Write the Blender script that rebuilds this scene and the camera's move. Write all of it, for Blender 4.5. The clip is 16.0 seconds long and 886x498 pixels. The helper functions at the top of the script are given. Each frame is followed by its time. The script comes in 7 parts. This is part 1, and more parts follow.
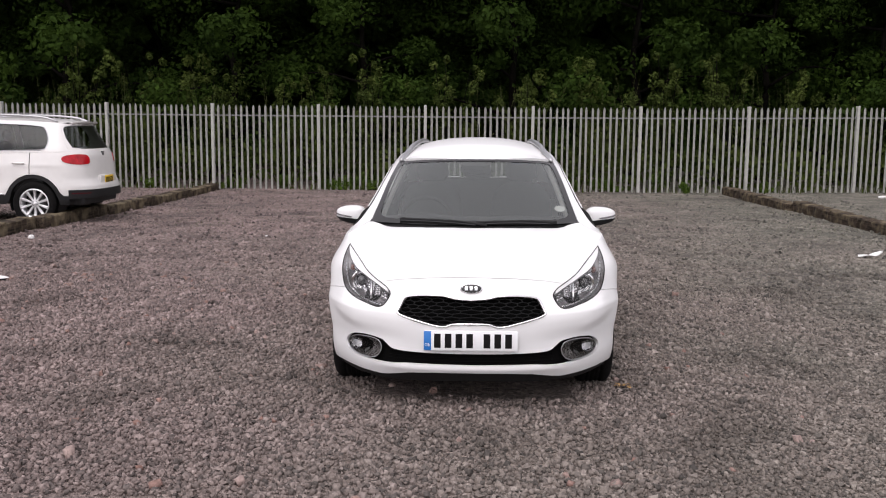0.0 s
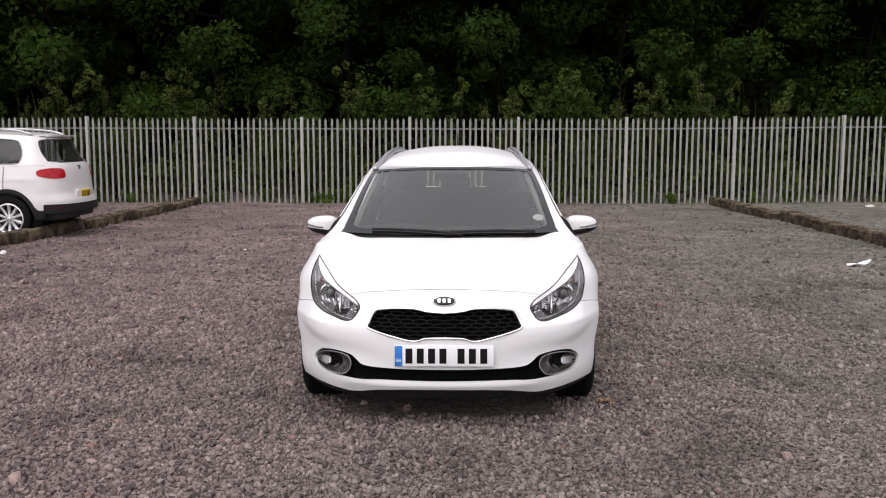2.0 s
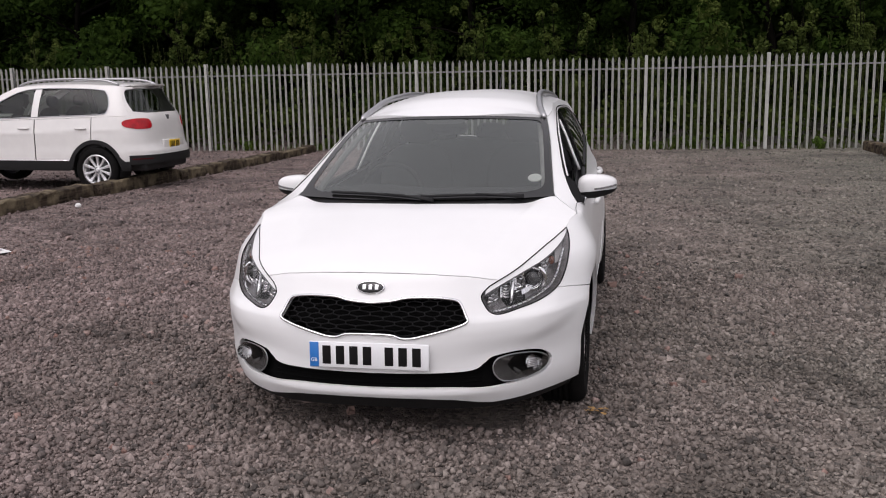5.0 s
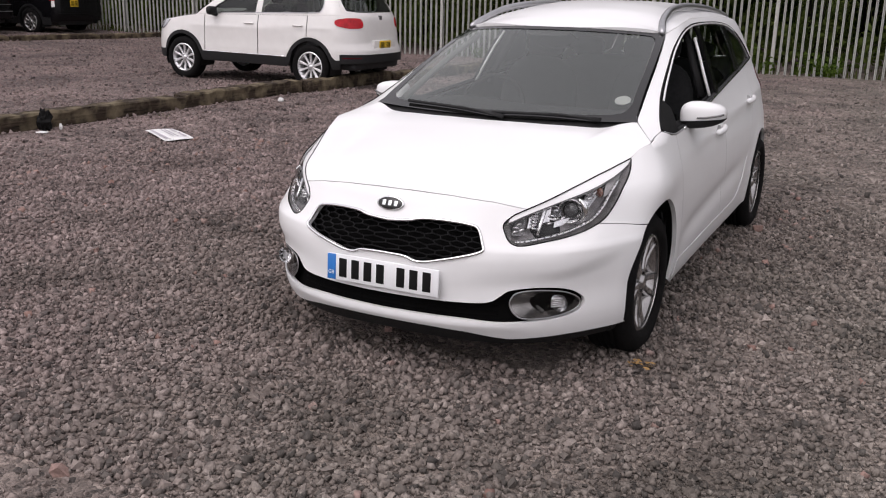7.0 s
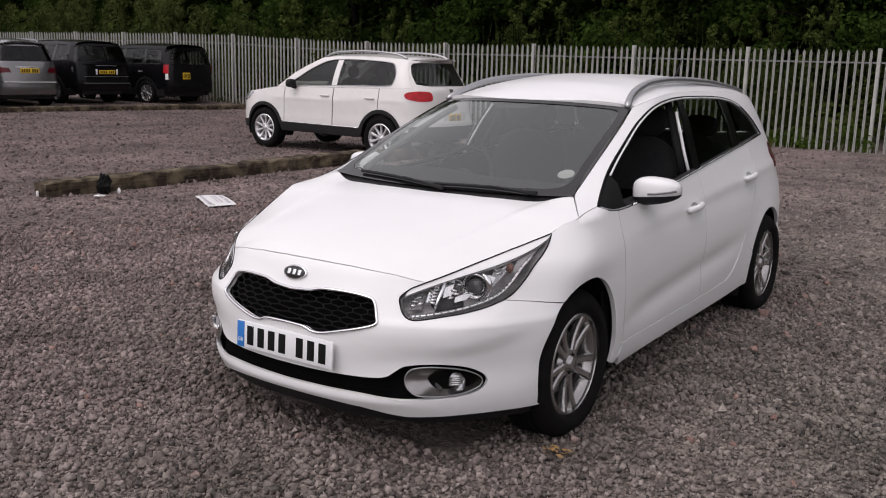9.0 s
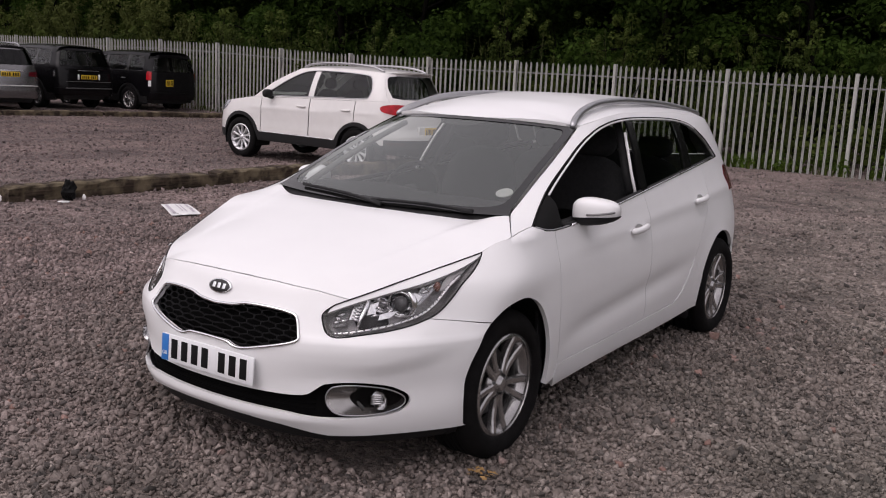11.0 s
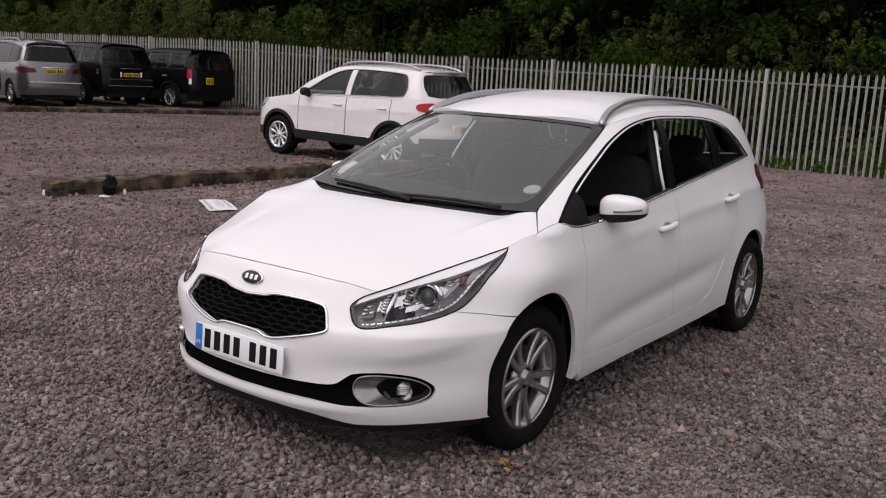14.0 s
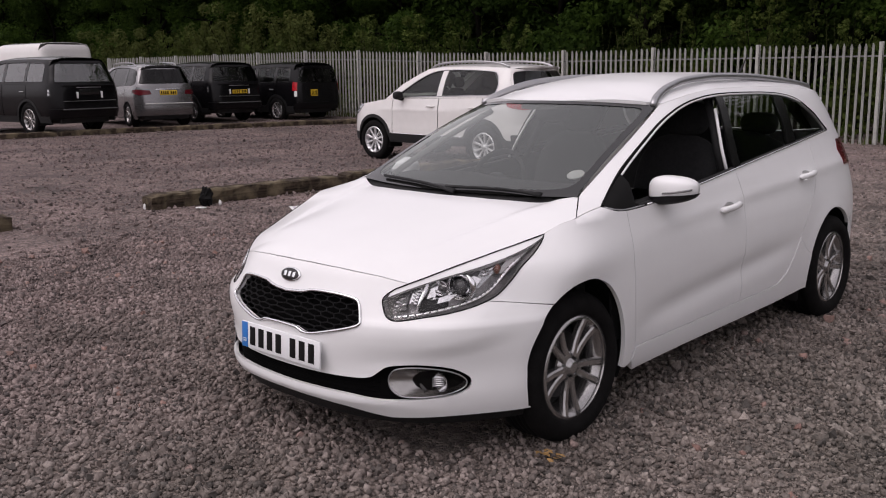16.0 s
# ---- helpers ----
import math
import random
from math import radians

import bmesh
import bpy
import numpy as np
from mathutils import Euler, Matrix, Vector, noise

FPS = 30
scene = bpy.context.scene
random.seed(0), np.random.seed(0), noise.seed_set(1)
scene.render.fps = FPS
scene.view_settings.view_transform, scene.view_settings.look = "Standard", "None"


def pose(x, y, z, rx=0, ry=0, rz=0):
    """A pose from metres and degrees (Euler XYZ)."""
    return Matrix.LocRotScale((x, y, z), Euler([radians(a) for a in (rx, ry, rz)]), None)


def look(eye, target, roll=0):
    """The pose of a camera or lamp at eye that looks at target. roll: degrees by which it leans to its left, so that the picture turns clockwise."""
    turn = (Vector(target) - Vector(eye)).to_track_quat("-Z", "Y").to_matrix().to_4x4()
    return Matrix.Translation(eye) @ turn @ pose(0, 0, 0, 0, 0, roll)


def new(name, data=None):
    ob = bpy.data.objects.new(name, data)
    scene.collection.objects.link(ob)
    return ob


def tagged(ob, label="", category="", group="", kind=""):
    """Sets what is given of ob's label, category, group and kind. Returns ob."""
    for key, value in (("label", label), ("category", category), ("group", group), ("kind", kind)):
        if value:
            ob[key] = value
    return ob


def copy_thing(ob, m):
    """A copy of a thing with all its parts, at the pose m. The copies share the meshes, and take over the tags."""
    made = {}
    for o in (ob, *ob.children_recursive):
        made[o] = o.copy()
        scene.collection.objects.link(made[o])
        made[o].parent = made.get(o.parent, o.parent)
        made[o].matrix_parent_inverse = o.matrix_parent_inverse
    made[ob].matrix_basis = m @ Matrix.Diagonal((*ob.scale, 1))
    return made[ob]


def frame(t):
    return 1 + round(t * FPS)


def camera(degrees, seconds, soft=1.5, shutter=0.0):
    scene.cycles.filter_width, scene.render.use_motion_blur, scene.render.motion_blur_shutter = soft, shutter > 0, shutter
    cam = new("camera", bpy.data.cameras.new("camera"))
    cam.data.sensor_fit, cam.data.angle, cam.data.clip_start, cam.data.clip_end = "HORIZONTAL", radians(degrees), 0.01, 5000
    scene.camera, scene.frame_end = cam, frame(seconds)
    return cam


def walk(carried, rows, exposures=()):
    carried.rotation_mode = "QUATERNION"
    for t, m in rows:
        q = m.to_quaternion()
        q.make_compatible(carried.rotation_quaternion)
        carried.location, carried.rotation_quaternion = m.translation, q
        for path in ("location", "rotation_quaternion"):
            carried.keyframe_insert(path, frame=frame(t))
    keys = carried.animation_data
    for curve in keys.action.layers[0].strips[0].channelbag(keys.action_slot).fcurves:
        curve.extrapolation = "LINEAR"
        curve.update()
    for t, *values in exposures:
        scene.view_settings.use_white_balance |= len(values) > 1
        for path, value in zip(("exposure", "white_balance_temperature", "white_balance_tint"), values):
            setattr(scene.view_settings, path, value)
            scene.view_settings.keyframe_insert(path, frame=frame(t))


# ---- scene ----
cam = camera(50.7, 16.0, soft=1.1)
PATH = [
    (0, (0.069, -5.0, 1.618), (-0.021, -3.02, 1.348), 0.5),
    (0.5, (0.045, -5.005, 1.61), (-0.049, -3.023, 1.362), -0.4),
    (1, (-0.027, -4.998, 1.602), (-0.161, -3.017, 1.361), 0.1),
    (1.5, (-0.021, -4.937, 1.597), (-0.103, -2.953, 1.361), 0.5),
    (2, (0.155, -4.761, 1.57), (0.087, -2.777, 1.329), 0.1),
    (2.5, (0.293, -4.616, 1.597), (0.15, -2.636, 1.354), -0.1),
    (3, (0.353, -4.404, 1.574), (0.155, -2.431, 1.315), -0.5),
    (3.5, (0.399, -4.147, 1.592), (0.191, -2.177, 1.315), -0.4),
    (4, (0.586, -3.966, 1.565), (0.354, -2.005, 1.248), -0.9),
    (4.2, (0.712, -3.885, 1.566), (0.432, -1.932, 1.238), -1.1),
    (6.3, (1.603, -3.308, 1.553), (0.937, -1.475, 1.111), 1.8),
    (6.5, (1.712, -3.258, 1.557), (0.959, -1.466, 1.087), 2.4),
    (7, (1.873, -3.045, 1.536), (0.981, -1.337, 0.999), 1.3),
    (7.5, (1.989, -2.838, 1.542), (1.066, -1.14, 1.027), 1.7),
    (8, (2.239, -2.715, 1.538), (1.238, -1.045, 1.08), 0.7),
    (8.5, (2.436, -2.648, 1.536), (1.348, -1.024, 1.111), 1.1),
    (8.7, (2.484, -2.599, 1.535), (1.369, -0.989, 1.128), 1.1),
    (10.8, (2.687, -2.359, 1.558), (1.55, -0.755, 1.195), 2.4),
    (11, (2.704, -2.362, 1.553), (1.598, -0.737, 1.189), 3.0),
    (11.5, (2.729, -2.374, 1.551), (1.655, -0.723, 1.197), 3.2),
    (12, (2.731, -2.368, 1.552), (1.636, -0.735, 1.187), 3.3),
    (12.5, (2.737, -2.38, 1.553), (1.623, -0.76, 1.186), 3.3),
    (13, (2.745, -2.379, 1.551), (1.61, -0.777, 1.177), 2.9),
    (13.5, (2.766, -2.394, 1.55), (1.614, -0.803, 1.172), 2.9),
    (14, (2.776, -2.397, 1.549), (1.607, -0.817, 1.179), 3.2),
    (14.5, (2.801, -2.388, 1.547), (1.627, -0.809, 1.19), 2.9),
    (15, (2.862, -2.378, 1.529), (1.674, -0.808, 1.176), 1.6),
    (15.5, (2.937, -2.363, 1.506), (1.704, -0.835, 1.125), -1.2),
    (16, (3.013, -2.158, 1.506), (1.652, -0.741, 1.133), -0.6),
]
walk(cam, [(t, look(eye, target, roll)) for t, eye, target, roll in PATH],
     exposures=[(0, .35, 6480, 19), (2, .32, 6480, 19), (3.3, .23, 6480, 19), (4.2, .10, 6450, 19), (6.4, .03, 6500, 19), (7, .16, 6500, 19), (8.7, -.01, 6500, 19), (11, -.08, 6560, 23), (16, -.09, 6560, 23)])

# ---- world and light: an overcast afternoon ----
world = bpy.data.worlds.new("overcast_sky")
scene.world = world
world.use_nodes = True
wt = world.node_tree
bg = wt.nodes["Background"]
sky = wt.nodes.new("ShaderNodeTexSky")
sky.sky_type = 'NISHITA'
sky.sun_disc = False
sky.sun_elevation, sky.sun_rotation = radians(57), radians(196)
sky.air_density, sky.dust_density, sky.ozone_density = 1.0, 4.0, 1.0
greyer = wt.nodes.new("ShaderNodeHueSaturation")
greyer.inputs["Saturation"].default_value = 0.12
greyer.inputs["Value"].default_value = 1.0
even = wt.nodes.new("ShaderNodeGamma")
even.inputs[1].default_value = 0.55
wt.links.new(sky.outputs[0], greyer.inputs["Color"])
wt.links.new(greyer.outputs[0], even.inputs[0])
wt.links.new(even.outputs[0], bg.inputs[0])
bg.inputs[1].default_value = 0.42
sun = new("sun", bpy.data.lights.new("sun", "SUN"))
sun.data.energy, sun.data.angle, sun.data.color = 0.8, radians(50), (1.0, 0.97, 0.92)
sun.matrix_world = look((-2.0, -7.0, 11.5), (0, 0, 0))
tagged(sun, kind="structure")

# ---- materials ----
def material(name, colour, rough=0.6, metal=0.0, coat=0.0, noise_scale=0.0, spread=0.0, bump=0.0, bump_scale=0.0, ior=1.5, coat_rough=.04):
    """A surface with its own grain: the colour strays by spread at two scales, the relief by bump."""
    m = bpy.data.materials.new(name)
    m.use_nodes = True
    t = m.node_tree
    b = t.nodes["Principled BSDF"]
    b.inputs["Base Color"].default_value = (*colour, 1)
    b.inputs["Roughness"].default_value = rough
    b.inputs["Metallic"].default_value = metal
    b.inputs["IOR"].default_value = ior
    b.inputs["Coat Weight"].default_value = coat
    b.inputs["Coat Roughness"].default_value = coat_rough
    b.inputs["Coat IOR"].default_value = 1.32
    if noise_scale:
        co = t.nodes.new("ShaderNodeTexCoord")
        a, c = t.nodes.new("ShaderNodeTexNoise"), t.nodes.new("ShaderNodeTexNoise")
        a.inputs["Scale"].default_value, c.inputs["Scale"].default_value = noise_scale, noise_scale * 9
        a.inputs["Detail"].default_value = 5
        add = t.nodes.new("ShaderNodeMath")
        add.operation = 'ADD'
        ramp = t.nodes.new("ShaderNodeValToRGB")
        ramp.color_ramp.elements[0].position, ramp.color_ramp.elements[1].position = 0.6, 1.4
        ramp.color_ramp.elements[0].color = (*[v * (1 - spread) for v in colour], 1)
        ramp.color_ramp.elements[1].color = (*[min(1, v * (1 + spread)) for v in colour], 1)
        half = t.nodes.new("ShaderNodeMath")
        half.operation = 'MULTIPLY'
        half.inputs[1].default_value = 0.5
        for n in (a, c):
            t.links.new(co.outputs["Object"], n.inputs["Vector"])
        t.links.new(a.outputs[0], add.inputs[0])
        t.links.new(c.outputs[0], add.inputs[1])
        t.links.new(add.outputs[0], half.inputs[0])
        ramp.color_ramp.elements[0].position, ramp.color_ramp.elements[1].position = 0.35, 0.65
        t.links.new(half.outputs[0], ramp.inputs[0])
        t.links.new(ramp.outputs[0], b.inputs["Base Color"])
    if bump:
        co = t.nodes.new("ShaderNodeTexCoord")
        n, bp = t.nodes.new("ShaderNodeTexNoise"), t.nodes.new("ShaderNodeBump")
        n.inputs["Scale"].default_value, n.inputs["Detail"].default_value = bump_scale, 6
        bp.inputs["Strength"].default_value, bp.inputs["Distance"].default_value = 1.0, bump
        t.links.new(co.outputs["Object"], n.inputs["Vector"])
        t.links.new(n.outputs[0], bp.inputs["Height"])
        t.links.new(bp.outputs[0], b.inputs["Normal"])
    return m


def glass_material(name, tint, ior=1.5, rough=0.0, sheen=(1, 1, 1)):
    """A thin pane: it lets the view through, tinted, and mirrors by the angle."""
    m = bpy.data.materials.new(name)
    m.use_nodes = True
    t = m.node_tree
    t.nodes.remove(t.nodes["Principled BSDF"])
    see, gloss, mix, fr = (t.nodes.new("ShaderNode" + n) for n in ("BsdfTransparent", "BsdfGlossy", "MixShader", "Fresnel"))
    see.inputs[0].default_value = (*tint, 1)
    gloss.inputs[0].default_value = (*sheen, 1)
    gloss.inputs["Roughness"].default_value = rough
    fr.inputs[0].default_value = ior
    t.links.new(fr.outputs[0], mix.inputs[0])
    t.links.new(see.outputs[0], mix.inputs[1])
    t.links.new(gloss.outputs[0], mix.inputs[2])
    t.links.new(mix.outputs[0], t.nodes["Material Output"].inputs[0])
    return m


WHITE_PAINT = material("white_paint", (.735, .737, .737), .4, coat=.55, coat_rough=.13, ior=1.4, noise_scale=.8, spread=.012)
WHITE_DUSTY = material("white_paint_dusty", (.66, .647, .63), .36, coat=.9, noise_scale=1.0, spread=.03)
BLACK_PAINT = material("black_paint", (.0040, .0038, .0045), .25, coat=.22, ior=1.25, noise_scale=3, spread=.2)
SILVER_PAINT = material("silver_paint", (.20, .196, .20), .27, metal=.75, coat=.8, noise_scale=3, spread=.05)
BLACK_PLASTIC = material("black_plastic", (.010, .010, .0105), .6, ior=1.35, noise_scale=30, spread=.25, bump=.0004, bump_scale=900)
GLOSS_BLACK = material("gloss_black", (.01, .01, .01), .18)
GREY_PLASTIC = material("grey_plastic", (.09, .09, .09), .6, noise_scale=20, spread=.2)
CHROME = material("chrome", (.75, .75, .76), .12, metal=1.0)
SATIN_METAL = material("satin_metal", (.42, .42, .43), .38, metal=1.0, noise_scale=30, spread=.08)
BRIGHT_ALLOY = material("bright_alloy", (.72, .72, .73), .3, metal=.6, coat=.3, noise_scale=12, spread=.08)
ALLOY = material("alloy", (.39, .38, .375), .22, metal=.85, coat=.3, noise_scale=12, spread=.1)
DARK_METAL = material("dark_metal", (.12, .12, .12), .45, metal=.8, noise_scale=25, spread=.3)
RUBBER = material("rubber", (.007, .0066, .0066), .9, ior=1.2, noise_scale=18, spread=.35, bump=.0012, bump_scale=260)
CABIN = material("cabin_trim", (.018, .018, .019), .8, noise_scale=25, spread=.3, bump=.0008, bump_scale=300)
CLOTH = material("seat_cloth", (.014, .014, .015), .95, noise_scale=60, spread=.4, bump=.001, bump_scale=600)
PALE_TRIM = material("pale_trim", (.36, .36, .35), .9, noise_scale=40, spread=.1)
LINING = material("roof_lining", (.09, .088, .085), .95, noise_scale=40, spread=.1)
WINDSCREEN = glass_material("windscreen_glass", (.70, .73, .71), 2.15, sheen=(.95, .99, .96))
PRIVACY_GLASS = glass_material("privacy_glass", (.56, .60, .57), 1.34)
DIM_GLASS = glass_material("dim_glass", (.34, .37, .355), 1.42)
PALE_GLASS = glass_material("pale_glass", (.70, .73, .74), 2.2)
DARK_PANE = glass_material("dark_pane", (.10, .10, .10), 1.35)
CLEAR_LENS = glass_material("clear_lens", (.93, .93, .93), 1.32)
RED_LENS = material("red_lens", (.36, .006, .012), .2, ior=1.4, noise_scale=9, spread=.5)
DARK_RED = material("dark_red_lens", (.085, .004, .008), .25, ior=1.4, noise_scale=9, spread=.5)
AMBER_LENS = material("amber_lens", (.17, .08, .06), .2, coat=.5)
WHITE_LENS = material("white_lens", (.75, .75, .74), .12, coat=1.0)
PLATE_WHITE = material("plate_white", (.74, .75, .76), .35, noise_scale=20, spread=.03)
PLATE_YELLOW = material("plate_yellow", (.72, .47, .02), .35, noise_scale=20, spread=.04)
PLATE_BLUE = material("plate_blue", (.02, .16, .48), .35)
LAMP_GREY = material("lamp_grey", (.42, .42, .43), .25, metal=.8, noise_scale=40, spread=.5)
LAMP_DARK = material("lamp_dark", (.27, .258, .262), .32, metal=.35, noise_scale=30, spread=.4)
DARK_GLASS = material("dark_glass", (.05, .05, .052), .05, coat=1.0)
FOG_REFLECTOR = material("fog_reflector", (.44, .425, .415), .24, metal=.95, noise_scale=12, spread=.2)
MESH_BLACK = material("mesh_black", (.005, .005, .0055), .5, ior=1.3)
PILLAR_BLACK = material("pillar_black", (.006, .006, .006), .2, ior=1.28)
TIP_GREY = material("lamp_tip_grey", (.36, .35, .35), .35, metal=.3, coat=.5, noise_scale=20, spread=.2)
SIGNAL_GREY = material("signal_grey", (.16, .16, .16), .25, coat=.5)
BRIGHT = material("bright_reflector", (.84, .84, .85), .14, metal=1.0, noise_scale=14, spread=.12)
SCREEN_PATCH = material("screen_patch", (.055, .056, .054), .5, ior=1.3, noise_scale=20, spread=.2)
SCREEN_BORDER = material("screen_border", (.008, .008, .008), .06, ior=1.6)
INK = material("ink_black", (.006, .006, .006), .8, ior=1.25)
MATT_BLACK = material("matt_black", (.004, .004, .004), 1.0, ior=1.1)
PAPER = material("white_paper", (.70, .70, .69), .7, noise_scale=15, spread=.05)
def pchip(pairs):
    """A smooth curve through (t, v) pairs that does not overshoot; flat beyond its ends."""
    xs = np.array([p[0] for p in pairs], float)
    ys = np.array([p[1] for p in pairs], float)
    h = np.diff(xs)
    d = np.diff(ys) / h
    m = np.zeros(len(xs))
    for i in range(1, len(xs) - 1):
        if d[i - 1] * d[i] > 0:
            w1, w2 = 2 * h[i] + h[i - 1], h[i] + 2 * h[i - 1]
            m[i] = (w1 + w2) / (w1 / d[i - 1] + w2 / d[i])
    m[0], m[-1] = d[0], d[-1]

    def at(t):
        t = np.clip(np.asarray(t, float), xs[0], xs[-1])
        i = np.clip(np.searchsorted(xs, t, side="right") - 1, 0, len(h) - 1)
        u = (t - xs[i]) / h[i]
        a, b = (1 + 2 * u) * (1 - u) ** 2, u * (1 - u) ** 2
        c, e = u * u * (3 - 2 * u), u * u * (u - 1)
        return a * ys[i] + b * h[i] * m[i] + c * ys[i + 1] + e * h[i] * m[i + 1]
    return at


class Shell:
    """The skin of a car's flanks, nose and tail. It is laid out by s and height: s runs 0..1 round the nose from its middle, 1..2 along
    the flank and 2..3 round the tail; minus s is the other side."""

    def __init__(self, length, y_front, y_rear, half, nose, nose_n, tail, tail_n, pinch=None, extra=None, dent=None, taper=None, swell=None):
        self.length, self.yf, self.yr = length, y_front, y_rear
        self.half, self.nose, self.nose_n, self.tail, self.tail_n = pchip(half), pchip(nose), pchip(nose_n), pchip(tail), tail_n
        self.pinch, self.extra, self.dent, self.taper, self.swell = pinch, extra, dent, taper, swell

    def at(self, s, z):
        s, z = np.broadcast_arrays(np.asarray(s, float), np.asarray(z, float))
        side, a = np.where(s < 0, -1.0, 1.0), np.abs(s)
        w, y0, n, y1 = self.half(z), self.nose(z), self.nose_n(z), self.tail(z)
        th = np.clip(a, 0, 1) * np.pi / 2
        ph = np.clip(3 - a, 0, 1) * np.pi / 2
        yn = y0 + (self.yf - y0) * (1 - np.cos(th).clip(1e-9) ** (2 / n))
        xn = np.sin(th).clip(0) ** (2 / n)
        yt = y1 - (y1 - self.yr) * (1 - np.cos(ph).clip(1e-9) ** (2 / self.tail_n))
        xt = np.sin(ph).clip(0) ** (2 / self.tail_n)
        y = np.where(a < 1, yn, np.where(a <= 2, self.yf + (a - 1) * (self.yr - self.yf), yt))
        f = np.where(a < 1, xn, np.where(a <= 2, 1.0, xt))
        x = w * f
        if self.taper:
            x = x * (1 - self.taper(y) / .85)
        if self.pinch:
            x = x - self.pinch(y, z)
        if self.extra:
            x = x + self.extra(y, z) * np.where(a < 1, np.clip(th / (.9 * np.pi / 2), 0, 1), 1.0) ** 2
        if self.dent:
            y = y + self.dent(x, z) * np.where(a < 1, np.cos(th) ** .5, 0.0)
        if self.swell:
            d = self.swell(a, z)
            x, y = x + d * np.sin(th), y - d * np.cos(th)
        return np.stack([side * x, y, z], -1)

    def of_x(self, x, z):
        """s on the nose for a distance x from the middle."""
        q = np.clip(abs(x) / self.half(z), 0, 1) ** (self.nose_n(z) / 2)
        return np.sign(x) * np.arcsin(q) / (np.pi / 2)

    def of_y(self, y, z):
        """s on the positive side for a place y along the car."""
        if y < self.yf:
            y0 = self.nose(z)
            q = np.clip(1 - (y - y0) / (self.yf - y0), 0, 1) ** (self.nose_n(z) / 2)
            return float(np.arccos(q) / (np.pi / 2))
        if y <= self.yr:
            return 1 + (y - self.yf) / (self.yr - self.yf)
        y1 = self.tail(z)
        q = np.clip((y - self.yr) / (y1 - self.yr), 0, 1)
        return float(2 + np.arcsin(q ** (self.tail_n / 2)) / (np.pi / 2))

# ---- building kit ----
def link_mesh(name, verts, faces, mat, parent=None, label="", smooth=True, normals=None):
    """One mesh object from places and faces."""
    me = bpy.data.meshes.new(name)
    me.from_pydata([tuple(v) for v in verts], [], [tuple(f) for f in faces])
    me.materials.append(mat)
    me.polygons.foreach_set("use_smooth", [smooth] * len(me.polygons))
    if normals is not None:
        me.normals_split_custom_set_from_vertices([tuple(n) for n in normals])
    me.update()
    ob = new(name, me)
    ob.parent = parent
    if label:
        tagged(ob, label)
    return ob


def part(name, bm, mat, parent, label="", smooth=True):
    """Links a bmesh as one mesh object under a thing or a part."""
    me = bpy.data.meshes.new(name)
    bm.normal_update()
    bm.to_mesh(me)
    bm.free()
    me.materials.append(mat)
    me.polygons.foreach_set("use_smooth", [smooth] * len(me.polygons))
    ob = new(name, me)
    ob.parent = parent
    if label:
        tagged(ob, label)
    return ob


def thing(name, m, label, category, group="", kind=""):
    ob = new(name)
    ob.empty_display_size = 0.2
    ob.matrix_basis = m
    return tagged(ob, label, category, group, kind)


def resample(loop, step):
    out = []
    for (a, b) in zip(loop, loop[1:] + loop[:1]):
        n = max(1, int(math.ceil(math.hypot(b[0] - a[0], b[1] - a[1]) / step)))
        out += [(a[0] + (b[0] - a[0]) * k / n, a[1] + (b[1] - a[1]) * k / n) for k in range(n)]
    return out


def inside(loop, pts):
    """Which of the points lie inside the loop."""
    p = np.asarray(pts, float)
    hit = np.zeros(len(p), bool)
    q = np.asarray(loop, float)
    for (x0, y0), (x1, y1) in zip(q, np.roll(q, -1, 0)):
        if y0 != y1:
            cross = ((p[:, 1] < y0) != (p[:, 1] < y1)) & (p[:, 0] < x0 + (p[:, 1] - y0) / (y1 - y0) * (x1 - x0))
            hit ^= cross
    return hit


def smooth_loop(pts, per=6):
    """A closed Catmull-Rom curve through the points."""
    out, n = [], len(pts)
    for i in range(n):
        p0, p1, p2, p3 = (np.array(pts[(i + k) % n], float) for k in (-1, 0, 1, 2))
        for j in range(per):
            t = j / per
            out.append(tuple(.5 * ((2 * p1) + (p2 - p0) * t + (2 * p0 - 5 * p1 + 4 * p2 - p3) * t * t + (3 * p1 - p0 - 3 * p2 + p3) * t ** 3)))
    return out


def smooth_line(pts, per=6):
    """An open Catmull-Rom curve through the points."""
    out, n = [], len(pts)
    for i in range(n - 1):
        p0, p1, p2, p3 = (np.array(pts[min(max(i + k, 0), n - 1)], float) for k in (-1, 0, 1, 2))
        for j in range(per):
            t = j / per
            out.append(tuple(.5 * ((2 * p1) + (p2 - p0) * t + (2 * p0 - 5 * p1 + 4 * p2 - p3) * t * t + (3 * p1 - p0 - 3 * p2 + p3) * t ** 3)))
    return out + [tuple(map(float, pts[-1]))]


def shrunk(loop, gap):
    """The loop drawn in by gap."""
    q = np.asarray(loop, float)
    area = np.sum(q[:, 0] * np.roll(q[:, 1], -1) - np.roll(q[:, 0], -1) * q[:, 1])
    d = np.roll(q, -1, 0) - np.roll(q, 1, 0)
    n = np.stack([-d[:, 1], d[:, 0]], 1) / np.maximum(np.linalg.norm(d, axis=1), 1e-9)[:, None]
    return [tuple(v) for v in q + n * gap * (1 if area > 0 else -1)]


from mathutils.geometry import delaunay_2d_cdt


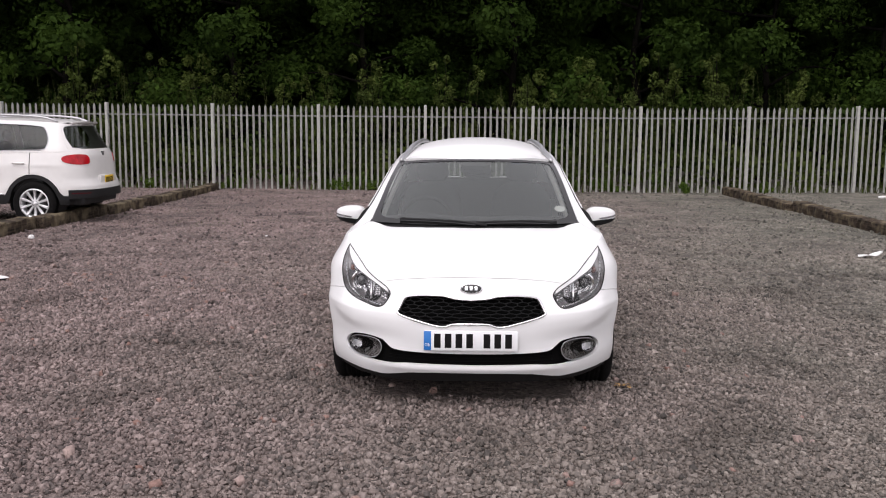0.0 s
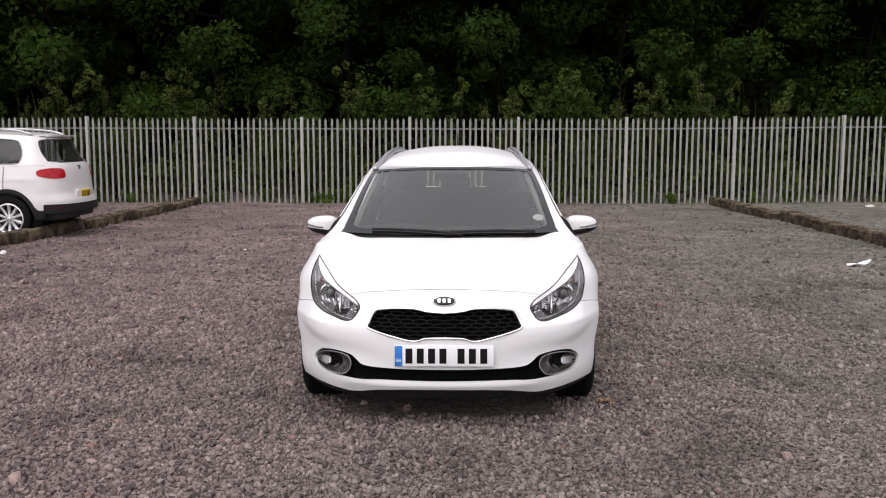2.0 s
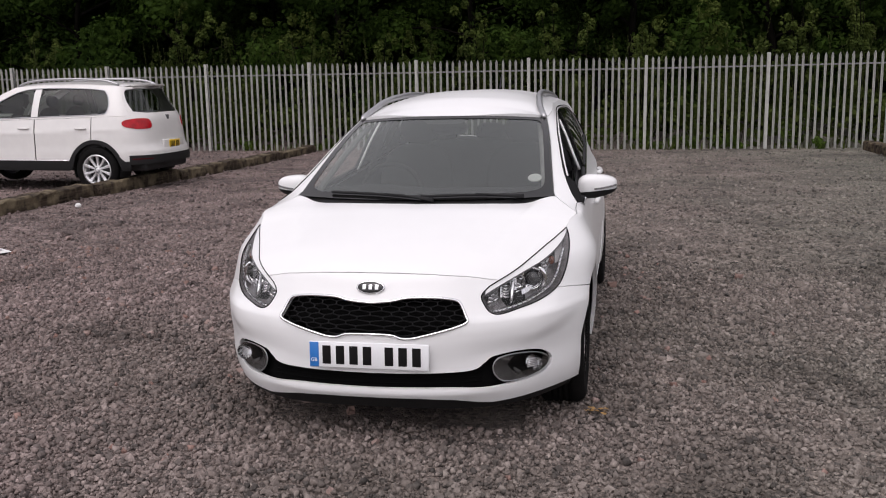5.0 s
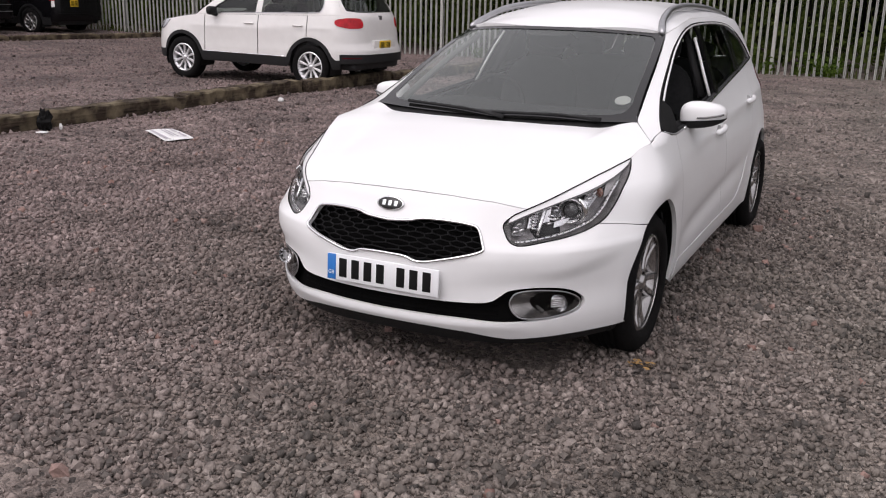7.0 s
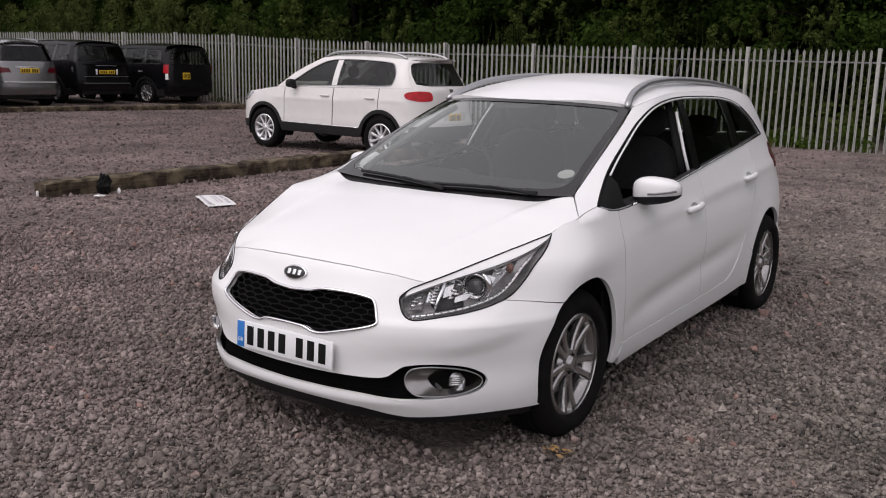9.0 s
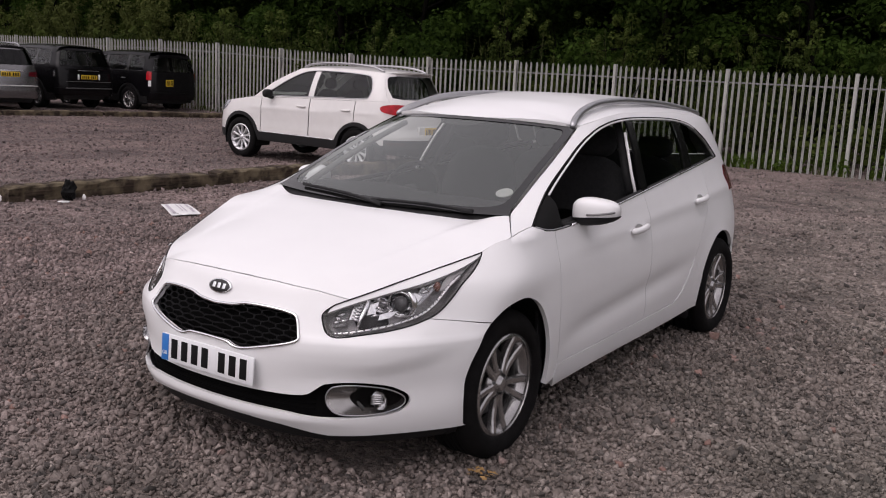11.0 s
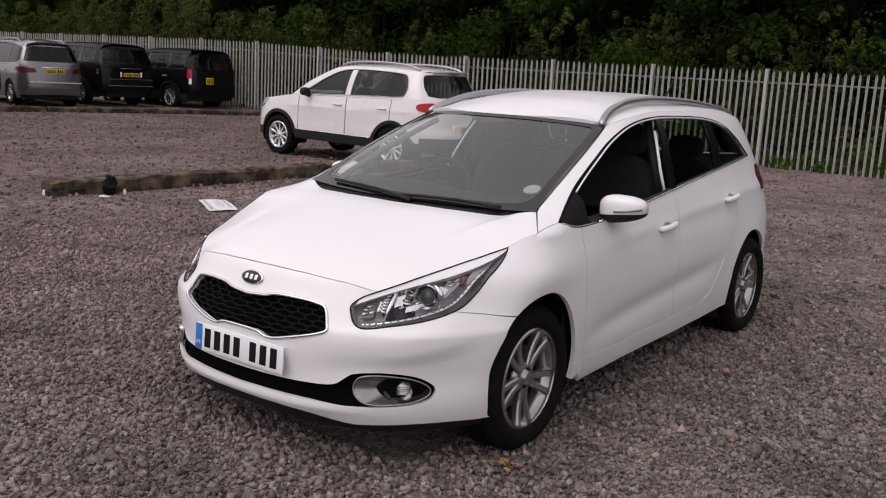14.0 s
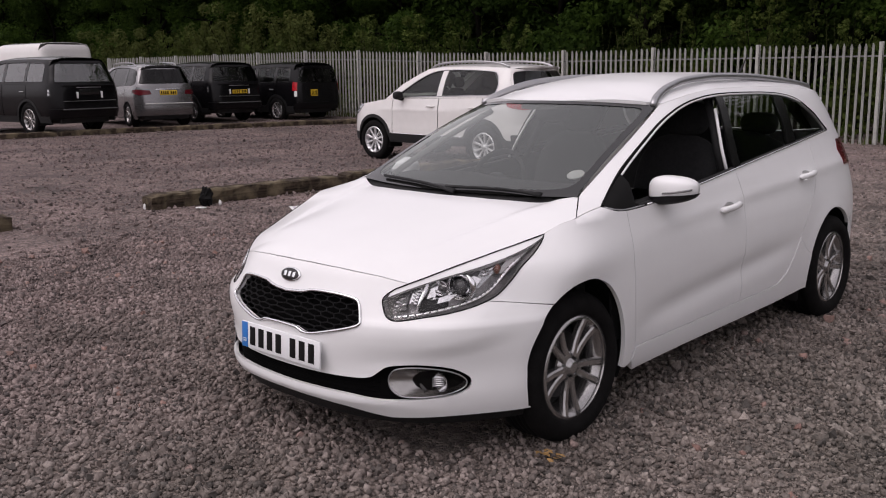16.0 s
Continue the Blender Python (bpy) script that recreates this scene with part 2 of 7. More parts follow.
def panel(name, fn, outline, mat, parent, holes=(), step=.03, gap=0.0, rim=.012, centre=(0, 2.2, .55), label="", mirror=False, lift=0.0):
    """A sheet of the surface fn(a, b) within the outline, less the holes, with edges folded in by rim."""
    def fine(loop, g):
        loop = resample([tuple(map(float, p)) for p in loop], step)
        return shrunk(loop, g) if g else loop
    loops = [fine(outline, gap)] + [fine(h, -gap) for h in holes]
    pts, edges = [], []
    for lp in loops:
        n0 = len(pts)
        pts += lp
        edges += [(n0 + k, n0 + (k + 1) % len(lp)) for k in range(len(lp))]
    o = np.array(loops[0])
    lo, hi = o.min(0), o.max(0)
    rows = []
    for r, b in enumerate(np.arange(lo[1] + step * .5, hi[1], step * .866)):
        a = np.arange(lo[0] + step * (.25 + .5 * (r % 2)), hi[0], step)
        rows.append(np.stack([a, np.full(len(a), b)], 1))
    if rows:
        g = np.concatenate(rows)
        keep = inside(loops[0], g)
        for lp in loops[1:]:
            keep &= ~inside(lp, g)
        g = g[keep]
        edge = np.array(pts)
        if len(g):
            near = np.array([np.min(np.hypot(*(edge - p).T)) for p in g])
            g = g[near > step * .45]
            pts = pts + [tuple(p) for p in g]
    v2, _, tris, *_ = delaunay_2d_cdt([Vector(p) for p in pts], edges, [], 0, 1e-7)
    v2 = np.array([tuple(v) for v in v2])
    tris = np.array([t for t in tris if len(t) == 3])
    mid = v2[tris].mean(1)
    keep = inside(loops[0], mid)
    for lp in loops[1:]:
        keep &= ~inside(lp, mid)
    tris = tris[keep]
    e = 1e-4
    P = fn(v2[:, 0], v2[:, 1])
    N = np.cross(fn(v2[:, 0] + e, v2[:, 1]) - fn(v2[:, 0] - e, v2[:, 1]), fn(v2[:, 0], v2[:, 1] + e) - fn(v2[:, 0], v2[:, 1] - e))
    N /= np.maximum(np.linalg.norm(N, axis=1), 1e-12)[:, None]
    if np.sum((P - np.array(centre)) * N) < 0:
        N = -N
    if lift:
        P = P + N * lift
    fn_ = np.cross(P[tris[:, 1]] - P[tris[:, 0]], P[tris[:, 2]] - P[tris[:, 0]])
    flip = np.sum(fn_ * N[tris].mean(1), 1) < 0
    tris[flip] = tris[flip][:, ::-1]
    verts, norms, faces = [P], [N], [tuple(map(int, t)) for t in tris]
    if rim:
        count = {}
        for t in faces:
            for k in range(3):
                count.setdefault(frozenset((t[k], t[(k + 1) % 3])), []).append((t[k], t[(k + 1) % 3]))
        border = [v[0] for v in count.values() if len(v) == 1]
        base = len(P)
        top, low, nn = [], [], []
        for i, j in border:
            out = np.cross(P[j] - P[i], N[i])
            out /= max(np.linalg.norm(out), 1e-9)
            for k in (i, j):
                top.append(P[k]), low.append(P[k] - N[k] * rim), nn.append(out)
        if border:
            m = len(top)
            verts += [np.array(top), np.array(low)]
            norms += [np.array(nn), np.array(nn)]
            for k in range(0, m, 2):
                faces.append((base + k, base + m + k, base + m + k + 1, base + k + 1))
    V, M = np.concatenate(verts), np.concatenate(norms)
    ob = link_mesh(name, V, faces, mat, parent, label, True, M)
    if mirror:
        link_mesh(name, V * (-1, 1, 1), [f[::-1] for f in faces], mat, parent, label, True, M * (-1, 1, 1))
    return ob


def tube(name, path, radius, mat, parent, closed=False, sides=8, flat=1.0, mirror=False, label="", up=(0, 0, 1), ends=True):
    """A rod along a path; radius may be a list; flat squeezes it upward."""
    p = np.asarray(path, float)
    n = len(p)
    r = np.broadcast_to(np.asarray(radius, float), (n,))
    d = np.roll(p, -1, 0) - np.roll(p, 1, 0)
    if not closed:
        d[0], d[-1] = p[1] - p[0], p[-1] - p[-2]
    d /= np.maximum(np.linalg.norm(d, axis=1), 1e-9)[:, None]
    side = np.cross(d, np.array(up, float))
    side /= np.maximum(np.linalg.norm(side, axis=1), 1e-6)[:, None]
    top = np.cross(side, d)
    verts, faces = [], []
    for k in range(sides):
        a = 2 * math.pi * k / sides
        verts.append(p + side * (r * math.cos(a))[:, None] + top * (r * flat * math.sin(a))[:, None])
    verts = np.stack(verts, 1).reshape(-1, 3)
    for i in range(n if closed else n - 1):
        j = (i + 1) % n
        for k in range(sides):
            q = (k + 1) % sides
            faces.append((i * sides + k, i * sides + q, j * sides + q, j * sides + k))
    if not closed and ends:
        faces += [tuple(range(sides))[::-1], tuple((n - 1) * sides + k for k in range(sides))]
    faces = [f[::-1] for f in faces]
    ob = link_mesh(name, verts, faces, mat, parent, label)
    if mirror:
        link_mesh(name, verts * (-1, 1, 1), [f[::-1] for f in faces], mat, parent, label)
    return ob


def lathe(profile, n=40, axis="x"):
    """A bmesh turned about an axis from (radius, along) pairs."""
    bm = bmesh.new()
    rings = []
    for r, h in profile:
        ring = []
        for k in range(n):
            a = 2 * math.pi * k / n
            c, s = r * math.cos(a), r * math.sin(a)
            ring.append(bm.verts.new((h, c, s) if axis == "x" else ((c, h, s) if axis == "y" else (c, s, h))))
        rings.append(ring)
    for a, b in zip(rings, rings[1:]):
        for k in range(n):
            bm.faces.new((a[k], a[(k + 1) % n], b[(k + 1) % n], b[k]))
    bmesh.ops.recalc_face_normals(bm, faces=bm.faces)
    return bm


def block(x0, x1, y0, y1, z0, z1, bevel=0.0, segments=2, bm=None):
    """A bevelled block as a bmesh."""
    own = bmesh.new()
    bmesh.ops.create_cube(own, size=1)
    for v in own.verts:
        v.co = ((x0 + x1) / 2 + v.co.x * (x1 - x0), (y0 + y1) / 2 + v.co.y * (y1 - y0), (z0 + z1) / 2 + v.co.z * (z1 - z0))
    if bevel:
        bmesh.ops.bevel(own, geom=list(own.edges), offset=bevel, segments=segments, affect='EDGES', profile=.5)
    return own


def blob(rx, ry, rz, power=2.6, n=24, m=14):
    """A rounded box (superellipsoid) as a bmesh."""
    bm = bmesh.new()
    def sp(v, e):
        return math.copysign(abs(v) ** e, v)
    e = 2 / power
    rows = []
    for i in range(1, m):
        a = -math.pi / 2 + math.pi * i / m
        rows.append([bm.verts.new((rx * sp(math.cos(a), e) * sp(math.cos(b), e), ry * sp(math.cos(a), e) * sp(math.sin(b), e), rz * sp(math.sin(a), e)))
                     for b in (2 * math.pi * k / n for k in range(n))])
    lo, hi = bm.verts.new((0, 0, -rz)), bm.verts.new((0, 0, rz))
    for a, b in zip(rows, rows[1:]):
        for k in range(n):
            bm.faces.new((a[k], a[(k + 1) % n], b[(k + 1) % n], b[k]))
    for k in range(n):
        bm.faces.new((lo, rows[0][(k + 1) % n], rows[0][k]))
        bm.faces.new((hi, rows[-1][k], rows[-1][(k + 1) % n]))
    return bm


def moved(bm, m):
    bm.transform(m)
    return bm


def wheel(car, x, y, z, radius, rim, width, spokes, twin, mat=None, name="wheel", twist=0.0):
    """A road wheel on the car's flank at x (its outer face), with tyre, spokes, hub cap and brake disc."""
    mat = mat or ALLOY
    side = 1 if x > 0 else -1
    w = width
    prof = [(rim - .004, 0), (rim + .012, -.004), (rim + .016, -.012), (rim + .006, -.02), (rim - .012, -.03), (rim - .022, -.09), (rim - .012, -w + .03), (rim + .012, -w)]
    bm = lathe([(r, h * side) for r, h in prof], 44)
    hub = part(name, bm, mat, car)
    hub.location = (x, y, z)
    hub.rotation_euler = (twist, 0, 0)
    R, d = radius, radius - rim
    tp = [(rim + .010, -.010), (rim + .018, .002), (rim + d * .35, .012), (rim + d * .7, .010), (R - .018, -.004), (R - .004, -.02), (R, -.035)]
    tread = []
    for k in range(1, 5):
        h = -.035 - (w - .07) * k / 5
        tread += [(R, h + .006), (R - .007, h + .004), (R - .007, h - .004), (R, h - .006)]
    back = [(R, -w + .035), (R - .004, -w + .02), (R - .02, -w + .004), (rim + d * .5, -w - .008), (rim + .01, -w + .002)]
    part("tyre", lathe([(r, h * side) for r, h in tp + tread + back], 56), RUBBER, hub)
    part("brake_disc", lathe([(.02, -.09 * side), (rim * .68, -.09 * side), (rim * .68, -.11 * side), (.02, -.11 * side)], 32), DARK_METAL, hub)
    part("wheel_back", lathe([(.02, -.15 * side), (rim - .02, -.14 * side)], 24), CABIN, hub)
    part("hub_cap", lathe([(.001, -.012 * side), (.022, -.012 * side), (.029, -.016 * side), (.033, -.03 * side), (.062, -.036 * side), (.070, -.06 * side)], 28), mat, hub)
    angles = []
    for k in range(spokes):
        if twin:
            angles += [(2 * math.pi * k / spokes - twin, -1), (2 * math.pi * k / spokes + twin, 1)]
        else:
            angles.append((2 * math.pi * k / spokes, 0))
    r0, r1 = .045, rim + .004
    w0, w1 = (.0155, .016) if twin else (.012, .024)
    bm = bmesh.new()
    rows = []
    for t in (0, .12, .35, .65, .9, 1.0):
        r = r0 + (r1 - r0) * t
        hw = w0 + (w1 - w0) * t + .010 * max(0, .12 - t) / .12
        front = (-.026 - .010 * math.sin(math.pi * min(1, t)) + .014 * t) * side
        rows.append([bm.verts.new((h, dx, r)) for dx, h in ((-hw, front - .028 * side), (-hw, front - .007 * side), (-hw * .62, front), (hw * .62, front), (hw, front - .007 * side), (hw, front - .028 * side))])
    for a, b in zip(rows, rows[1:]):
        for k in range(5):
            bm.faces.new((a[k], a[k + 1], b[k + 1], b[k]))
        bm.faces.new((a[5], a[0], b[0], b[5]))
    bmesh.ops.recalc_face_normals(bm, faces=bm.faces)
    first = part("spoke", bm, mat, hub, smooth=False)
    for i, (a, lean) in enumerate(angles):
        ob = first if i == 0 else new("spoke", first.data)
        ob.parent = hub
        ob.matrix_basis = Matrix.Rotation(a, 4, 'X')
    for k in range(5):
        b2 = lathe([(.001, -.027 * side), (.009, -.027 * side), (.011, -.05 * side)], 10)
        a = 2 * math.pi * (k + .5) / 5
        b2.transform(Matrix.Translation((0, .050 * math.sin(a), .050 * math.cos(a))))
        part("wheel_nut", b2, DARK_METAL, hub)
    return hub


def letters(text, size, m, mat, parent):
    """Flat raised letters in the built-in font, centred on m."""
    cu = bpy.data.curves.new("letters", 'FONT')
    cu.body, cu.size, cu.align_x, cu.extrude = text, size, 'CENTER', .0006
    tmp = new("letters", cu)
    me = bpy.data.meshes.new_from_object(tmp)
    bpy.data.objects.remove(tmp)
    me.materials.append(mat)
    ob = new("letters", me)
    ob.parent = parent
    ob.matrix_basis = m
    return ob


def bars_plate(parent, m, mat, size=(.52, .111), band=True, bars=7, name="number_plate"):
    """A number plate, its characters as plain bars. It stands in the xz plane and faces -y."""
    w, h = size
    base = part(name, block(-w / 2, w / 2, -.004, .004, -h / 2, h / 2, .003), mat, parent)
    base.matrix_basis = m
    x0 = -w / 2 + (.05 if band else .02)
    if band:
        part("plate_band", block(-w / 2 + .002, -w / 2 + .042, -.0062, -.003, -h / 2 + .002, h / 2 - .002, .001), PLATE_BLUE, base)
    gap = (w / 2 - .02 - x0) / (bars + .6)
    for k in range(bars):
        x = x0 + gap * (k + .45 + (.6 if k >= 4 else 0))
        part("plate_bar", block(x - gap * .31, x + gap * .31, -.0056, -.003, -h * .355, h * .355, .0008), INK, base)
    return base

# ---- the white estate car ----
KIA_EDGE = lambda z: 1.12 + (z - 0.976) * 2.29


def kia_pinch(y, z):
    """The flank turns in towards the windscreen."""
    k = np.interp(z, [0.91, 0.976, 1.33, 1.40], [0.0, 3.1, 1.15, 0.6])
    return k * np.clip(KIA_EDGE(z) + 0.2 - y, 0, 0.35) ** 2


def kia_relief(y, z):
    """Wheel-arch lips, the shoulder line and the hollow along the foot of the doors."""
    step = lambda t: np.clip(t, 0, 1) ** 2 * (3 - 2 * np.clip(t, 0, 1))
    d = np.clip(np.hypot(y - .876, z - .345) - .33, 0, 1)
    out = (.011 + .027 * (1 - step((y - .60) / .34))) * np.exp(-(d / .12) ** 2) * (y < 2)
    d = np.clip(np.hypot(y - 3.55, z - .305) - .365, 0, 1)
    out = out + .010 * np.exp(-(d / .05) ** 2) * (z > .2)
    out = out + .027 * np.exp(-((y - .85) / .30) ** 2) * step((z - .62) / .13) * step((.895 - z) / .13)
    ridge = .80 + .055 * (y - 1.4)
    along = np.clip((y - 1.2) / .5, 0, 1) * np.clip((4.3 - y) / .5, 0, 1)
    out = out + .007 * along * np.exp(-((z - ridge) / .035) ** 2)
    hollow = .36 + .11 * np.clip((y - 1.3) / 1.6, 0, 1.2)
    out = out - .016 * np.clip((y - 1.25) / .35, 0, 1) * np.clip((3.1 - y) / .5, 0, 1) * np.exp(-((z - hollow - .05) / .055) ** 2)
    return out


kia_taper = pchip([(1.2, 0), (1.6, .010), (2.2, .023), (3.2, .035), (3.6, .050), (3.8, .062), (4.1, .078), (4.5, .09)])


def kia_swell(a, z):
    """The full corner of the bumper below the headlamp, over the hollow beside the fog lamp."""
    high = np.interp(a, [.30, .378, .447, .509, .576, .623, .711, .78, .9], [.60, .588, .600, .611, .629, .650, .636, .615, .60])
    low = np.interp(a, [.30, .5, .75, .9], [.40, .43, .49, .51])
    step = lambda t: np.clip(t, 0, 1) ** 2 * (3 - 2 * np.clip(t, 0, 1))
    return .013 * step((z - low) / .075) * step((high + .020 - z) / .075) * step((a - .34) / .2) * (1 - step((a - .60) / .22))


def kia_dent(x, z):
    """The hollow cheeks of the bumper between headlamp and fog lamp, and the ledge over the lower lip."""
    ramp = np.clip((np.abs(x) - .30) / .25, 0, 1)
    ramp = ramp * ramp * (3 - 2 * ramp)
    mid = .428 + .05 * np.clip((np.abs(x) - .45) / .4, 0, 1)
    cheek = .007 * ramp * np.clip((.80 - np.abs(x)) / .2, 0, 1) * np.exp(-((z - mid) / np.where(z > mid, .050, .034)) ** 2)
    ledge = .008 * np.exp(-((z - .262) / .022) ** 2) * np.clip((.62 - np.abs(x)) / .2, 0, 1)
    return cheek - ledge


kia_shell = Shell(4.505, 1.0, 3.6,
    half=[(.15, .81), (.20, .846), (.30, .868), (.45, .882), (.60, .886), (.72, .876), (.82, .852), (.92, .824), (.98, .798), (1.08, .752), (1.2, .698), (1.30, .645), (1.36, .605), (1.41, .56)],
    nose=[(.15, .10), (.20, .065), (.26, .035), (.30, .028), (.36, .033), (.45, .028), (.52, .027), (.58, .039), (.64, .063), (.70, .091), (.76, .127), (.80, .23), (.857, .405), (.91, .6)],
    nose_n=[(.2, 2.62), (.30, 2.55), (.40, 2.46), (.5, 2.54), (.56, 2.54), (.6, 2.36), (.72, 2.15), (.85, 2.0), (1.0, 2.0)],
    tail=[(.2, 4.40), (.45, 4.505), (.75, 4.50), (1.0, 4.45), (1.4, 4.2)], tail_n=2.8, pinch=kia_pinch, extra=kia_relief, dent=kia_dent, taper=kia_taper, swell=kia_swell)


def smooth_step(t):
    t = np.clip(t, 0, 1)
    return t * t * (3 - 2 * t)


def build_kia():
    sh = kia_shell
    car = thing("estate_car", pose(0, 0, -.004, 0, -.35, 0), "clean white family estate car parked on dark gravel, front windows down", "car")
    S = lambda y, z: (sh.of_y(y, z), z)
    F = lambda x, z: (float(sh.of_x(x, z)), z)
    both = lambda half: half + [(-a, b) for a, b in reversed(half) if abs(a) > 1e-6]
    at = lambda s, z: sh.at(s, z)
    inner = lambda d: (lambda s, z: sh.at(s, z) * (1 - d / .85, 1, 1) + np.stack([0 * s, np.where(np.abs(s) < 1, d * np.cos(np.abs(s) * 1.57), 0), 0 * z], -1))

    def arch(cy, cz, r, a0, a1, n=16, rz=None):
        return [S(cy + r * math.cos(radians(a0 + (a1 - a0) * k / n)), cz + (rz or r) * math.sin(radians(a0 + (a1 - a0) * k / n))) for k in range(n + 1)]

    # edges shared between panels
    hood_corner = (.389, .716)
    lamp_low = smooth_line([(.623, .650), (.576, .629), (.509, .611), (.447, .600), (.378, .588), (.348, .590), (.331, .606), (.322, .632), (.318, .657), (.328, .676), (.352, .697)], 3)
    lamp_rear = smooth_line([(.623, .650), (.648, .667), (.672, .700), (.700, .752), (.722, .803), (.732, .840), (.730, .866)], 3)
    hood_line = [(0, .763), (.06, .763), (.167, .757), (.295, .740), hood_corner]
    lamp_top = [hood_corner, (.46, .750), (.53, .785), (.60, .818), (.67, .846), (.730, .866)]
    shut = [S(.684, .612), (.711, .636), (.623, .650)]

    # front bumper
    grille = [(0, .645), (.09, .652), (.15, .664), (.25, .664), (.33, .655), (.365, .640), (.392, .59), (.400, .567), (.36, .548), (.25, .519), (.18, .503), (.135, .503), (.095, .516), (0, .519)]
    grille = smooth_line(grille, 4)
    grille = both([F(x * 1.025, z + .003) for x, z in grille])
    intake = smooth_line([(0, .350), (.30, .352), (.43, .358), (.475, .384), (.51, .408), (.60, .418), (.68, .406), (.722, .376), (.735, .344), (.723, .313), (.68, .294), (.60, .284), (.50, .279), (.36, .290), (.2, .292), (0, .290)], 4)
    intake = both([F(x, z) for x, z in intake])
    low = [(0, .240), (.10, .239), (.20, .229), (.29, .208), (.34, .200), (.54, .208), (.70, .206), S(.610, .204), S(.584, .214), S(.572, .26)]
    front_arch = smooth_line([S(y, z) for y, z in ((.563, .336), (.562, .390), (.570, .440), (.590, .493), (.620, .545), (.653, .588), (.684, .612))], 3)
    half = low + front_arch + shut[1:] + lamp_low[1:] + [hood_corner] + hood_line[-2::-1]
    panel("front_bumper", at, both(half), WHITE_PAINT, car, holes=[grille, intake], step=.016, gap=.002, rim=.02)
    lip = [(0, .185), (.3, .172), (.6, .165), S(.66, .165), S(.655, .212), (.70, .212), (.54, .213), (.34, .205), (.29, .213), (.20, .234), (.10, .244), (0, .245)]
    panel("lower_lip", inner(.014), both(lip), BLACK_PLASTIC, car, step=.05, rim=.02, label="black plastic under-bumper lip")

    # grille: dark back, honeycomb bars, chrome surround
    back = inner(.045)
    panel("grille_back", back, grille, MATT_BLACK, car, step=.05, rim=0)
    mesh_bm = bmesh.new()
    surf = inner(.018)
    gl = np.array(grille)

    def bar(p, q, r):
        a, b = surf(np.array(p[0]), np.array(p[1])), surf(np.array(q[0]), np.array(q[1]))
        d = (b - a) / max(np.linalg.norm(b - a), 1e-6)
        u = np.cross(d, (0, 1, 0))
        u /= max(np.linalg.norm(u), 1e-6)
        v = np.array((0, 1, 0))
        vs = [mesh_bm.verts.new(tuple(e + u * r * i + v * r * 1.7 * j)) for e in (a, b) for i, j in ((-1, -.4), (1, -.4), (1.2, 1.6), (-1.2, 1.6))]
        for k in range(4):
            mesh_bm.faces.new((vs[k], vs[(k + 1) % 4], vs[4 + (k + 1) % 4], vs[4 + k]))
    ca, ch = .045, .0255
    for row in range(-1, 11):
        for col in range(-11, 12):
            sx, z = (col + .5 * (row % 2)) * ca, .505 + row * ch * .75
            left, top, right, foot = (sx - ca / 2, z + ch / 4), (sx, z + ch / 2), (sx + ca / 2, z + ch / 4), (sx - ca / 2, z - ch / 4)
            for p, q in ((left, top), (top, right), (left, foot)):
                m = ((p[0] + q[0]) / 2, (p[1] + q[1]) / 2)
                p, q = [(w if inside(gl, [w])[0] else m) for w in (p, q)]
                if p != q and inside(gl, [m])[0]:
                    bar(p, q, .0019)
    part("grille_mesh", mesh_bm, MESH_BLACK, car, "glossy black honeycomb mesh", smooth=False)
    g3 = resample(grille, .02)
    ring = sh.at(np.array([p[0] for p in g3]), np.array([p[1] for p in g3])) + (0, -.001, 0)
    tube("grille_surround", ring, .0062, CHROME, car, closed=True, sides=10, up=(0, 1, 0), label="chrome grille surround")

    # maker's oval, left plain
    b = sh.at(np.array(0.0), np.array(.708))
    tilt = pose(float(b[0]), float(b[1]) - .004, float(b[2]), -24)
    def oval(rx, rz, y0, y1, n=36):
        bm = bmesh.new()
        rings = [[bm.verts.new((rx * q * math.cos(2 * math.pi * k / n), y, rz * q * math.sin(2 * math.pi * k / n))) for k in range(n)] for q, y in ((1, y1), (1, y0), (.9, y0 - .002))]
        for a, c in zip(rings, rings[1:]):
            for k in range(n):
                bm.faces.new((a[k], a[(k + 1) % n], c[(k + 1) % n], c[k]))
        bm.faces.new(rings[-1])
        bmesh.ops.recalc_face_normals(bm, faces=bm.faces)
        return bm
    badge = part("badge", oval(.062, .030, -.003, .006), CHROME, car, "black oval badge with a chrome rim")
    badge.matrix_basis = tilt
    part("badge_field", oval(.056, .025, -.0055, 0), GLOSS_BLACK, badge)
    for k in (-1, 0, 1):
        part("badge_bar", block(k * .027 - .008, k * .027 + .008, -.009, -.006, -.011, .011, .001), CHROME, badge)

    # number plate
    plate = bars_plate(car, pose(0, .020, .430, -3), PLATE_WHITE)
    letters("GB", .022, pose(-.239, -.0066, -.030, 90), PLATE_WHITE, plate)

    # lower intake and fog lamps
    panel("intake_back", inner(.035), shrunk(resample(intake, .03), -.03), MATT_BLACK, car, step=.04, rim=0)
    for k, z in enumerate((.303, .321, .339)):
        pts = [tuple(inner(.03)(np.array(s), np.array(z))) for s in np.linspace(-.31, .31, 30)]
        tube("intake_slat", pts, .002, MATT_BLACK, car, sides=6)
    fog = smooth_loop([F(x, z) for x, z in ((.510, .350), (.514, .378), (.537, .400), (.599, .407), (.672, .396), (.713, .371), (.726, .345), (.716, .320), (.677, .301), (.618, .293), (.557, .296), (.524, .320))], 4)
    fr = resample(fog, .012)
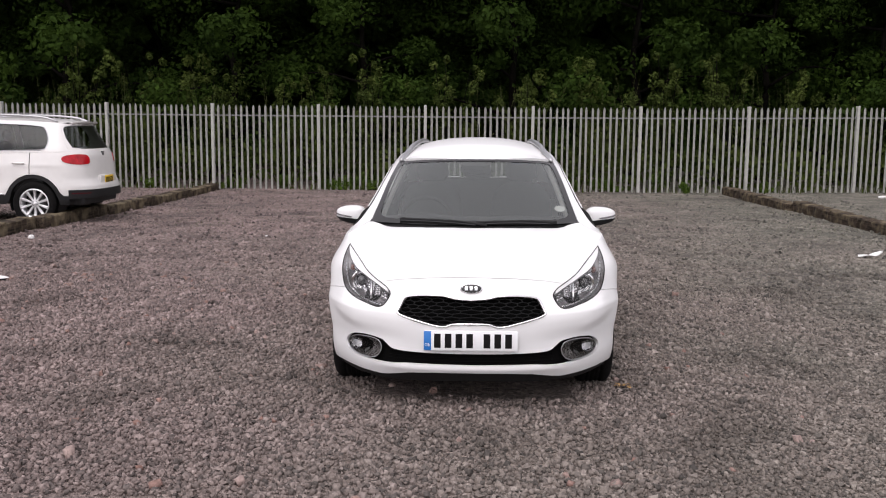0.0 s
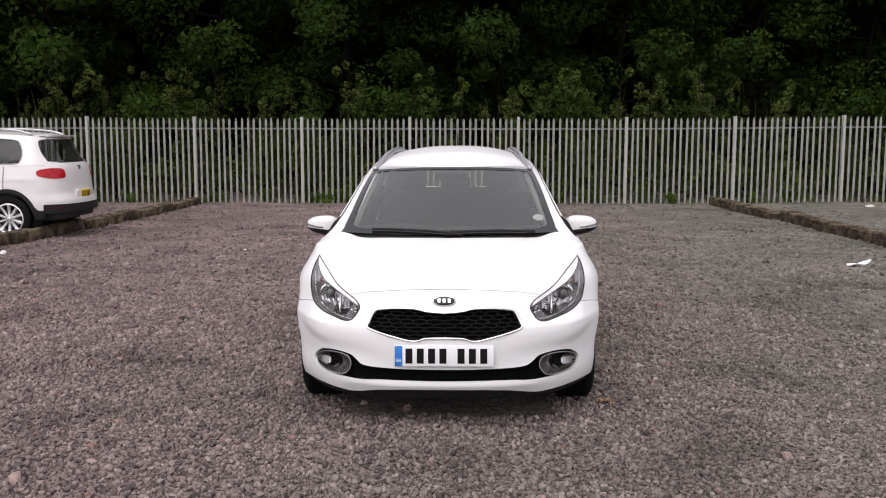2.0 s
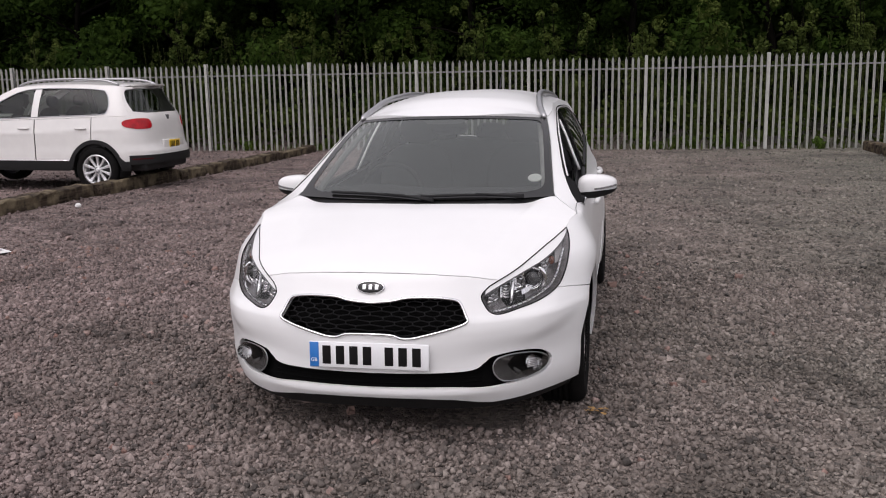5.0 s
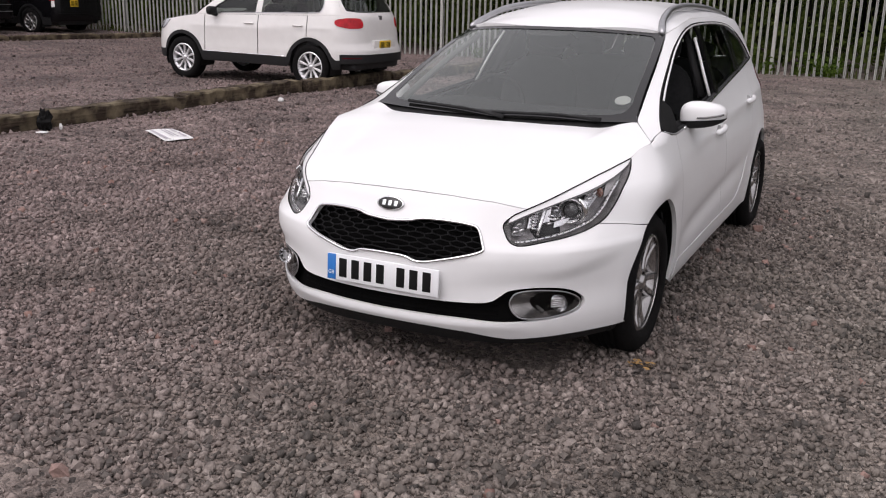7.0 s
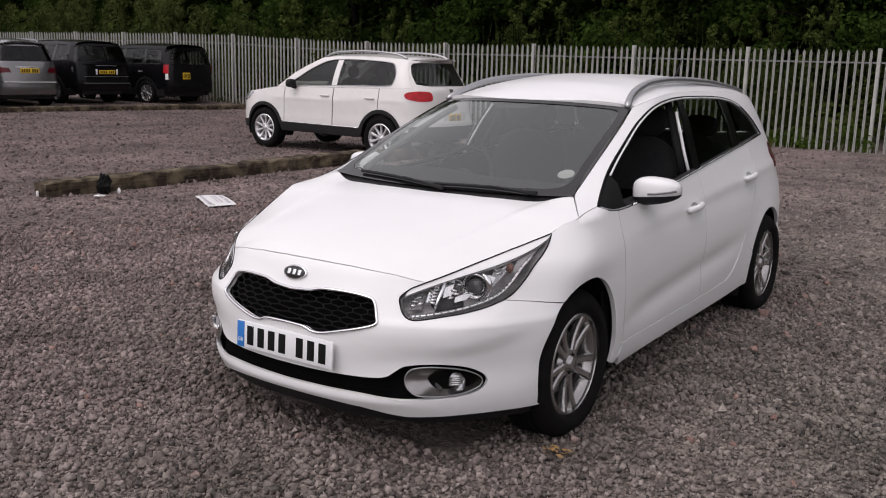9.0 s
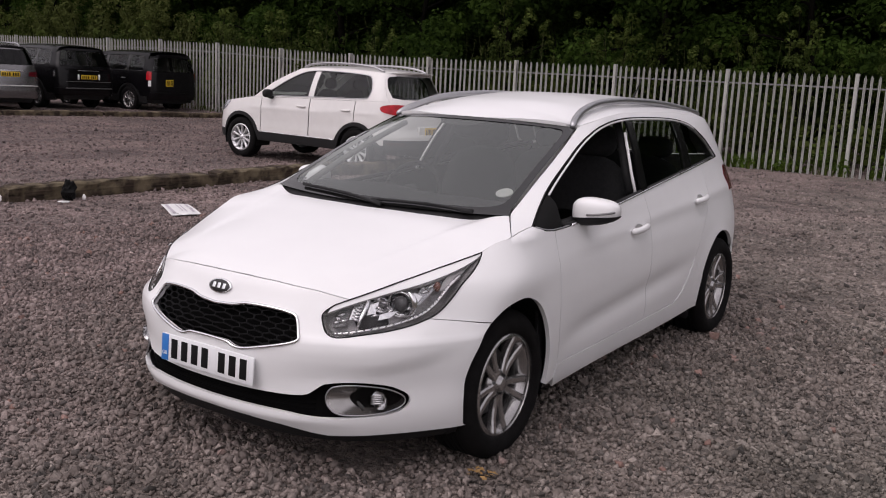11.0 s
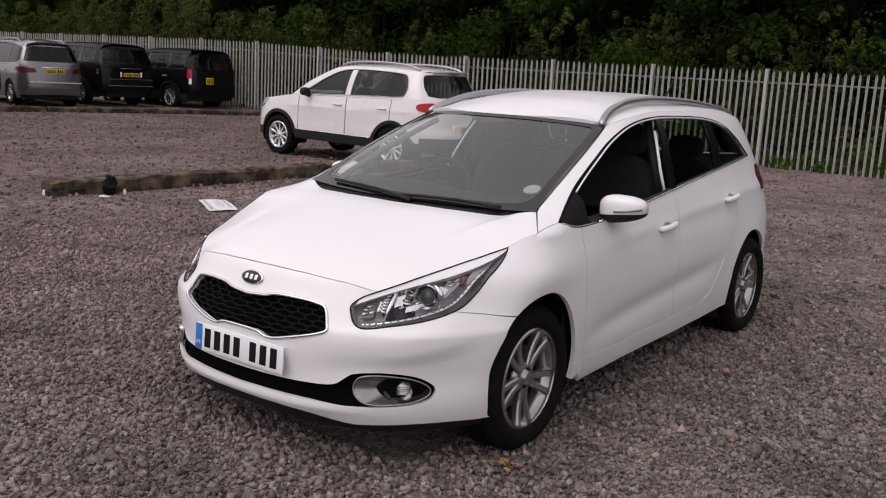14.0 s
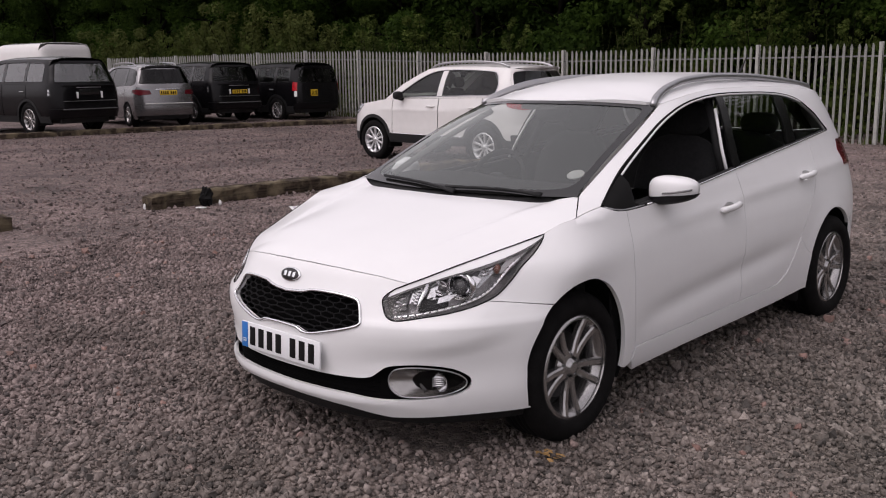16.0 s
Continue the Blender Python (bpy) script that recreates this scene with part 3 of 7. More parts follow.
    for side in (1, -1):
        q = lambda off, shrink=1.0: [tuple(v * np.array((side, 1, 1))) for v in inner(off)(np.array([p[0] for p in fr]), np.array([p[1] for p in fr]))]
        ring = q(.004)
        lamp = tube("fog_lamp", ring, .0026, SATIN_METAL, car, closed=True, sides=8, up=(0, 1, 0), label="fog lamp with a chrome rim")
        c = np.mean(np.array(ring), 0)
        out, inn = np.array(q(.006)), np.array(q(.05))
        inn = c * (1, 0, 1) + (inn - c * (1, 0, 1)) * (.55, 1, .55) + (0, .005, 0)
        n = len(out)
        V = np.concatenate([out, inn, inn.mean(0)[None] + (0, .01, 0)])
        Fc = [(k, (k + 1) % n, n + (k + 1) % n, n + k) for k in range(n)] + [(n + k, n + (k + 1) % n, 2 * n) for k in range(n)]
        link_mesh("reflector", V, Fc if side < 0 else [f[::-1] for f in Fc], FOG_REFLECTOR, lamp)
        bulb = part("bulb", moved(lathe([(.001, .03), (.014, .028), (.028, .014), (.036, -.004)], 20, "y"), Matrix.Translation(tuple(c + (.050 * side, .032, .004)))), CHROME, lamp)
        for k in range(5):
            rz = -.012 + .0075 * k
            rib = [tuple(c + ((.022 + .030 * q) * side, .012 + .016 * q, rz + .004 * q)) for q in (0, .5, 1, 1.4)]
            tube("bulb_rib", rib, [.002, .0036, .0036, .002], SATIN_METAL, lamp, sides=8)
        shade = part("lamp_shade", moved(block(-.045, .045, -.003, .003, -.006, .006, .002), Matrix.Translation(tuple(c + (-.045 * side, .005, -.012))) @ Matrix.Rotation(.5 * side, 4, 'Y')), GREY_PLASTIC, lamp)
        glass = panel("lamp_lens", at, [(p[0] * side, p[1]) for p in fog], CLEAR_LENS, lamp, step=.03, rim=0, lift=-.004)
        glass.visible_shadow = False

    # headlamps
    outline = lamp_low[::-1] + lamp_rear[1:] + lamp_top[-2::-1]
    brow = smooth_line([(.725, .853), (.70, .833), (.66, .808), (.61, .783), (.554, .761), (.503, .744), (.444, .721), (.40, .702), (.361, .683), (.333, .668)], 2)
    eyelid = lamp_top + brow + [(.340, .688), (.352, .697)]
    lens = [p for p in lamp_low[::-1] if p[1] < .660 or p[0] > .4] + lamp_rear[1:-2] + brow
    frame_in = shrunk(resample(lens, .02), .0045)
    lr = resample(outline, .012)
    for side in (1, -1):
        mir = lambda pts: [(a * side, b) for a, b in pts]
        V = np.array([inner(.07)(np.array(a * side), np.array(b)) for a, b in lr])
        rim = np.array([sh.at(np.array(a * side), np.array(b)) for a, b in lr])
        n = len(V)
        faces = [(k, (k + 1) % n, n + (k + 1) % n, n + k) for k in range(n)]
        lamp = link_mesh("headlamp", np.concatenate([rim, V]), faces, LAMP_DARK, car, "clear headlamp with a projector lens")
        panel("lamp_back", inner(.07), mir(outline), LAMP_DARK, lamp, step=.04, rim=0)
        tube("lamp_seal", rim, .0026, INK, lamp, closed=True, sides=6, up=(0, 1, 0))
        panel("lens_border", at, mir(lens), GREY_PLASTIC, lamp, holes=[mir(frame_in)], step=.02, rim=0, lift=-.002)
        panel("eyelid", at, mir(eyelid), WHITE_PAINT, lamp, step=.03, rim=.02, lift=-.002, label="white strip above the lens")
        # reflector bowls, projector and lights strip
        def bowl(x, y, z, r, depth, mat, name, turn=25, lean=8):
            bm = lathe([(.002, depth), (r * .5, depth * .85), (r * .85, depth * .35), (r, 0), (r * 1.08, .001), (r * 1.10, .006)], 26, "y")
            ob = part(name, bm, mat, lamp)
            ob.matrix_basis = pose(x * side, y, z, lean, 0, turn * side)
            return ob
        def plate_on(loop, depth, mat, name):
            return panel(name, inner(depth), mir(loop), mat, lamp, step=.03, rim=.012)
        plate_on([(.350, .612), (.385, .616), (.395, .676), (.362, .668), (.352, .650)], .040, SIGNAL_GREY, "side_reflector")
        plate_on([(.395, .640), (.425, .645), (.437, .706), (.405, .694)], .034, BRIGHT, "reflector")
        plate_on([(.445, .640), (.47, .645), (.478, .720), (.452, .712)], .046, BRIGHT, "reflector")
        plate_on([(.575, .680), (.60, .690), (.66, .770), (.665, .798), (.60, .764)], .040, LAMP_GREY, "reflector")
        plate_on([(.648, .740), (.665, .745), (.70, .80), (.718, .842), (.69, .822), (.655, .793)], .020, TIP_GREY, "tip_cover")
        plate_on([(.480, .640), (.515, .650), (.535, .672), (.505, .668), (.482, .660)], .030, BRIGHT, "lower_reflector")
        plate_on([(.555, .672), (.585, .690), (.60, .722), (.575, .735), (.560, .71)], .030, BRIGHT, "side_reflector")
        for k in range(6):
            z0 = .640 + .011 * k
            rib = [tuple(inner(.024 + .006 * abs(q))(np.array((.402 + .016 * (q + 1) + .10 * (z0 - .64)) * side), np.array(z0 + .006 * q * q))) for q in (-1, -.4, .3, 1)]
            tube("reflector_rib", rib, [.002, .0048, .0048, .002], CHROME, lamp, sides=8)
        for u0, z0, turn_ in ((.358, .628, .2), (.362, .642, -.2), (.372, .655, .3), (.380, .635, .4), (.470, .655, .3), (.585, .700, .5), (.61, .735, .2), (.628, .755, .6), (.60, .748, -.3), (.492, .700, -.2), (.515, .672, .5), (.53, .712, .1), (.48, .680, -.4)):
            facet = [tuple(inner(.036)(np.array((u0 + .012 * q) * side), np.array(z0 + .012 * q * turn_))) for q in (-1, 0, 1)]
            tube("reflector_facet", facet, [.003, .0065, .003], CHROME, lamp, sides=8)
        cres = [(.646 * side + .060 * math.cos(a) * math.cos(radians(25)), .392 + .060 * math.cos(a) * math.sin(radians(25)) * side, .695 + .060 * math.sin(a)) for a in np.linspace(-1.25, 1.0, 14)]
        if side < 0:
            cres = [(-.646 - abs(p[0] + .646), .392 + abs(p[1] - .392), p[2]) for p in cres]
        tube("projector_crescent", cres, [.003, .007, .010, .012, .013, .012, .011, .012, .013, .013, .012, .010, .006, .003], BRIGHT, lamp, sides=8, up=(0, 1, 0))
        bowl(.646, .402, .695, .045, .045, BRIGHT, "projector_ring")
        tube("projector_rim", [(.646 * side + .047 * math.cos(a) * math.cos(radians(25)), .396 + .047 * math.cos(a) * math.sin(radians(25)) * side, .695 + .047 * math.sin(a)) for a in np.linspace(0, 2 * math.pi, 28, endpoint=False)], .0045, BRIGHT, lamp, closed=True, sides=8, up=(0, 1, 0))
        pb = part("projector_lens", blob(.033, .028, .033, 2.0, 22, 14), DARK_GLASS, lamp)
        pb.matrix_basis = pose(.646 * side, .404, .695)
        bowl(.592, .348, .690, .029, .035, BRIGHT, "beam_bowl")
        pk = part("beam_bulb", blob(.008, .010, .008, 2.0, 12, 8), LAMP_DARK, lamp)
        pk.matrix_basis = pose(.592 * side, .362, .690)
        bowl(.540, .292, .668, .024, .03, CHROME, "beam_bowl")
        ind = part("indicator", blob(.014, .020, .020, 2.2, 16, 10), AMBER_LENS, lamp)
        ind.matrix_basis = pose(.716 * side, .540, .752, 0, 0, 35 * side)
        strip = [(.350, .606), (.383, .609), (.445, .620), (.506, .634), (.567, .655), (.607, .676), (.635, .706), (.662, .752), (.690, .800)]
        strip = smooth_line(strip, 6)
        pts = [tuple(inner(.010)(np.array(a * side), np.array(b - .010))) for a, b in strip]
        tube("light_strip", pts, .0078, BRIGHT, lamp, sides=6)
        for k in range(2, len(pts) - 1, 2):
            p = Vector(pts[k])
            part("light_diode", moved(blob(.0045, .005, .005, 2, 8, 6), Matrix.Translation(p + Vector((0, -.006, .002)))), LAMP_GREY, lamp)
        fin = [inner(.006)(np.array(a * side), np.array(b)) for a, b in ((.420, .622), (.428, .655), (.443, .712))]
        tube("lamp_fin", fin, [.005, .008, .0095], BRIGHT, lamp, sides=6)
        g = panel("lamp_lens", at, mir(lens), CLEAR_LENS, lamp, step=.03, rim=0)
        g.visible_shadow = False

    # bonnet
    wing_top = [S(.83, .891), S(.88, .904), S(.93, .913), S(1.0, .9235), S(1.06, .931), S(1.115, .9385)]
    edge_s = np.linspace(0, wing_top[-1][0], 130)
    ez = np.interp(edge_s, *np.array(hood_line + lamp_top[1:] + wing_top).T)
    E = sh.at(edge_s, ez)
    E[:, 1] = np.maximum.accumulate(E[:, 1] + np.arange(len(E)) * 1e-7)
    zc = pchip([(.13, .764), (.2, .796), (.3, .826), (.5, .872), (.75, .916), (.95, .946), (1.15, .968)])

    def bonnet(x, y):
        xe, ze = np.interp(y, E[:, 1], E[:, 0]), np.interp(y, E[:, 1], E[:, 2])
        q = np.clip(np.abs(x) / np.maximum(xe, .01), 0, 1.2)
        top = zc(y)
        z = top - (top - ze) * q ** 3.0
        rid = .44 + .2 * (y - .3)
        z = z + .009 * np.clip((y - .30) / .3, 0, 1) * (1 / (1 + np.exp(-(np.abs(x) - rid) / .009)) - 1) * np.exp(-((np.abs(x) - rid) / .16) ** 2)
        z = z + .012 * smooth_step((y - .50) / .6) * np.exp(-((np.abs(x) - (.45 + .31 * (y - .3))) / .16) ** 2) * (1 - np.clip(q, 0, 1) ** 6)
        ax = np.abs(x)[..., None]
        dist2 = (ax - seam_x) ** 2 + (np.asarray(y)[..., None] - seam_y) ** 2
        w = np.exp(-dist2 / .03 ** 2)
        z = z + np.sum(w * seam_dz, -1) / (np.sum(w, -1) + 1e-12) * np.exp(-np.min(dist2, -1) / .09 ** 2)
        return np.stack([x, y, z], -1)
    foot, top_ = sh.at(*S(.93, .913)), sh.at(*S(KIA_EDGE(.974), .974))
    seam, zs = [], np.linspace(.905, .985, 161)
    for k in np.linspace(0, 1, 9):
        x, y = foot[:2] + (top_ - foot)[:2] * k
        off = [abs(float(sh.at(*S(float(y), float(z)))[0]) - x) for z in zs]
        seam.append(S(float(y), float(zs[int(np.argmin(off))])))
    seam[0], seam[-1] = S(.93, .913), S(KIA_EDGE(.974), .974)
    seam_x = seam_y = np.zeros(1)
    seam_dz = np.zeros(1)
    seam_at = np.array([sh.at(*q) for q in seam])
    gap_z = seam_at[:, 2] - np.array([bonnet(p[0], p[1])[2] for p in seam_at])
    seam_x, seam_y, seam_dz = seam_at[:, 0], seam_at[:, 1], gap_z
    rear = [(float(p[0]), float(p[1])) for p in seam_at] + [(.655, 1.092), (.6, 1.058), (.5, 1.018), (.3, .975), (0, .96)]
    side_edge = [(float(p[0]), float(p[1])) for p in E[::4] if p[1] < .915]
    loop = side_edge + rear
    loop = loop + [(-x, y) for x, y in reversed(loop) if abs(x) > 1e-3]
    panel("bonnet", bonnet, loop, WHITE_PAINT, car, step=.026, gap=.0012, rim=.018, centre=(0, .8, 0))

    # wings, doors, sills and body sides
    belt = [(1.11, .935), (1.19, .914), (1.27, .906), (1.5, .913), (2.03, .957), (2.57, 1.009), (3.05, 1.055), (3.5, 1.096), (3.76, 1.119)]
    bz = pchip(belt)
    B = lambda y: S(y, float(bz(y)))
    wing = lamp_rear + wing_top + [S(1.19, .914), S(1.27, .906)] + [S(1.255, .7), S(1.26, .5), S(1.285, .305), S(1.27, .235), S(1.225, .222)]
    wing += smooth_line([S(y, z) for y, z in ((1.190, .232), (1.191, .290), (1.183, .372), (1.151, .482), (1.094, .580), (1.018, .645), (.927, .675), (.822, .670), (.745, .644), (.686, .613))], 3) + shut[1:-1]
    panel("wing", at, wing, WHITE_PAINT, car, step=.03, gap=.0006, rim=.02, mirror=True)
    fd = [S(1.27, .906), S(1.255, .7), S(1.26, .5), S(1.285, .305), S(1.75, .306), S(2.33, .314), S(2.345, .6), S(2.37, .85), B(2.37)] + [B(y) for y in (2.1, 1.92, 1.7, 1.5, 1.38)]
    rd = [B(2.37), S(2.37, .85), S(2.345, .6), S(2.33, .314), S(2.55, .318), S(2.78, .328), S(2.88, .372), S(2.97, .46), S(3.05, .557), S(3.16, .69), S(3.30, .82), S(3.37, .95), B(3.40)] + [B(y) for y in (3.1, 2.9, 2.65, 2.5)]
    doors = []
    for side in (1, -1):
        for nm, loop in (("front_door", fd), ("rear_door", rd)):
            y0, z0 = (2.09, .815) if nm == "front_door" else (3.08, .892)
            cup = [S(y0 + .105 + .058 * math.cos(a), z0 + .004 + .027 * math.sin(a)) for a in np.linspace(0, 2 * math.pi, 20, endpoint=False)]
            cup = [(a * side, b) for a, b in cup]
            doors.append(panel(nm, at, [(a * side, b) for a, b in loop], WHITE_PAINT, car, holes=[cup], step=.025, gap=.0007, rim=.02))
            ring = sh.at(*np.array(cup).T)
            mid_ = ring.mean(0)
            V = np.concatenate([mid_ + (ring - mid_) * (1, k, k) - (side * d, 0, 0) for k, d in ((1.03, .002), (.95, .014), (.7, .024))] + [(mid_ - (side * .027, 0, 0))[None]])
            Fc = [(r * 20 + k, r * 20 + (k + 1) % 20, r * 20 + 20 + (k + 1) % 20, r * 20 + 20 + k) for r in (0, 1) for k in range(20)] + [(40 + k, 40 + (k + 1) % 20, 60) for k in range(20)]
            link_mesh("handle_cup", V, Fc if side < 0 else [f[::-1] for f in Fc], WHITE_PAINT, doors[-1])
    sill = [S(1.285, .303), S(1.27, .235), S(1.30, .19), S(1.75, .200), S(2.4, .205), S(2.8, .215), S(3.05, .225), S(3.19, .235)] + arch(3.55, .305, .365, 191, 160, 6)
    sill += [S(3.14, .478), S(3.05, .555), S(2.97, .458), S(2.88, .370), S(2.78, .326), S(2.55, .316), S(2.33, .312), S(1.75, .304)]
    panel("sill", at, sill, WHITE_PAINT, car, step=.03, gap=.0022, rim=.03, lift=.004, mirror=True)
    roof_edge = pchip([(1.93, 1.333), (2.1, 1.362), (2.3, 1.385), (2.6, 1.402), (3.1, 1.402), (3.6, 1.382), (4.0, 1.352), (4.3, 1.32)])
    wtop = [(1.20, .972), (1.37, 1.055), (1.52, 1.122), (1.66, 1.182), (1.80, 1.240), (1.93, 1.286), (2.09, 1.329), (2.29, 1.358), (2.53, 1.374), (2.85, 1.375), (3.15, 1.367), (3.36, 1.346), (3.50, 1.310), (3.61, 1.249), (3.69, 1.183), (3.755, 1.128)]
    pillar = [S(KIA_EDGE(z), z) for z in np.linspace(.974, 1.333, 14)]
    ctop = [S(y, float(roof_edge(y))) for y in np.linspace(1.96, 4.15, 30)]
    tailside = [(2.62, 1.30), (2.56, 1.12), (2.40, 1.06), (2.14, 1.06), (2.10, 1.0), (2.12, .9), (2.35, .885), (2.42, .86), (2.42, .64), (2.2, .62)]
    side = seam[:-1] + pillar + ctop + tailside + [S(3.93, .60)] + arch(3.55, .305, .365, 40, 160, 18)
    side += [S(3.14, .48), S(3.05, .557), S(3.16, .69), S(3.30, .82), S(3.37, .95), B(3.40), B(3.5), B(3.70)]
    side += [S(y, z) for y, z in reversed(wtop)] + wing_top[:2:-1]
    panel("body_side", at, side, WHITE_PAINT, car, step=.028, gap=.001, rim=.02, mirror=True)

    # side windows: front ones down, rear ones of dark glass between black pillars
    glass_fn = inner(.012)
    W = lambda y: S(y, float(pchip(wtop)(y)))
    sail = [S(1.12, .936), S(1.19, .916), S(1.27, .908), S(1.36, .910), S(1.37, .98), S(1.38, 1.050), S(1.35, 1.038), S(1.20, .968)]
    panel("mirror_sail", inner(.008), sail, INK, car, step=.04, rim=.01, mirror=True)
    bp = [B(2.37), B(2.45), S(2.49, 1.15), S(2.57, 1.373), W(2.49), S(2.43, 1.2)]
    panel("door_pillar", inner(.004), bp, PILLAR_BLACK, car, step=.04, rim=.012, mirror=True, label="gloss black door pillar")
    rg = [B(2.45), B(2.75), B(3.11), S(3.15, 1.2), W(3.18), W(2.95), W(2.75), W(2.57), S(2.49, 1.15)]
    cp = [B(3.11), B(3.23), S(3.26, 1.2), W(3.29), W(3.18), S(3.15, 1.2)]
    qg = [B(3.23), B(3.5), B(3.745), S(3.69, 1.18), S(3.61, 1.248), S(3.50, 1.308), W(3.36), W(3.29), S(3.26, 1.2)]
    for gl_ in (rg, qg):
        for sd in (1, -1):
            g = panel("side_window", glass_fn, [(a * sd, b) for a, b in gl_], PRIVACY_GLASS, car, step=.06, rim=0, label="dark tinted side window")
            g.visible_shadow = False
    panel("rear_pillar", inner(.008), cp, PILLAR_BLACK, car, step=.04, rim=.02, mirror=True)
    trim = [S(y, float(bz(y)) + .004) for y in np.linspace(1.45, 3.75, 40)]
    tube("belt_trim", sh.at(*np.array(trim).T), .006, CHROME, car, sides=6, mirror=True, label="thin chrome strip under the windows")
    seal = [S(1.135, .942), S(1.15, .952)] + [S(y, z) for y, z in wtop]
    seal = smooth_line(seal, 3)
    tube("window_seal", sh.at(*np.array(seal).T), .004, INK, car, sides=6, mirror=True)
    frame_line = smooth_line([S(y + .006, z - .0075) for y, z in wtop[1:13]], 3)
    tube("door_frame", inner(.003)(*np.array(frame_line).T), .0052, WHITE_PAINT, car, sides=6, mirror=True)
    foot_line = [S(y, float(bz(y)) + .006) for y in np.linspace(1.13, 1.42, 12)]
    tube("sail_edge", sh.at(*np.array(foot_line).T), .0035, SATIN_METAL, car, sides=6, mirror=True)
    slot = [S(y, float(bz(y)) + .002) for y in np.linspace(1.40, 3.7, 36)]
    tube("window_slot", inner(.018)(*np.array(slot).T), .013, BLACK_PLASTIC, car, sides=6, mirror=True)
    strip = [inner(.045)(*np.array(S(y, z))) for y, z in ((2.355, .985), (2.38, 1.09), (2.42, 1.20), (2.465, 1.295))]
    tube("pillar_edge", strip, .0085, WHITE_PAINT, car, sides=8, mirror=True)
    strip = [inner(.12)(*np.array(S(y, z))) for y, z in ((2.43, .97), (2.46, 1.13), (2.50, 1.26), (2.54, 1.35))]
    tube("pillar_trim", strip, .022, CABIN, car, sides=8, mirror=True)

    # windscreen, its black border, scuttle and wipers
    def screen(u, v):
        z = .970 + v * .358
        y = KIA_EDGE(z)
        x = sh.at(np.array([sh.of_y(float(b), float(a)) for a, b in zip(np.atleast_1d(z).ravel(), np.atleast_1d(y).ravel())]).reshape(np.shape(z)), z)[..., 0]
        k = 1 - np.abs(u) ** 2.2
        yy = y - k * (.115 + .05 * v) - .012 * np.sin(np.pi * np.clip(v, 0, 1)) * 1
        zz = z + k * (-.010 + .036 * v) + .010 * np.sin(np.pi * np.clip(v, 0, 1))
        return np.stack([u * x, yy, zz], -1)
    full = [(-.995, 0), (.995, 0), (.995, 1), (-.995, 1)]
    half_hole = [(0, .055), (.45, .056), (.78, .06), (.89, .08), (.935, .14), (.942, .28), (.942, .6), (.938, .86), (.92, .935), (.87, .957), (.70, .962), (0, .962)]
    hole = smooth_loop(half_hole + [(-a, b) for a, b in reversed(half_hole[1:-1])], 3)
    g = panel("windscreen", screen, full, WINDSCREEN, car, step=.08, rim=0, centre=(0, 3, .3))
    g.visible_shadow = False
    panel("windscreen_border", screen, full, SCREEN_BORDER, car, holes=[hole], step=.05, rim=0, lift=.003, centre=(0, 3, .3), label="black printed border of the windscreen")
    u0 = np.linspace(-.995, .995, 41)
    base = screen(u0, np.full(41, .035))
    hood_rear = np.array([bonnet(np.array(x), np.interp(abs(x), [0, .3, .5, .66, .705, .72], [.957, .972, 1.012, 1.074, 1.088, 1.08])) for x in base[:, 0]])
    hood_rear = hood_rear - (0, .02, .028)
    mid = (base + hood_rear) / 2 - (0, 0, .012)
    V = np.concatenate([base, mid, hood_rear])
    faces = [(r * 41 + k, r * 41 + k + 1, (r + 1) * 41 + k + 1, (r + 1) * 41 + k) for r in (0, 1) for k in range(40)]
    link_mesh("scuttle", V, faces, BLACK_PLASTIC, car, "black plastic scuttle below the windscreen")
    for ua, va, ub, vb, hinge in ((-.72, .045, .12, -.005, -.10), (.02, .02, .78, .005, .70)):
        w = [screen(np.array([a]), np.array([b]))[0] + (0, -.010, .012) for a, b in zip(np.linspace(ua, ub, 12), np.linspace(va, vb, 12) + .02 * np.sin(np.linspace(0, math.pi, 12)))]
        arm = tube("wiper", w, .008, BLACK_PLASTIC, car, sides=6)
        tube("wiper_arm", [w[11] + (0, -.008, -.006), w[9] + (0, -.008, .002), w[6] + (0, -.002, .005)], [.009, .008, .005], BLACK_PLASTIC, arm, sides=6)
    c = screen(np.array([.868]), np.array([.225]))[0]
    du = screen(np.array([.893]), np.array([.225]))[0] - c
    dv = screen(np.array([.868]), np.array([.255]))[0] - c
    du, dv = du / np.linalg.norm(du), dv / np.linalg.norm(dv)
    nn = np.cross(du, dv)
    ring = [c - nn * .007 + .037 * (math.cos(a) * du + math.sin(a) * dv) for a in np.linspace(0, 2 * math.pi, 28, endpoint=False)]
    low_ = [p - nn * .004 for p in ring]
    disc = link_mesh("paper_disc", ring + low_, [tuple(range(28))] + [(k, (k + 1) % 28, 28 + (k + 1) % 28, 28 + k)[::-1] for k in range(28)], PAPER, car, "round white paper disc behind the glass", smooth=False)
    inner_ring = [c - nn * .0045 + .022 * (math.cos(a) * du + .55 * math.sin(a) * dv) for a in np.linspace(0, 2 * math.pi, 20, endpoint=False)]
    link_mesh("disc_print", inner_ring, [tuple(range(20))], material("pale_print", (.68, .70, .69), .7), disc, smooth=False)
    trim_line = screen(np.linspace(.93, .915, 9), np.linspace(.12, .97, 9)) + (0, .075, -.035)
    tube("pillar_lining", trim_line, .017, PALE_TRIM, car, sides=8, mirror=True, label="pale grey windscreen pillar trim")
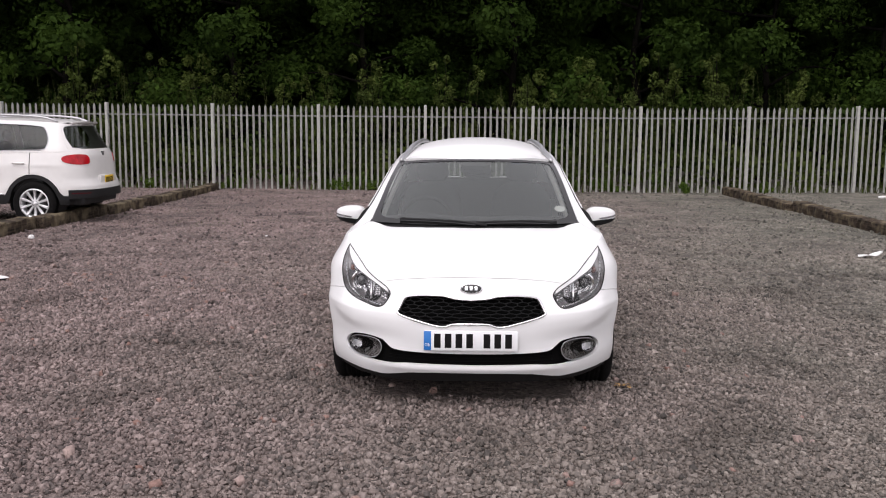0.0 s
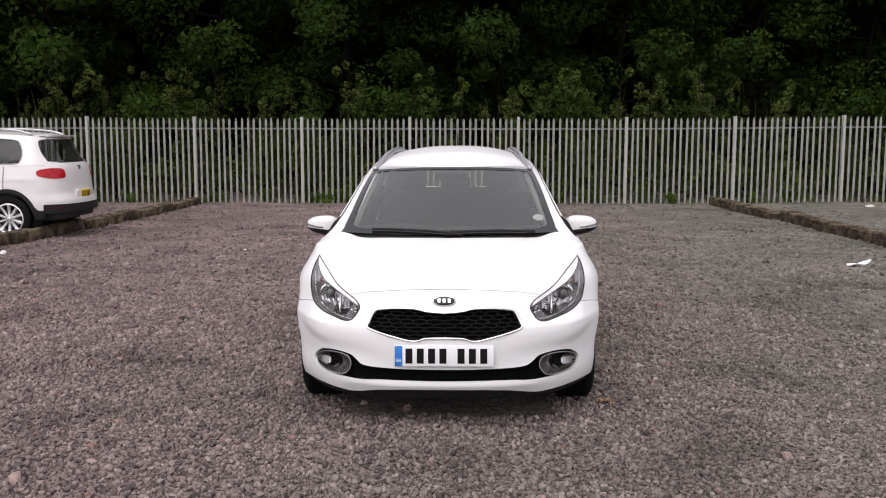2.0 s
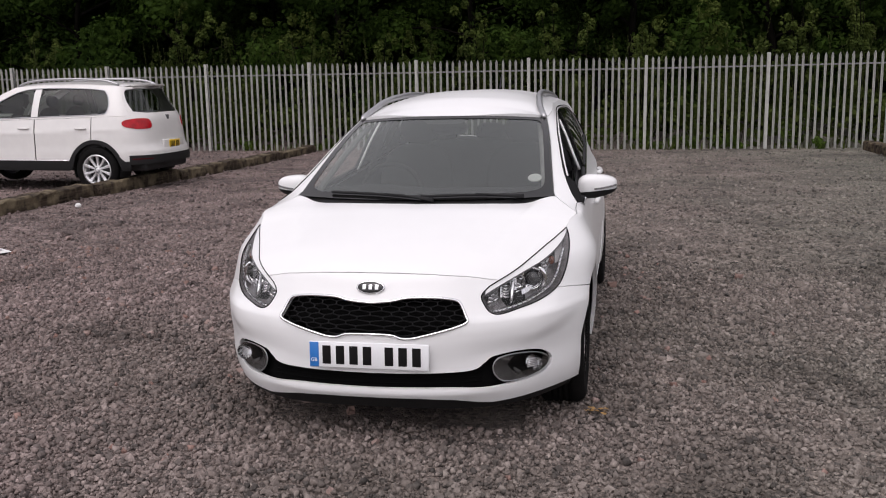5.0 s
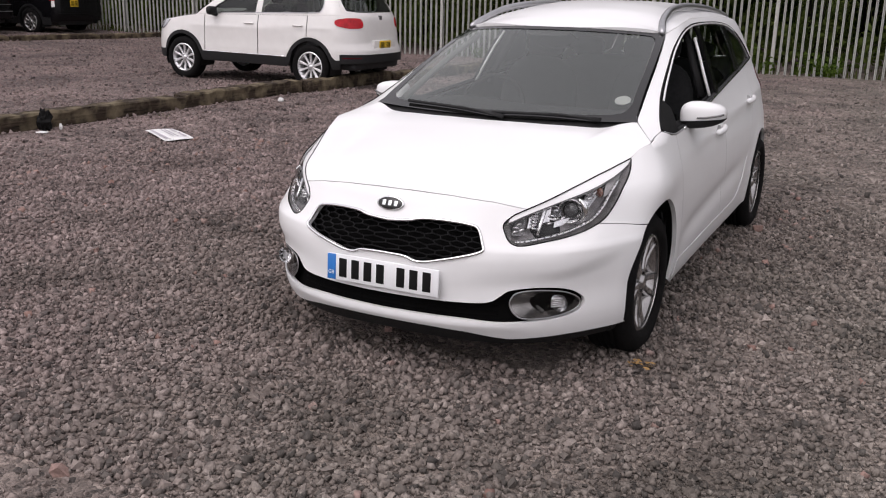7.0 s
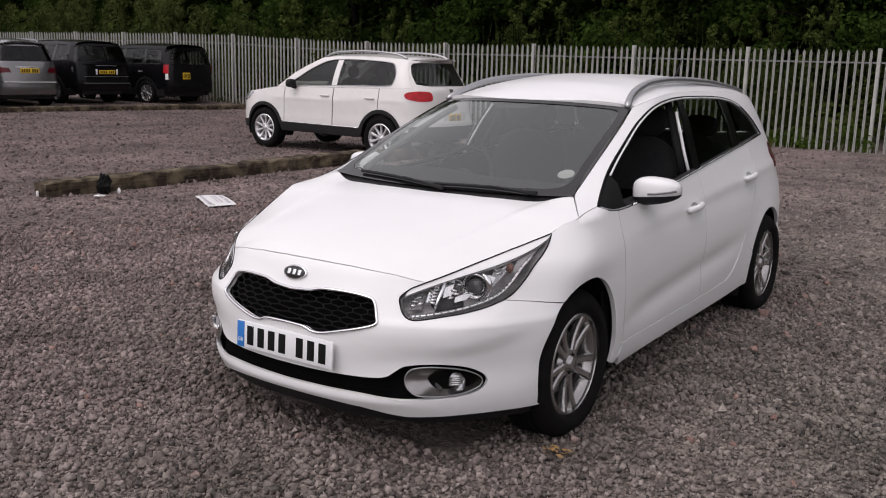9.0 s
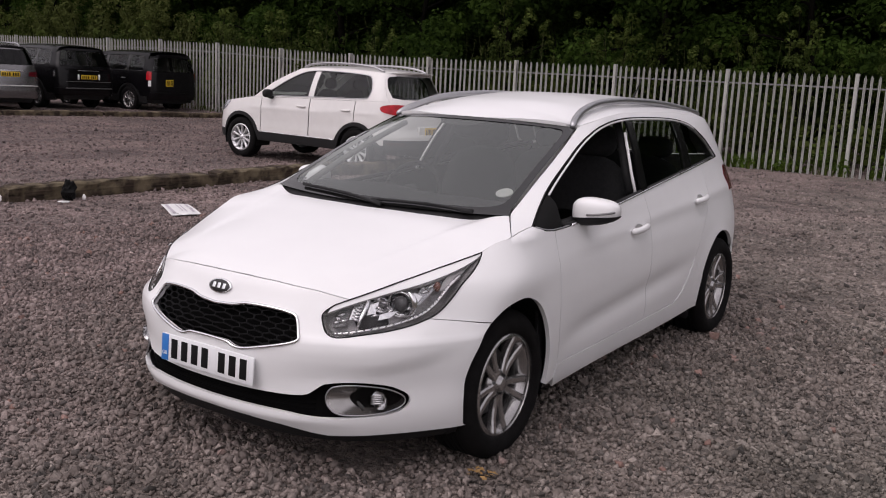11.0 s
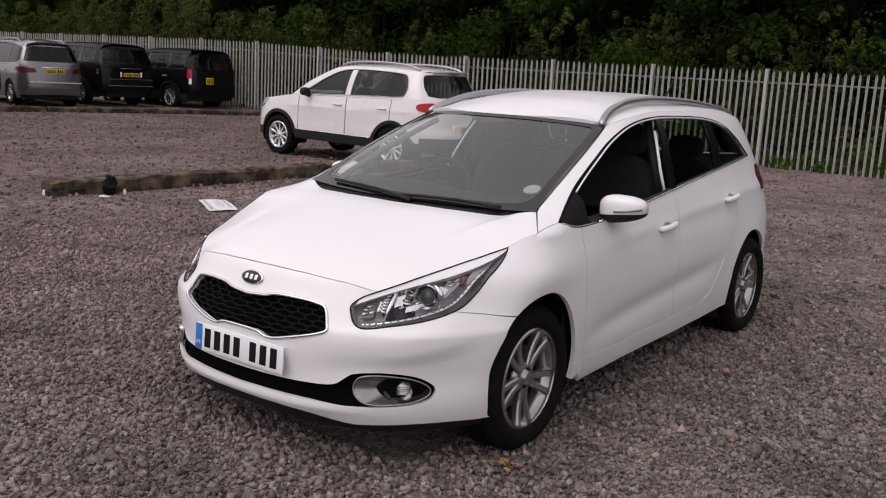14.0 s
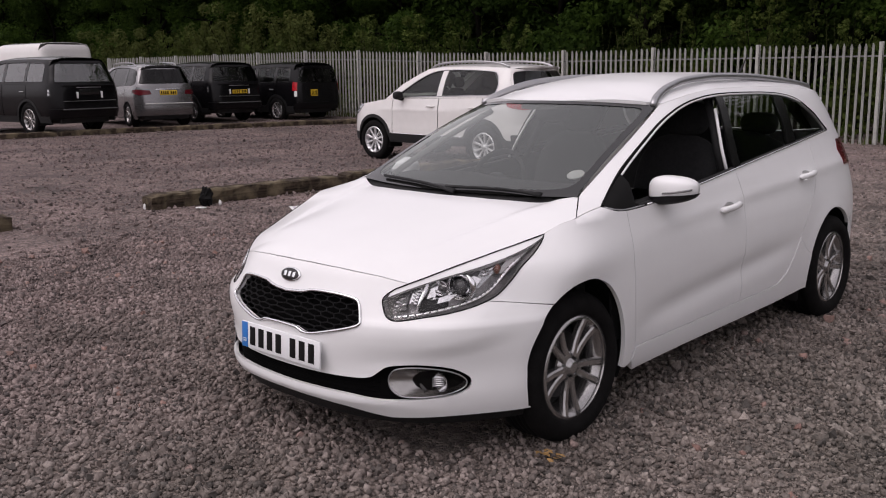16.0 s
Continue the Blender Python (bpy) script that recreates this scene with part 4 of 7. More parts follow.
    panel("sensor_patch", screen, smooth_loop([(-.24, .985), (-.08, .99), (.08, .99), (.24, .985), (.21, .94), (.13, .905), (-.13, .905), (-.21, .94)], 3), SCREEN_PATCH, car, step=.06, rim=0, lift=-.006, centre=(0, 3, .3), label="dark patch behind the inside mirror")
    part("mirror_mount", moved(blob(.11, .035, .045, 2.6), Matrix.Translation((0, 1.83, 1.285)) @ Matrix.Rotation(-.35, 4, 'X')), CABIN, car)

    # roof and rails
    zr = pchip([(1.75, 1.352), (1.95, 1.409), (2.2, 1.458), (2.6, 1.492), (3.2, 1.489), (3.8, 1.456), (4.25, 1.40)])

    def roof(x, y):
        ye = np.clip(y, 1.955, 4.2)
        xe = np.array([sh.at(sh.of_y(float(a), float(roof_edge(a))), float(roof_edge(a)))[0] for a in np.atleast_1d(ye).ravel()]).reshape(np.shape(ye))
        z = zr(y) - (zr(y) - roof_edge(ye)) * np.clip(np.abs(x) / xe, 0, 1.1) ** 2.6
        return np.stack([x, y, z], -1)
    def screen_top(x):
        p = screen(np.array([np.clip(x / .585, -1, 1)]), np.array([1.0]))[0]
        return p
    front = [(float(p[0]), float(p[1])) for p in (screen_top(x) for x in np.linspace(0, .584, 14))]
    re = [(float(roof(np.array(0.0), np.array(y)) [0]) + float(sh.at(sh.of_y(y, float(roof_edge(y))), float(roof_edge(y)))[0]), y) for y in np.linspace(1.97, 4.15, 26)]
    loop = front[:-1] + re + [(.45, 4.22), (.25, 4.255), (0, 4.265)]
    loop = loop + [(-x, y) for x, y in reversed(loop) if abs(x) > 1e-4]
    panel("roof", roof, loop, WHITE_PAINT, car, step=.045, gap=.001, rim=.02, centre=(0, 2.8, 0))
    panel("roof_lining", lambda x, y: roof(x, y) - np.array((0, 0, .035)), [(x * .94, y + (.03 if y < 2.2 else -.03)) for x, y in loop], LINING, car, step=.12, rim=0, centre=(0, 2.8, 0))
    rail = smooth_line([(.556, 1.905, 1.334), (.537, 1.96, 1.362), (.519, 2.03, 1.387), (.506, 2.1, 1.408), (.495, 2.2, 1.430), (.482, 2.3, 1.444), (.472, 2.4, 1.453), (.460, 2.6, 1.463), (.455, 2.8, 1.466), (.452, 3.2, 1.456), (.450, 3.6, 1.430), (.450, 3.9, 1.398), (.45, 4.0, 1.378)], 4)
    tube("roof_rail", rail, [.008, .015] + [.019] * (len(rail) - 4) + [.016, .008], SATIN_METAL, car, sides=8, flat=1.0, mirror=True, label="satin silver roof rail")

    aerial = part("aerial", moved(blob(.03, .06, .022, 2.2, 14, 8), Matrix.Translation((0, 3.92, 1.452))), BLACK_PLASTIC, car, "short black roof aerial")
    tube("aerial_rod", [(0, 3.90, 1.46), (0, 3.97, 1.53), (0, 4.03, 1.60)], [.010, .006, .004], BLACK_PLASTIC, aerial, sides=6)

    # tail: lamps, tailgate, glass and bumper
    lamp_t = [(2.14, 1.058), (2.40, 1.058), (2.45, .98), (2.40, .89), (2.12, .902), (2.10, 1.0)]
    panel("tail_lamp", at, lamp_t, DARK_RED, car, step=.04, gap=.002, rim=.03, lift=.004, mirror=True, label="red tail lamp")
    gate = [(2.42, .66), (2.42, .86), (2.46, .98), (2.42, 1.06), (2.57, 1.12), (2.63, 1.30), (2.70, 1.36), (3.0, 1.37)]
    gate = gate + [(6.0 - a, b) for a, b in reversed(gate[:-1])]
    full_at = lambda s, z: sh.at(np.where(s > 3, s - 6, s), z)
    rw = [(2.66, 1.10), (2.70, 1.32), (3.0, 1.335), (3.3, 1.32), (3.34, 1.10), (3.0, 1.07)]
    panel("tailgate", full_at, gate, WHITE_PAINT, car, holes=[rw], step=.05, gap=.002, centre=(0, 2.2, .8))
    g = panel("rear_window", full_at, rw, PRIVACY_GLASS, car, step=.1, rim=0, lift=-.005, centre=(0, 2.2, .8))
    g.visible_shadow = False
    rb = [S(3.86, .26), (2.3, .24), (3.0, .25), (3.7, .24), (6 - S(3.86, .26)[0], .26), (6 - S(3.92, .6)[0], .595), (3.8, .617), (3.57, .655), (3.0, .655), (2.43, .655), (2.2, .617), S(3.92, .595)]
    panel("rear_bumper", full_at, rb, WHITE_PAINT, car, step=.05, gap=.002)
    bars_plate(car, pose(0, 4.512, .80, 0, 0, 180), PLATE_YELLOW)

    # underside, arches and cabin
    def tub(x, y0, y1, z0, z1, name, mat):
        return part(name, moved(block(-x, x, y0, y1, z0, z1, .04, 2), Matrix()), mat, car)
    tub(.66, .32, 4.3, .17, .34, "floor_pan", CABIN)
    tub(.62, .28, 1.25, .28, .66, "engine_bay", CABIN)
    tub(.70, 3.2, 4.2, .34, .60, "boot_floor", CABIN)
    for cy, cz, r in ((.885, .325, .365), (3.55, .305, .38)):
        for sd in (1, -1):
            bm = bmesh.new()
            rows = []
            for k in range(21):
                a = radians(-25 + 230 * k / 20)
                rows.append([bm.verts.new((x * sd, cy + rr * math.cos(a), cz + rr * math.sin(a))) for x, rr in ((float(sh.at(*S(cy + r * math.cos(a), max(.2, cz + r * math.sin(a))))[0]) - .025, r), (.78, r + .01), (.58, r + .01), (.58, .05))])
            for a, b in zip(rows, rows[1:]):
                for k in range(3):
                    bm.faces.new((a[k], a[k + 1], b[k + 1], b[k]))
            part("arch_liner", bm, BLACK_PLASTIC, car)
    trim_loop = [S(1.15, .34), S(3.1, .36), S(3.3, .70), S(3.65, .70), S(3.65, 1.10), B(3.1)] + [B(y) for y in (2.6, 2.2, 1.8, 1.5, 1.2)]
    panel("door_trim", inner(.06), [(a, b - .004) for a, b in trim_loop], CABIN, car, step=.08, rim=.01, mirror=True)
    part("bulkhead", block(-.70, .70, 1.10, 1.16, .3, .90, .02), CABIN, car)
    dash = bmesh.new()
    prof = [(1.12, .93), (1.25, .965), (1.45, .975), (1.60, .955), (1.68, .90), (1.66, .80), (1.58, .68), (1.50, .55), (1.2, .5)]
    rows = [[dash.verts.new((x, y + .05 * (x / .7) ** 2, z + (.02 * math.exp(-((x + .36) / .16) ** 2) if y > 1.4 and z > .8 else 0))) for y, z in prof] for x in np.linspace(-.72, .72, 25)]
    for a, b in zip(rows, rows[1:]):
        for k in range(len(prof) - 1):
            dash.faces.new((a[k], a[k + 1], b[k + 1], b[k]))
    part("dashboard", dash, CABIN, car)
    ring = [(-.36 + .185 * math.cos(a), 1.80 + .07 * math.sin(a), .90 + .172 * math.sin(a)) for a in np.linspace(0, 2 * math.pi, 32, endpoint=False)]
    sw = tube("steering_wheel", ring, .015, BLACK_PLASTIC, car, closed=True, up=(0, 1, -.3))
    part("wheel_boss", moved(blob(.075, .04, .065, 2.4), Matrix.Translation((-.36, 1.80, .895))), BLACK_PLASTIC, sw)
    for a in (0, math.pi, -math.pi / 2):
        tube("wheel_spoke", [(-.36, 1.80, .89), (-.36 + .18 * math.cos(a), 1.80 + .07 * math.sin(a), .90 + .17 * math.sin(a))], .013, BLACK_PLASTIC, sw)
    tube("steering_column", [(-.36, 1.80, .89), (-.36, 1.55, .80)], .04, CABIN, car)
    for sx in (-.36, .36):
        seat = part("front_seat", moved(blob(.26, .27, .10, 3), Matrix.Translation((sx, 2.15, .52))), CLOTH, car, "black cloth front seat")
        part("seat_back", moved(blob(.25, .09, .34, 3), Matrix.Translation((sx, 2.47, .82)) @ Matrix.Rotation(-.28, 4, 'X')), CLOTH, seat)
        part("headrest", moved(blob(.13, .055, .095, 2.8), Matrix.Translation((sx, 2.60, 1.235)) @ Matrix.Rotation(-.2, 4, 'X')), CLOTH, seat)
    bench = part("rear_seat", moved(blob(.62, .25, .11, 4), Matrix.Translation((0, 3.0, .52))), CLOTH, car, "black cloth rear bench")
    part("seat_back", moved(blob(.62, .09, .32, 4), Matrix.Translation((0, 3.32, .82)) @ Matrix.Rotation(-.35, 4, 'X')), CLOTH, bench)
    for sx in (-.38, 0, .38):
        part("headrest", moved(blob(.12, .05, .07, 2.8), Matrix.Translation((sx, 3.45, 1.17))), CLOTH, bench)

    # door mirrors
    for sd in (1, -1):
        bm = blob(.100, .058, .060, 3.1, 32, 18)
        for v in bm.verts:
            t = (v.co.x / .10 + 1) / 2
            v.co.z *= 1.0 - .38 * t ** 2
            v.co.z += .010 * t
            v.co.y += .028 * t * t
            v.co.y = min(v.co.y, .045)
        bm.transform(Matrix.Diagonal((sd, 1, 1, 1)))
        if sd < 0:
            bmesh.ops.reverse_faces(bm, faces=bm.faces)
        mm = part("door_mirror", bm, WHITE_PAINT, car, "white door mirror on a black foot")
        mm.matrix_basis = pose(.877 * sd, 1.565, .968) @ Matrix.Diagonal((1.07, 1.15, 1.12, 1))
        bm = blob(.101, .058, .060, 3.1, 32, 18)
        for v in bm.verts:
            t = (v.co.x / .101 + 1) / 2
            v.co.z *= 1.0 - .38 * t ** 2
            v.co.z += .010 * t
            v.co.y += .028 * t * t
            v.co.y = min(v.co.y, .048)
            v.co.z = min(v.co.z, -.022 + .018 * t) - .004
        bm.transform(Matrix.Diagonal((sd, 1, 1, 1)))
        if sd < 0:
            bmesh.ops.reverse_faces(bm, faces=bm.faces)
        part("mirror_base", bm, BLACK_PLASTIC, mm)
        part("mirror_glass", moved(blob(.08, .004, .045, 3, 20, 8), Matrix.Translation((-.004 * sd, .047, .002))), CHROME, mm)
        sig = [(sd * x, -.060 + .0 + yy, z) for x, yy, z in ((-.012, -.001, -.006), (.02, .004, -.003), (.05, .011, .002), (.08, .027, .007), (.094, .05, .010))]
        tube("mirror_signal", sig, .0045, SIGNAL_GREY, mm, sides=6)
        tube("mirror_foot", [(-.075 * sd, .0, -.045), (-.11 * sd, -.04, -.062), (-.13 * sd, -.10, -.075)], [.032, .030, .036], BLACK_PLASTIC, mm, sides=10)

    # door handles
    for d, (y0, z0) in zip(doors, ((2.09, .815), (3.08, .892), (2.09, .815), (3.08, .892))):
        sd = 1 if d.data.vertices[0].co.x > 0 else -1
        ys = np.linspace(0, .21, 15)
        pts = []
        for t in ys:
            q = sh.at(sh.of_y(y0 + t, z0 + .05 * t), z0 + .05 * t)
            pts.append((sd * (q[0] + .030 * math.sin(math.pi * np.clip((t + .02) / .25, 0, 1)) ** .6 - .004), q[1], z0 + .06 * t))
        tube("door_handle", pts, [.010] + [.0165] * 13 + [.010], WHITE_PAINT, d, sides=10, flat=1.0)
    # wheels
    for y in (.885, 3.56):
        for sd in (1, -1):
            wheel(car, (.850 if y < 2 else .836) * sd, y, .298, .316, .208, .205, 5, radians(12), twist=.62 if y < 2 else 1.0)
    return car


build_kia()

# ---- the other parked vehicles, one builder for all ----
def build_car(name, label, m, paint, d):
    """A car from its tables: shell, belt line, window outline, roof and lamps. It faces -y at its own place."""
    sh = Shell(d["length"], d["yf"], d["yr"], d["half"], d["nose"], d["nose_n"], d["tail"], d.get("tail_n", 3.6), extra=d.get("relief"))
    car = thing(name, m, label, d.get("category", "car"))
    S = lambda y, z: (sh.of_y(float(y), float(z)), float(z))
    at = sh.at
    inner = lambda k: (lambda s, z: sh.at(s, z) * (1 - k / .88, 1, 1) + np.stack([0 * s, np.where(np.abs(s) < 1, k * np.cos(np.abs(s) * 1.57), np.where(np.abs(s) > 2, -k * np.sin((np.abs(s) - 2) * 1.57), 0)), 0 * z], -1))
    full = lambda f: (lambda s, z: f(np.where(s > 3, s - 6, s), z))
    belt, hoodz = pchip(d["belt"]), pchip(d["hood_edge"])
    R, clad, zb = d["arch"], d["clad"], d["bottom"]
    axles = d["axles"]
    glass = d.get("glass", PRIVACY_GLASS)

    def foot(y, grow=0.0, base=zb):
        z = base
        for c in axles:
            r = R + grow
            if abs(y - c) < r:
                z = max(z, d["radius"] + .01 + math.sqrt(r * r - (y - c) ** 2))
        return z

    def between(y0, y1, low, high, n=24):
        ys = np.linspace(y0, y1, n)
        return [S(y, low(y)) for y in ys] + [S(y, high(y)) for y in ys[::-1]]
    c_low = lambda y: foot(y, .055, clad)
    d0, d1, d2 = d["doors"]
    step = d.get("step", .06)
    for sd in (1, -1):
        mir = lambda pts: [(a * sd, b) for a, b in pts]
        panel("wing", at, mir(between(d["yw"], d0, c_low, lambda y: float(hoodz(y)) if y < d["cowl"] else float(belt(y)))), paint, car, step=step, gap=.002)
        fd = panel("front_door", at, mir(between(d0, d1, c_low, belt)), paint, car, step=step, gap=.0036)
        rd = panel("rear_door", at, mir(between(d1, d2, c_low, belt)), paint, car, step=step, gap=.0036)
        q = between(d2, d["yq"], c_low, belt, 20)
        panel("rear_wing", at, mir(q), paint, car, step=step, gap=.002)
        for door, y0 in ((fd, d1 - .26), (rd, d2 - .26)):
            z0 = d["handle_z"]
            pts = [np.array(at(sh.of_y(y0 + t, z0), z0)) * (sd, 1, 1) + (sd * .028 * math.sin(math.pi * min(1, (t + .02) / .22)) ** .6 - .004 * sd, 0, 0) for t in np.linspace(0, .18, 9)]
            tube("door_handle", pts, .014, d.get("handle", paint), door, sides=6)
        if d.get("sill_trim"):
            ys = np.linspace(d0 - .05, d2 - .40, 20)
            tube("sill_trim", [np.array(at(*S(y, clad + .012))) * (sd, 1, 1) for y in ys], .010, CHROME, car, sides=6)
        # black foot of the body, with the arches
        yc = np.linspace(d["yw"], d["yq"], 60)
        low = [S(y, foot(y)) for y in yc]
        high = [S(y, max(c_low(y), foot(y) + .012)) for y in yc[::-1]]
        panel("cladding", at, mir(low + high), d.get("clad_mat", BLACK_PLASTIC), car, step=step, rim=.03, lift=.006)
        # pillars and window frames
        win = d["window"]
        edge = d["screen"]
        a0, a1 = edge[0], edge[-1]
        ra, rb_ = d["roof_edge"][0][0], d["roof_edge"][-1][0]
        re = pchip(d["roof_edge"])
        outer = [S(y, float(belt(y))) for y in np.linspace(a0[0], d["yq"], 20)]
        outer += [S(*p) for p in d["back_edge"]]
        outer += [S(y, float(re(y))) for y in np.linspace(rb_, ra, 20)] + [S(*p) for p in reversed(edge[1:-1])]
        hole = [S(*p) for p in smooth_loop(win, 3)] if d.get("round", True) else [S(*p) for p in win]
        panel("body_side", at, mir(outer), paint, car, holes=[mir(hole)], step=step, gap=.001)
        hb = np.array(resample(mir(hole), .05))
        tube("window_seal", at(hb[:, 0], hb[:, 1]), .009, d.get("seal", GLOSS_BLACK), car, closed=True, sides=6)
        cuts = [-1] + d["pillars"] + [99]
        for k in range(len(cuts) - 1):
            ya, yb = cuts[k] + .05, cuts[k + 1] - .05
            lp = [p for p in np.array(smooth_loop(win, 6))]
            clipped = [(min(max(p[0], ya), yb), p[1]) for p in lp]
            clean = [clipped[0]]
            for p in clipped[1:]:
                if math.hypot(p[0] - clean[-1][0], p[1] - clean[-1][1]) > .01:
                    clean.append(p)
            hs = [q for q in clean]
            g = panel("side_window", inner(.015), mir([S(*p) for p in hs]), glass, car, step=.12, rim=0)
            g.visible_shadow = False
        for y in d["pillars"]:
            zs = [p[1] for p in smooth_loop(win, 6) if abs(p[0] - y) < .15]
            top, bot = max(zs), min(zs)
            panel("door_pillar", inner(.008), mir([S(y - .055, bot), S(y + .055, bot), S(y + .055, top), S(y - .055, top)]), d.get("pillar", GLOSS_BLACK), car, step=.1, rim=.02)
        panel("door_trim", inner(.07), mir(between(d["cowl"] + .1, d["yr"], lambda y: clad + .05, lambda y: float(belt(y)) - .02, 12)), CABIN, car, step=.2, rim=0)
        # door mirror
        my, mz = d["mirror"]
        mx = float(at(sh.of_y(my, mz), mz)[0])
        mm = part("door_mirror", moved(blob(.10, .06, .07, 2.8, 18, 12), Matrix.Translation((sd * (mx + .11), my, mz + .05))), d.get("mirror_mat", paint), car)
        part("mirror_foot", moved(blob(.07, .04, .03, 2.4, 12, 8), Matrix.Translation((sd * (mx + .02), my, mz - .01))), BLACK_PLASTIC, mm)
        # lamps
        for nm, mat, loop in d["lamps"]:
            outline = [S(q[1], q[2]) if q[0] == "y" else (q[1], q[2]) for q in loop]
            outline = smooth_loop(outline, 4) if d.get("round_lamps") and nm == "tail_lamp" else outline
            panel(nm, at, mir(outline), mat, car, step=.05, rim=.02, lift=.008)
        if "rail" in d:
            tube("roof_rail", [(sd * x, y, z) for x, y, z in smooth_line(d["rail"], 5)], .018, d.get("rail_mat", SATIN_METAL), car, sides=8)
        for c in axles:
            wheel(car, sd * d["track"], c, d["radius"], d["radius"], d["rim"], .225, d["spokes"], d.get("twin", 0), d.get("wheel_mat"))
            bm = bmesh.new()
            rows = []
            for k in range(17):
                a = radians(-20 + 220 * k / 16)
                rows.append([bm.verts.new((x * sd, c + rr * math.cos(a), d["radius"] + .01 + rr * math.sin(a))) for x, rr in ((d["track"] - .01, R), (.55, R), (.55, .05))])
            for a, b in zip(rows, rows[1:]):
                for k in range(2):
                    bm.faces.new((a[k], a[k + 1], b[k + 1], b[k]))
            part("arch_liner", bm, BLACK_PLASTIC, car)
    # nose
    yw = d["yw"]
    sw = lambda z: sh.of_y(yw, z)
    nz = np.linspace(clad, float(hoodz(yw)), 8)
    hs = np.linspace(sw(hoodz(yw)), 0, 8)
    half = [(0, clad)] + [(sw(z), z) for z in nz] + [(s, float(hoodz(sh.at(s, d["hood_front"])[1]))) for s in hs[1:]]
    both = lambda h: h + [(-a, b) for a, b in reversed(h) if abs(a) > 1e-6]
    panel("nose", at, both(half), paint, car, step=step, gap=.002)
    panel("front_bumper", at, both([(0, zb), (sw(zb), zb), (sw(clad), clad - .002), (0, clad - .002)]), d.get("clad_mat", BLACK_PLASTIC), car, step=.08, lift=.006)
    panel("grille", at, both([(0, d["grille"][0]), (.3, d["grille"][0]), (.34, d["grille"][1]), (0, d["grille"][1])]), GLOSS_BLACK, car, step=.08, lift=.006)
    # bonnet
    es = np.linspace(0, sh.of_y(d["cowl"], float(hoodz(d["cowl"]))), 60)
    E = np.array([at(s, d["hood_front"]) for s in es])
    for k in range(len(E)):
        z = float(hoodz(E[k, 1]))
        E[k] = at(es[k], z)
    E[:, 1] = np.maximum.accumulate(E[:, 1] + np.arange(len(E)) * 1e-6)
    hc = pchip(d["hood_mid"])

    def bonnet(x, y):
        xe, ze = np.interp(y, E[:, 1], E[:, 0]), np.interp(y, E[:, 1], E[:, 2])
        return np.stack([x, y, hc(y) - (hc(y) - ze) * np.clip(np.abs(x) / np.maximum(xe, .02), 0, 1.1) ** 2.4], -1)
    loop = [(float(p[0]), float(p[1])) for p in E[::3]] + [(float(E[-1, 0]) - .04, d["cowl"]), (0, d["cowl"] - .06)]
    panel("bonnet", bonnet, loop + [(-x, y) for x, y in reversed(loop) if abs(x) > 1e-3], paint, car, step=.08, gap=.002, centre=(0, 1, 0))
    # windscreen
    ez = [p[1] for p in d["screen"]]
    ey = [p[0] for p in d["screen"]]

    def screen(u, v):
        z = ez[0] + v * (ez[-1] - ez[0])
        y = np.interp(z, ez, ey)
        s = np.array([sh.of_y(float(b), float(a)) for a, b in zip(np.ravel(z), np.ravel(y))]).reshape(np.shape(z))
        x = at(s, z)[..., 0]
        k = 1 - np.abs(u) ** 2.2
        return np.stack([u * x, y - k * .12, z + k * .02 * v], -1)
    g = panel("windscreen", screen, [(-1, 0), (1, 0), (1, 1), (-1, 1)], WINDSCREEN, car, step=.15, rim=0, centre=(0, 3, .3))
    g.visible_shadow = False
    part("scuttle", block(-.75, .75, d["cowl"] - .09, d["cowl"] + .10, ez[0] - .10, ez[0] - .012, .01), BLACK_PLASTIC, car)
    # roof
    re, zr = pchip(d["roof_edge"]), pchip(d["roof_mid"])
    ya, yb = d["roof_edge"][0][0], d["roof_edge"][-1][0]

    def roof(x, y):
        ye = np.clip(y, ya, yb)
        xe = np.array([sh.at(sh.of_y(float(a), float(re(a))), float(re(a)))[0] for a in np.ravel(ye)]).reshape(np.shape(ye))
        return np.stack([x, y, zr(y) - (zr(y) - re(ye)) * np.clip(np.abs(x) / xe, 0, 1.1) ** 3.0], -1)
    rx = lambda y: float(sh.at(sh.of_y(float(y), float(re(y))), float(re(y)))[0])
    loop = [(0, ya - .10), (.35, ya - .06)] + [(rx(y), float(y)) for y in np.linspace(ya, yb, 16)] + [(.4, yb + .03), (0, yb + .04)]
    loop = loop + [(-x, y) for x, y in reversed(loop) if abs(x) > 1e-3]
    panel("roof", roof, loop, d.get("roof_mat", paint), car, step=.1, gap=.001, centre=(0, 2.8, .3))
    # tail
    sq = lambda z: sh.of_y(d["yq"], z)
    tl = [(sq(z), z) for z in np.linspace(d["bumper"], float(belt(d["yq"])), 6)]
    tl += [(sh.of_y(*p), p[1]) for p in d["back_edge"]] + [(2.75, float(re(yb)) - .012)]
    tail = tl + [(6 - a, b) for a, b in reversed(tl)]
    panel("tailgate", full(at), tail, paint, car, holes=[d["back_window"]], step=step, gap=.002, centre=(0, 2, .9))
    g = panel("rear_window", full(inner(.01)), d["back_window"], d.get("back_glass", glass), car, step=.15, rim=0, centre=(0, 2, .9))
    g.visible_shadow = False
    rb = [(sq(zb + .09), zb + .09), (3, zb + .11), (6 - sq(zb + .09), zb + .09), (6 - sq(d["bumper"]), d["bumper"] - .003), (3, d["bumper"] - .003), (sq(d["bumper"]), d["bumper"] - .003)]
    panel("rear_bumper", full(at), rb, d.get("bumper_mat", BLACK_PLASTIC), car, step=step, lift=.007)
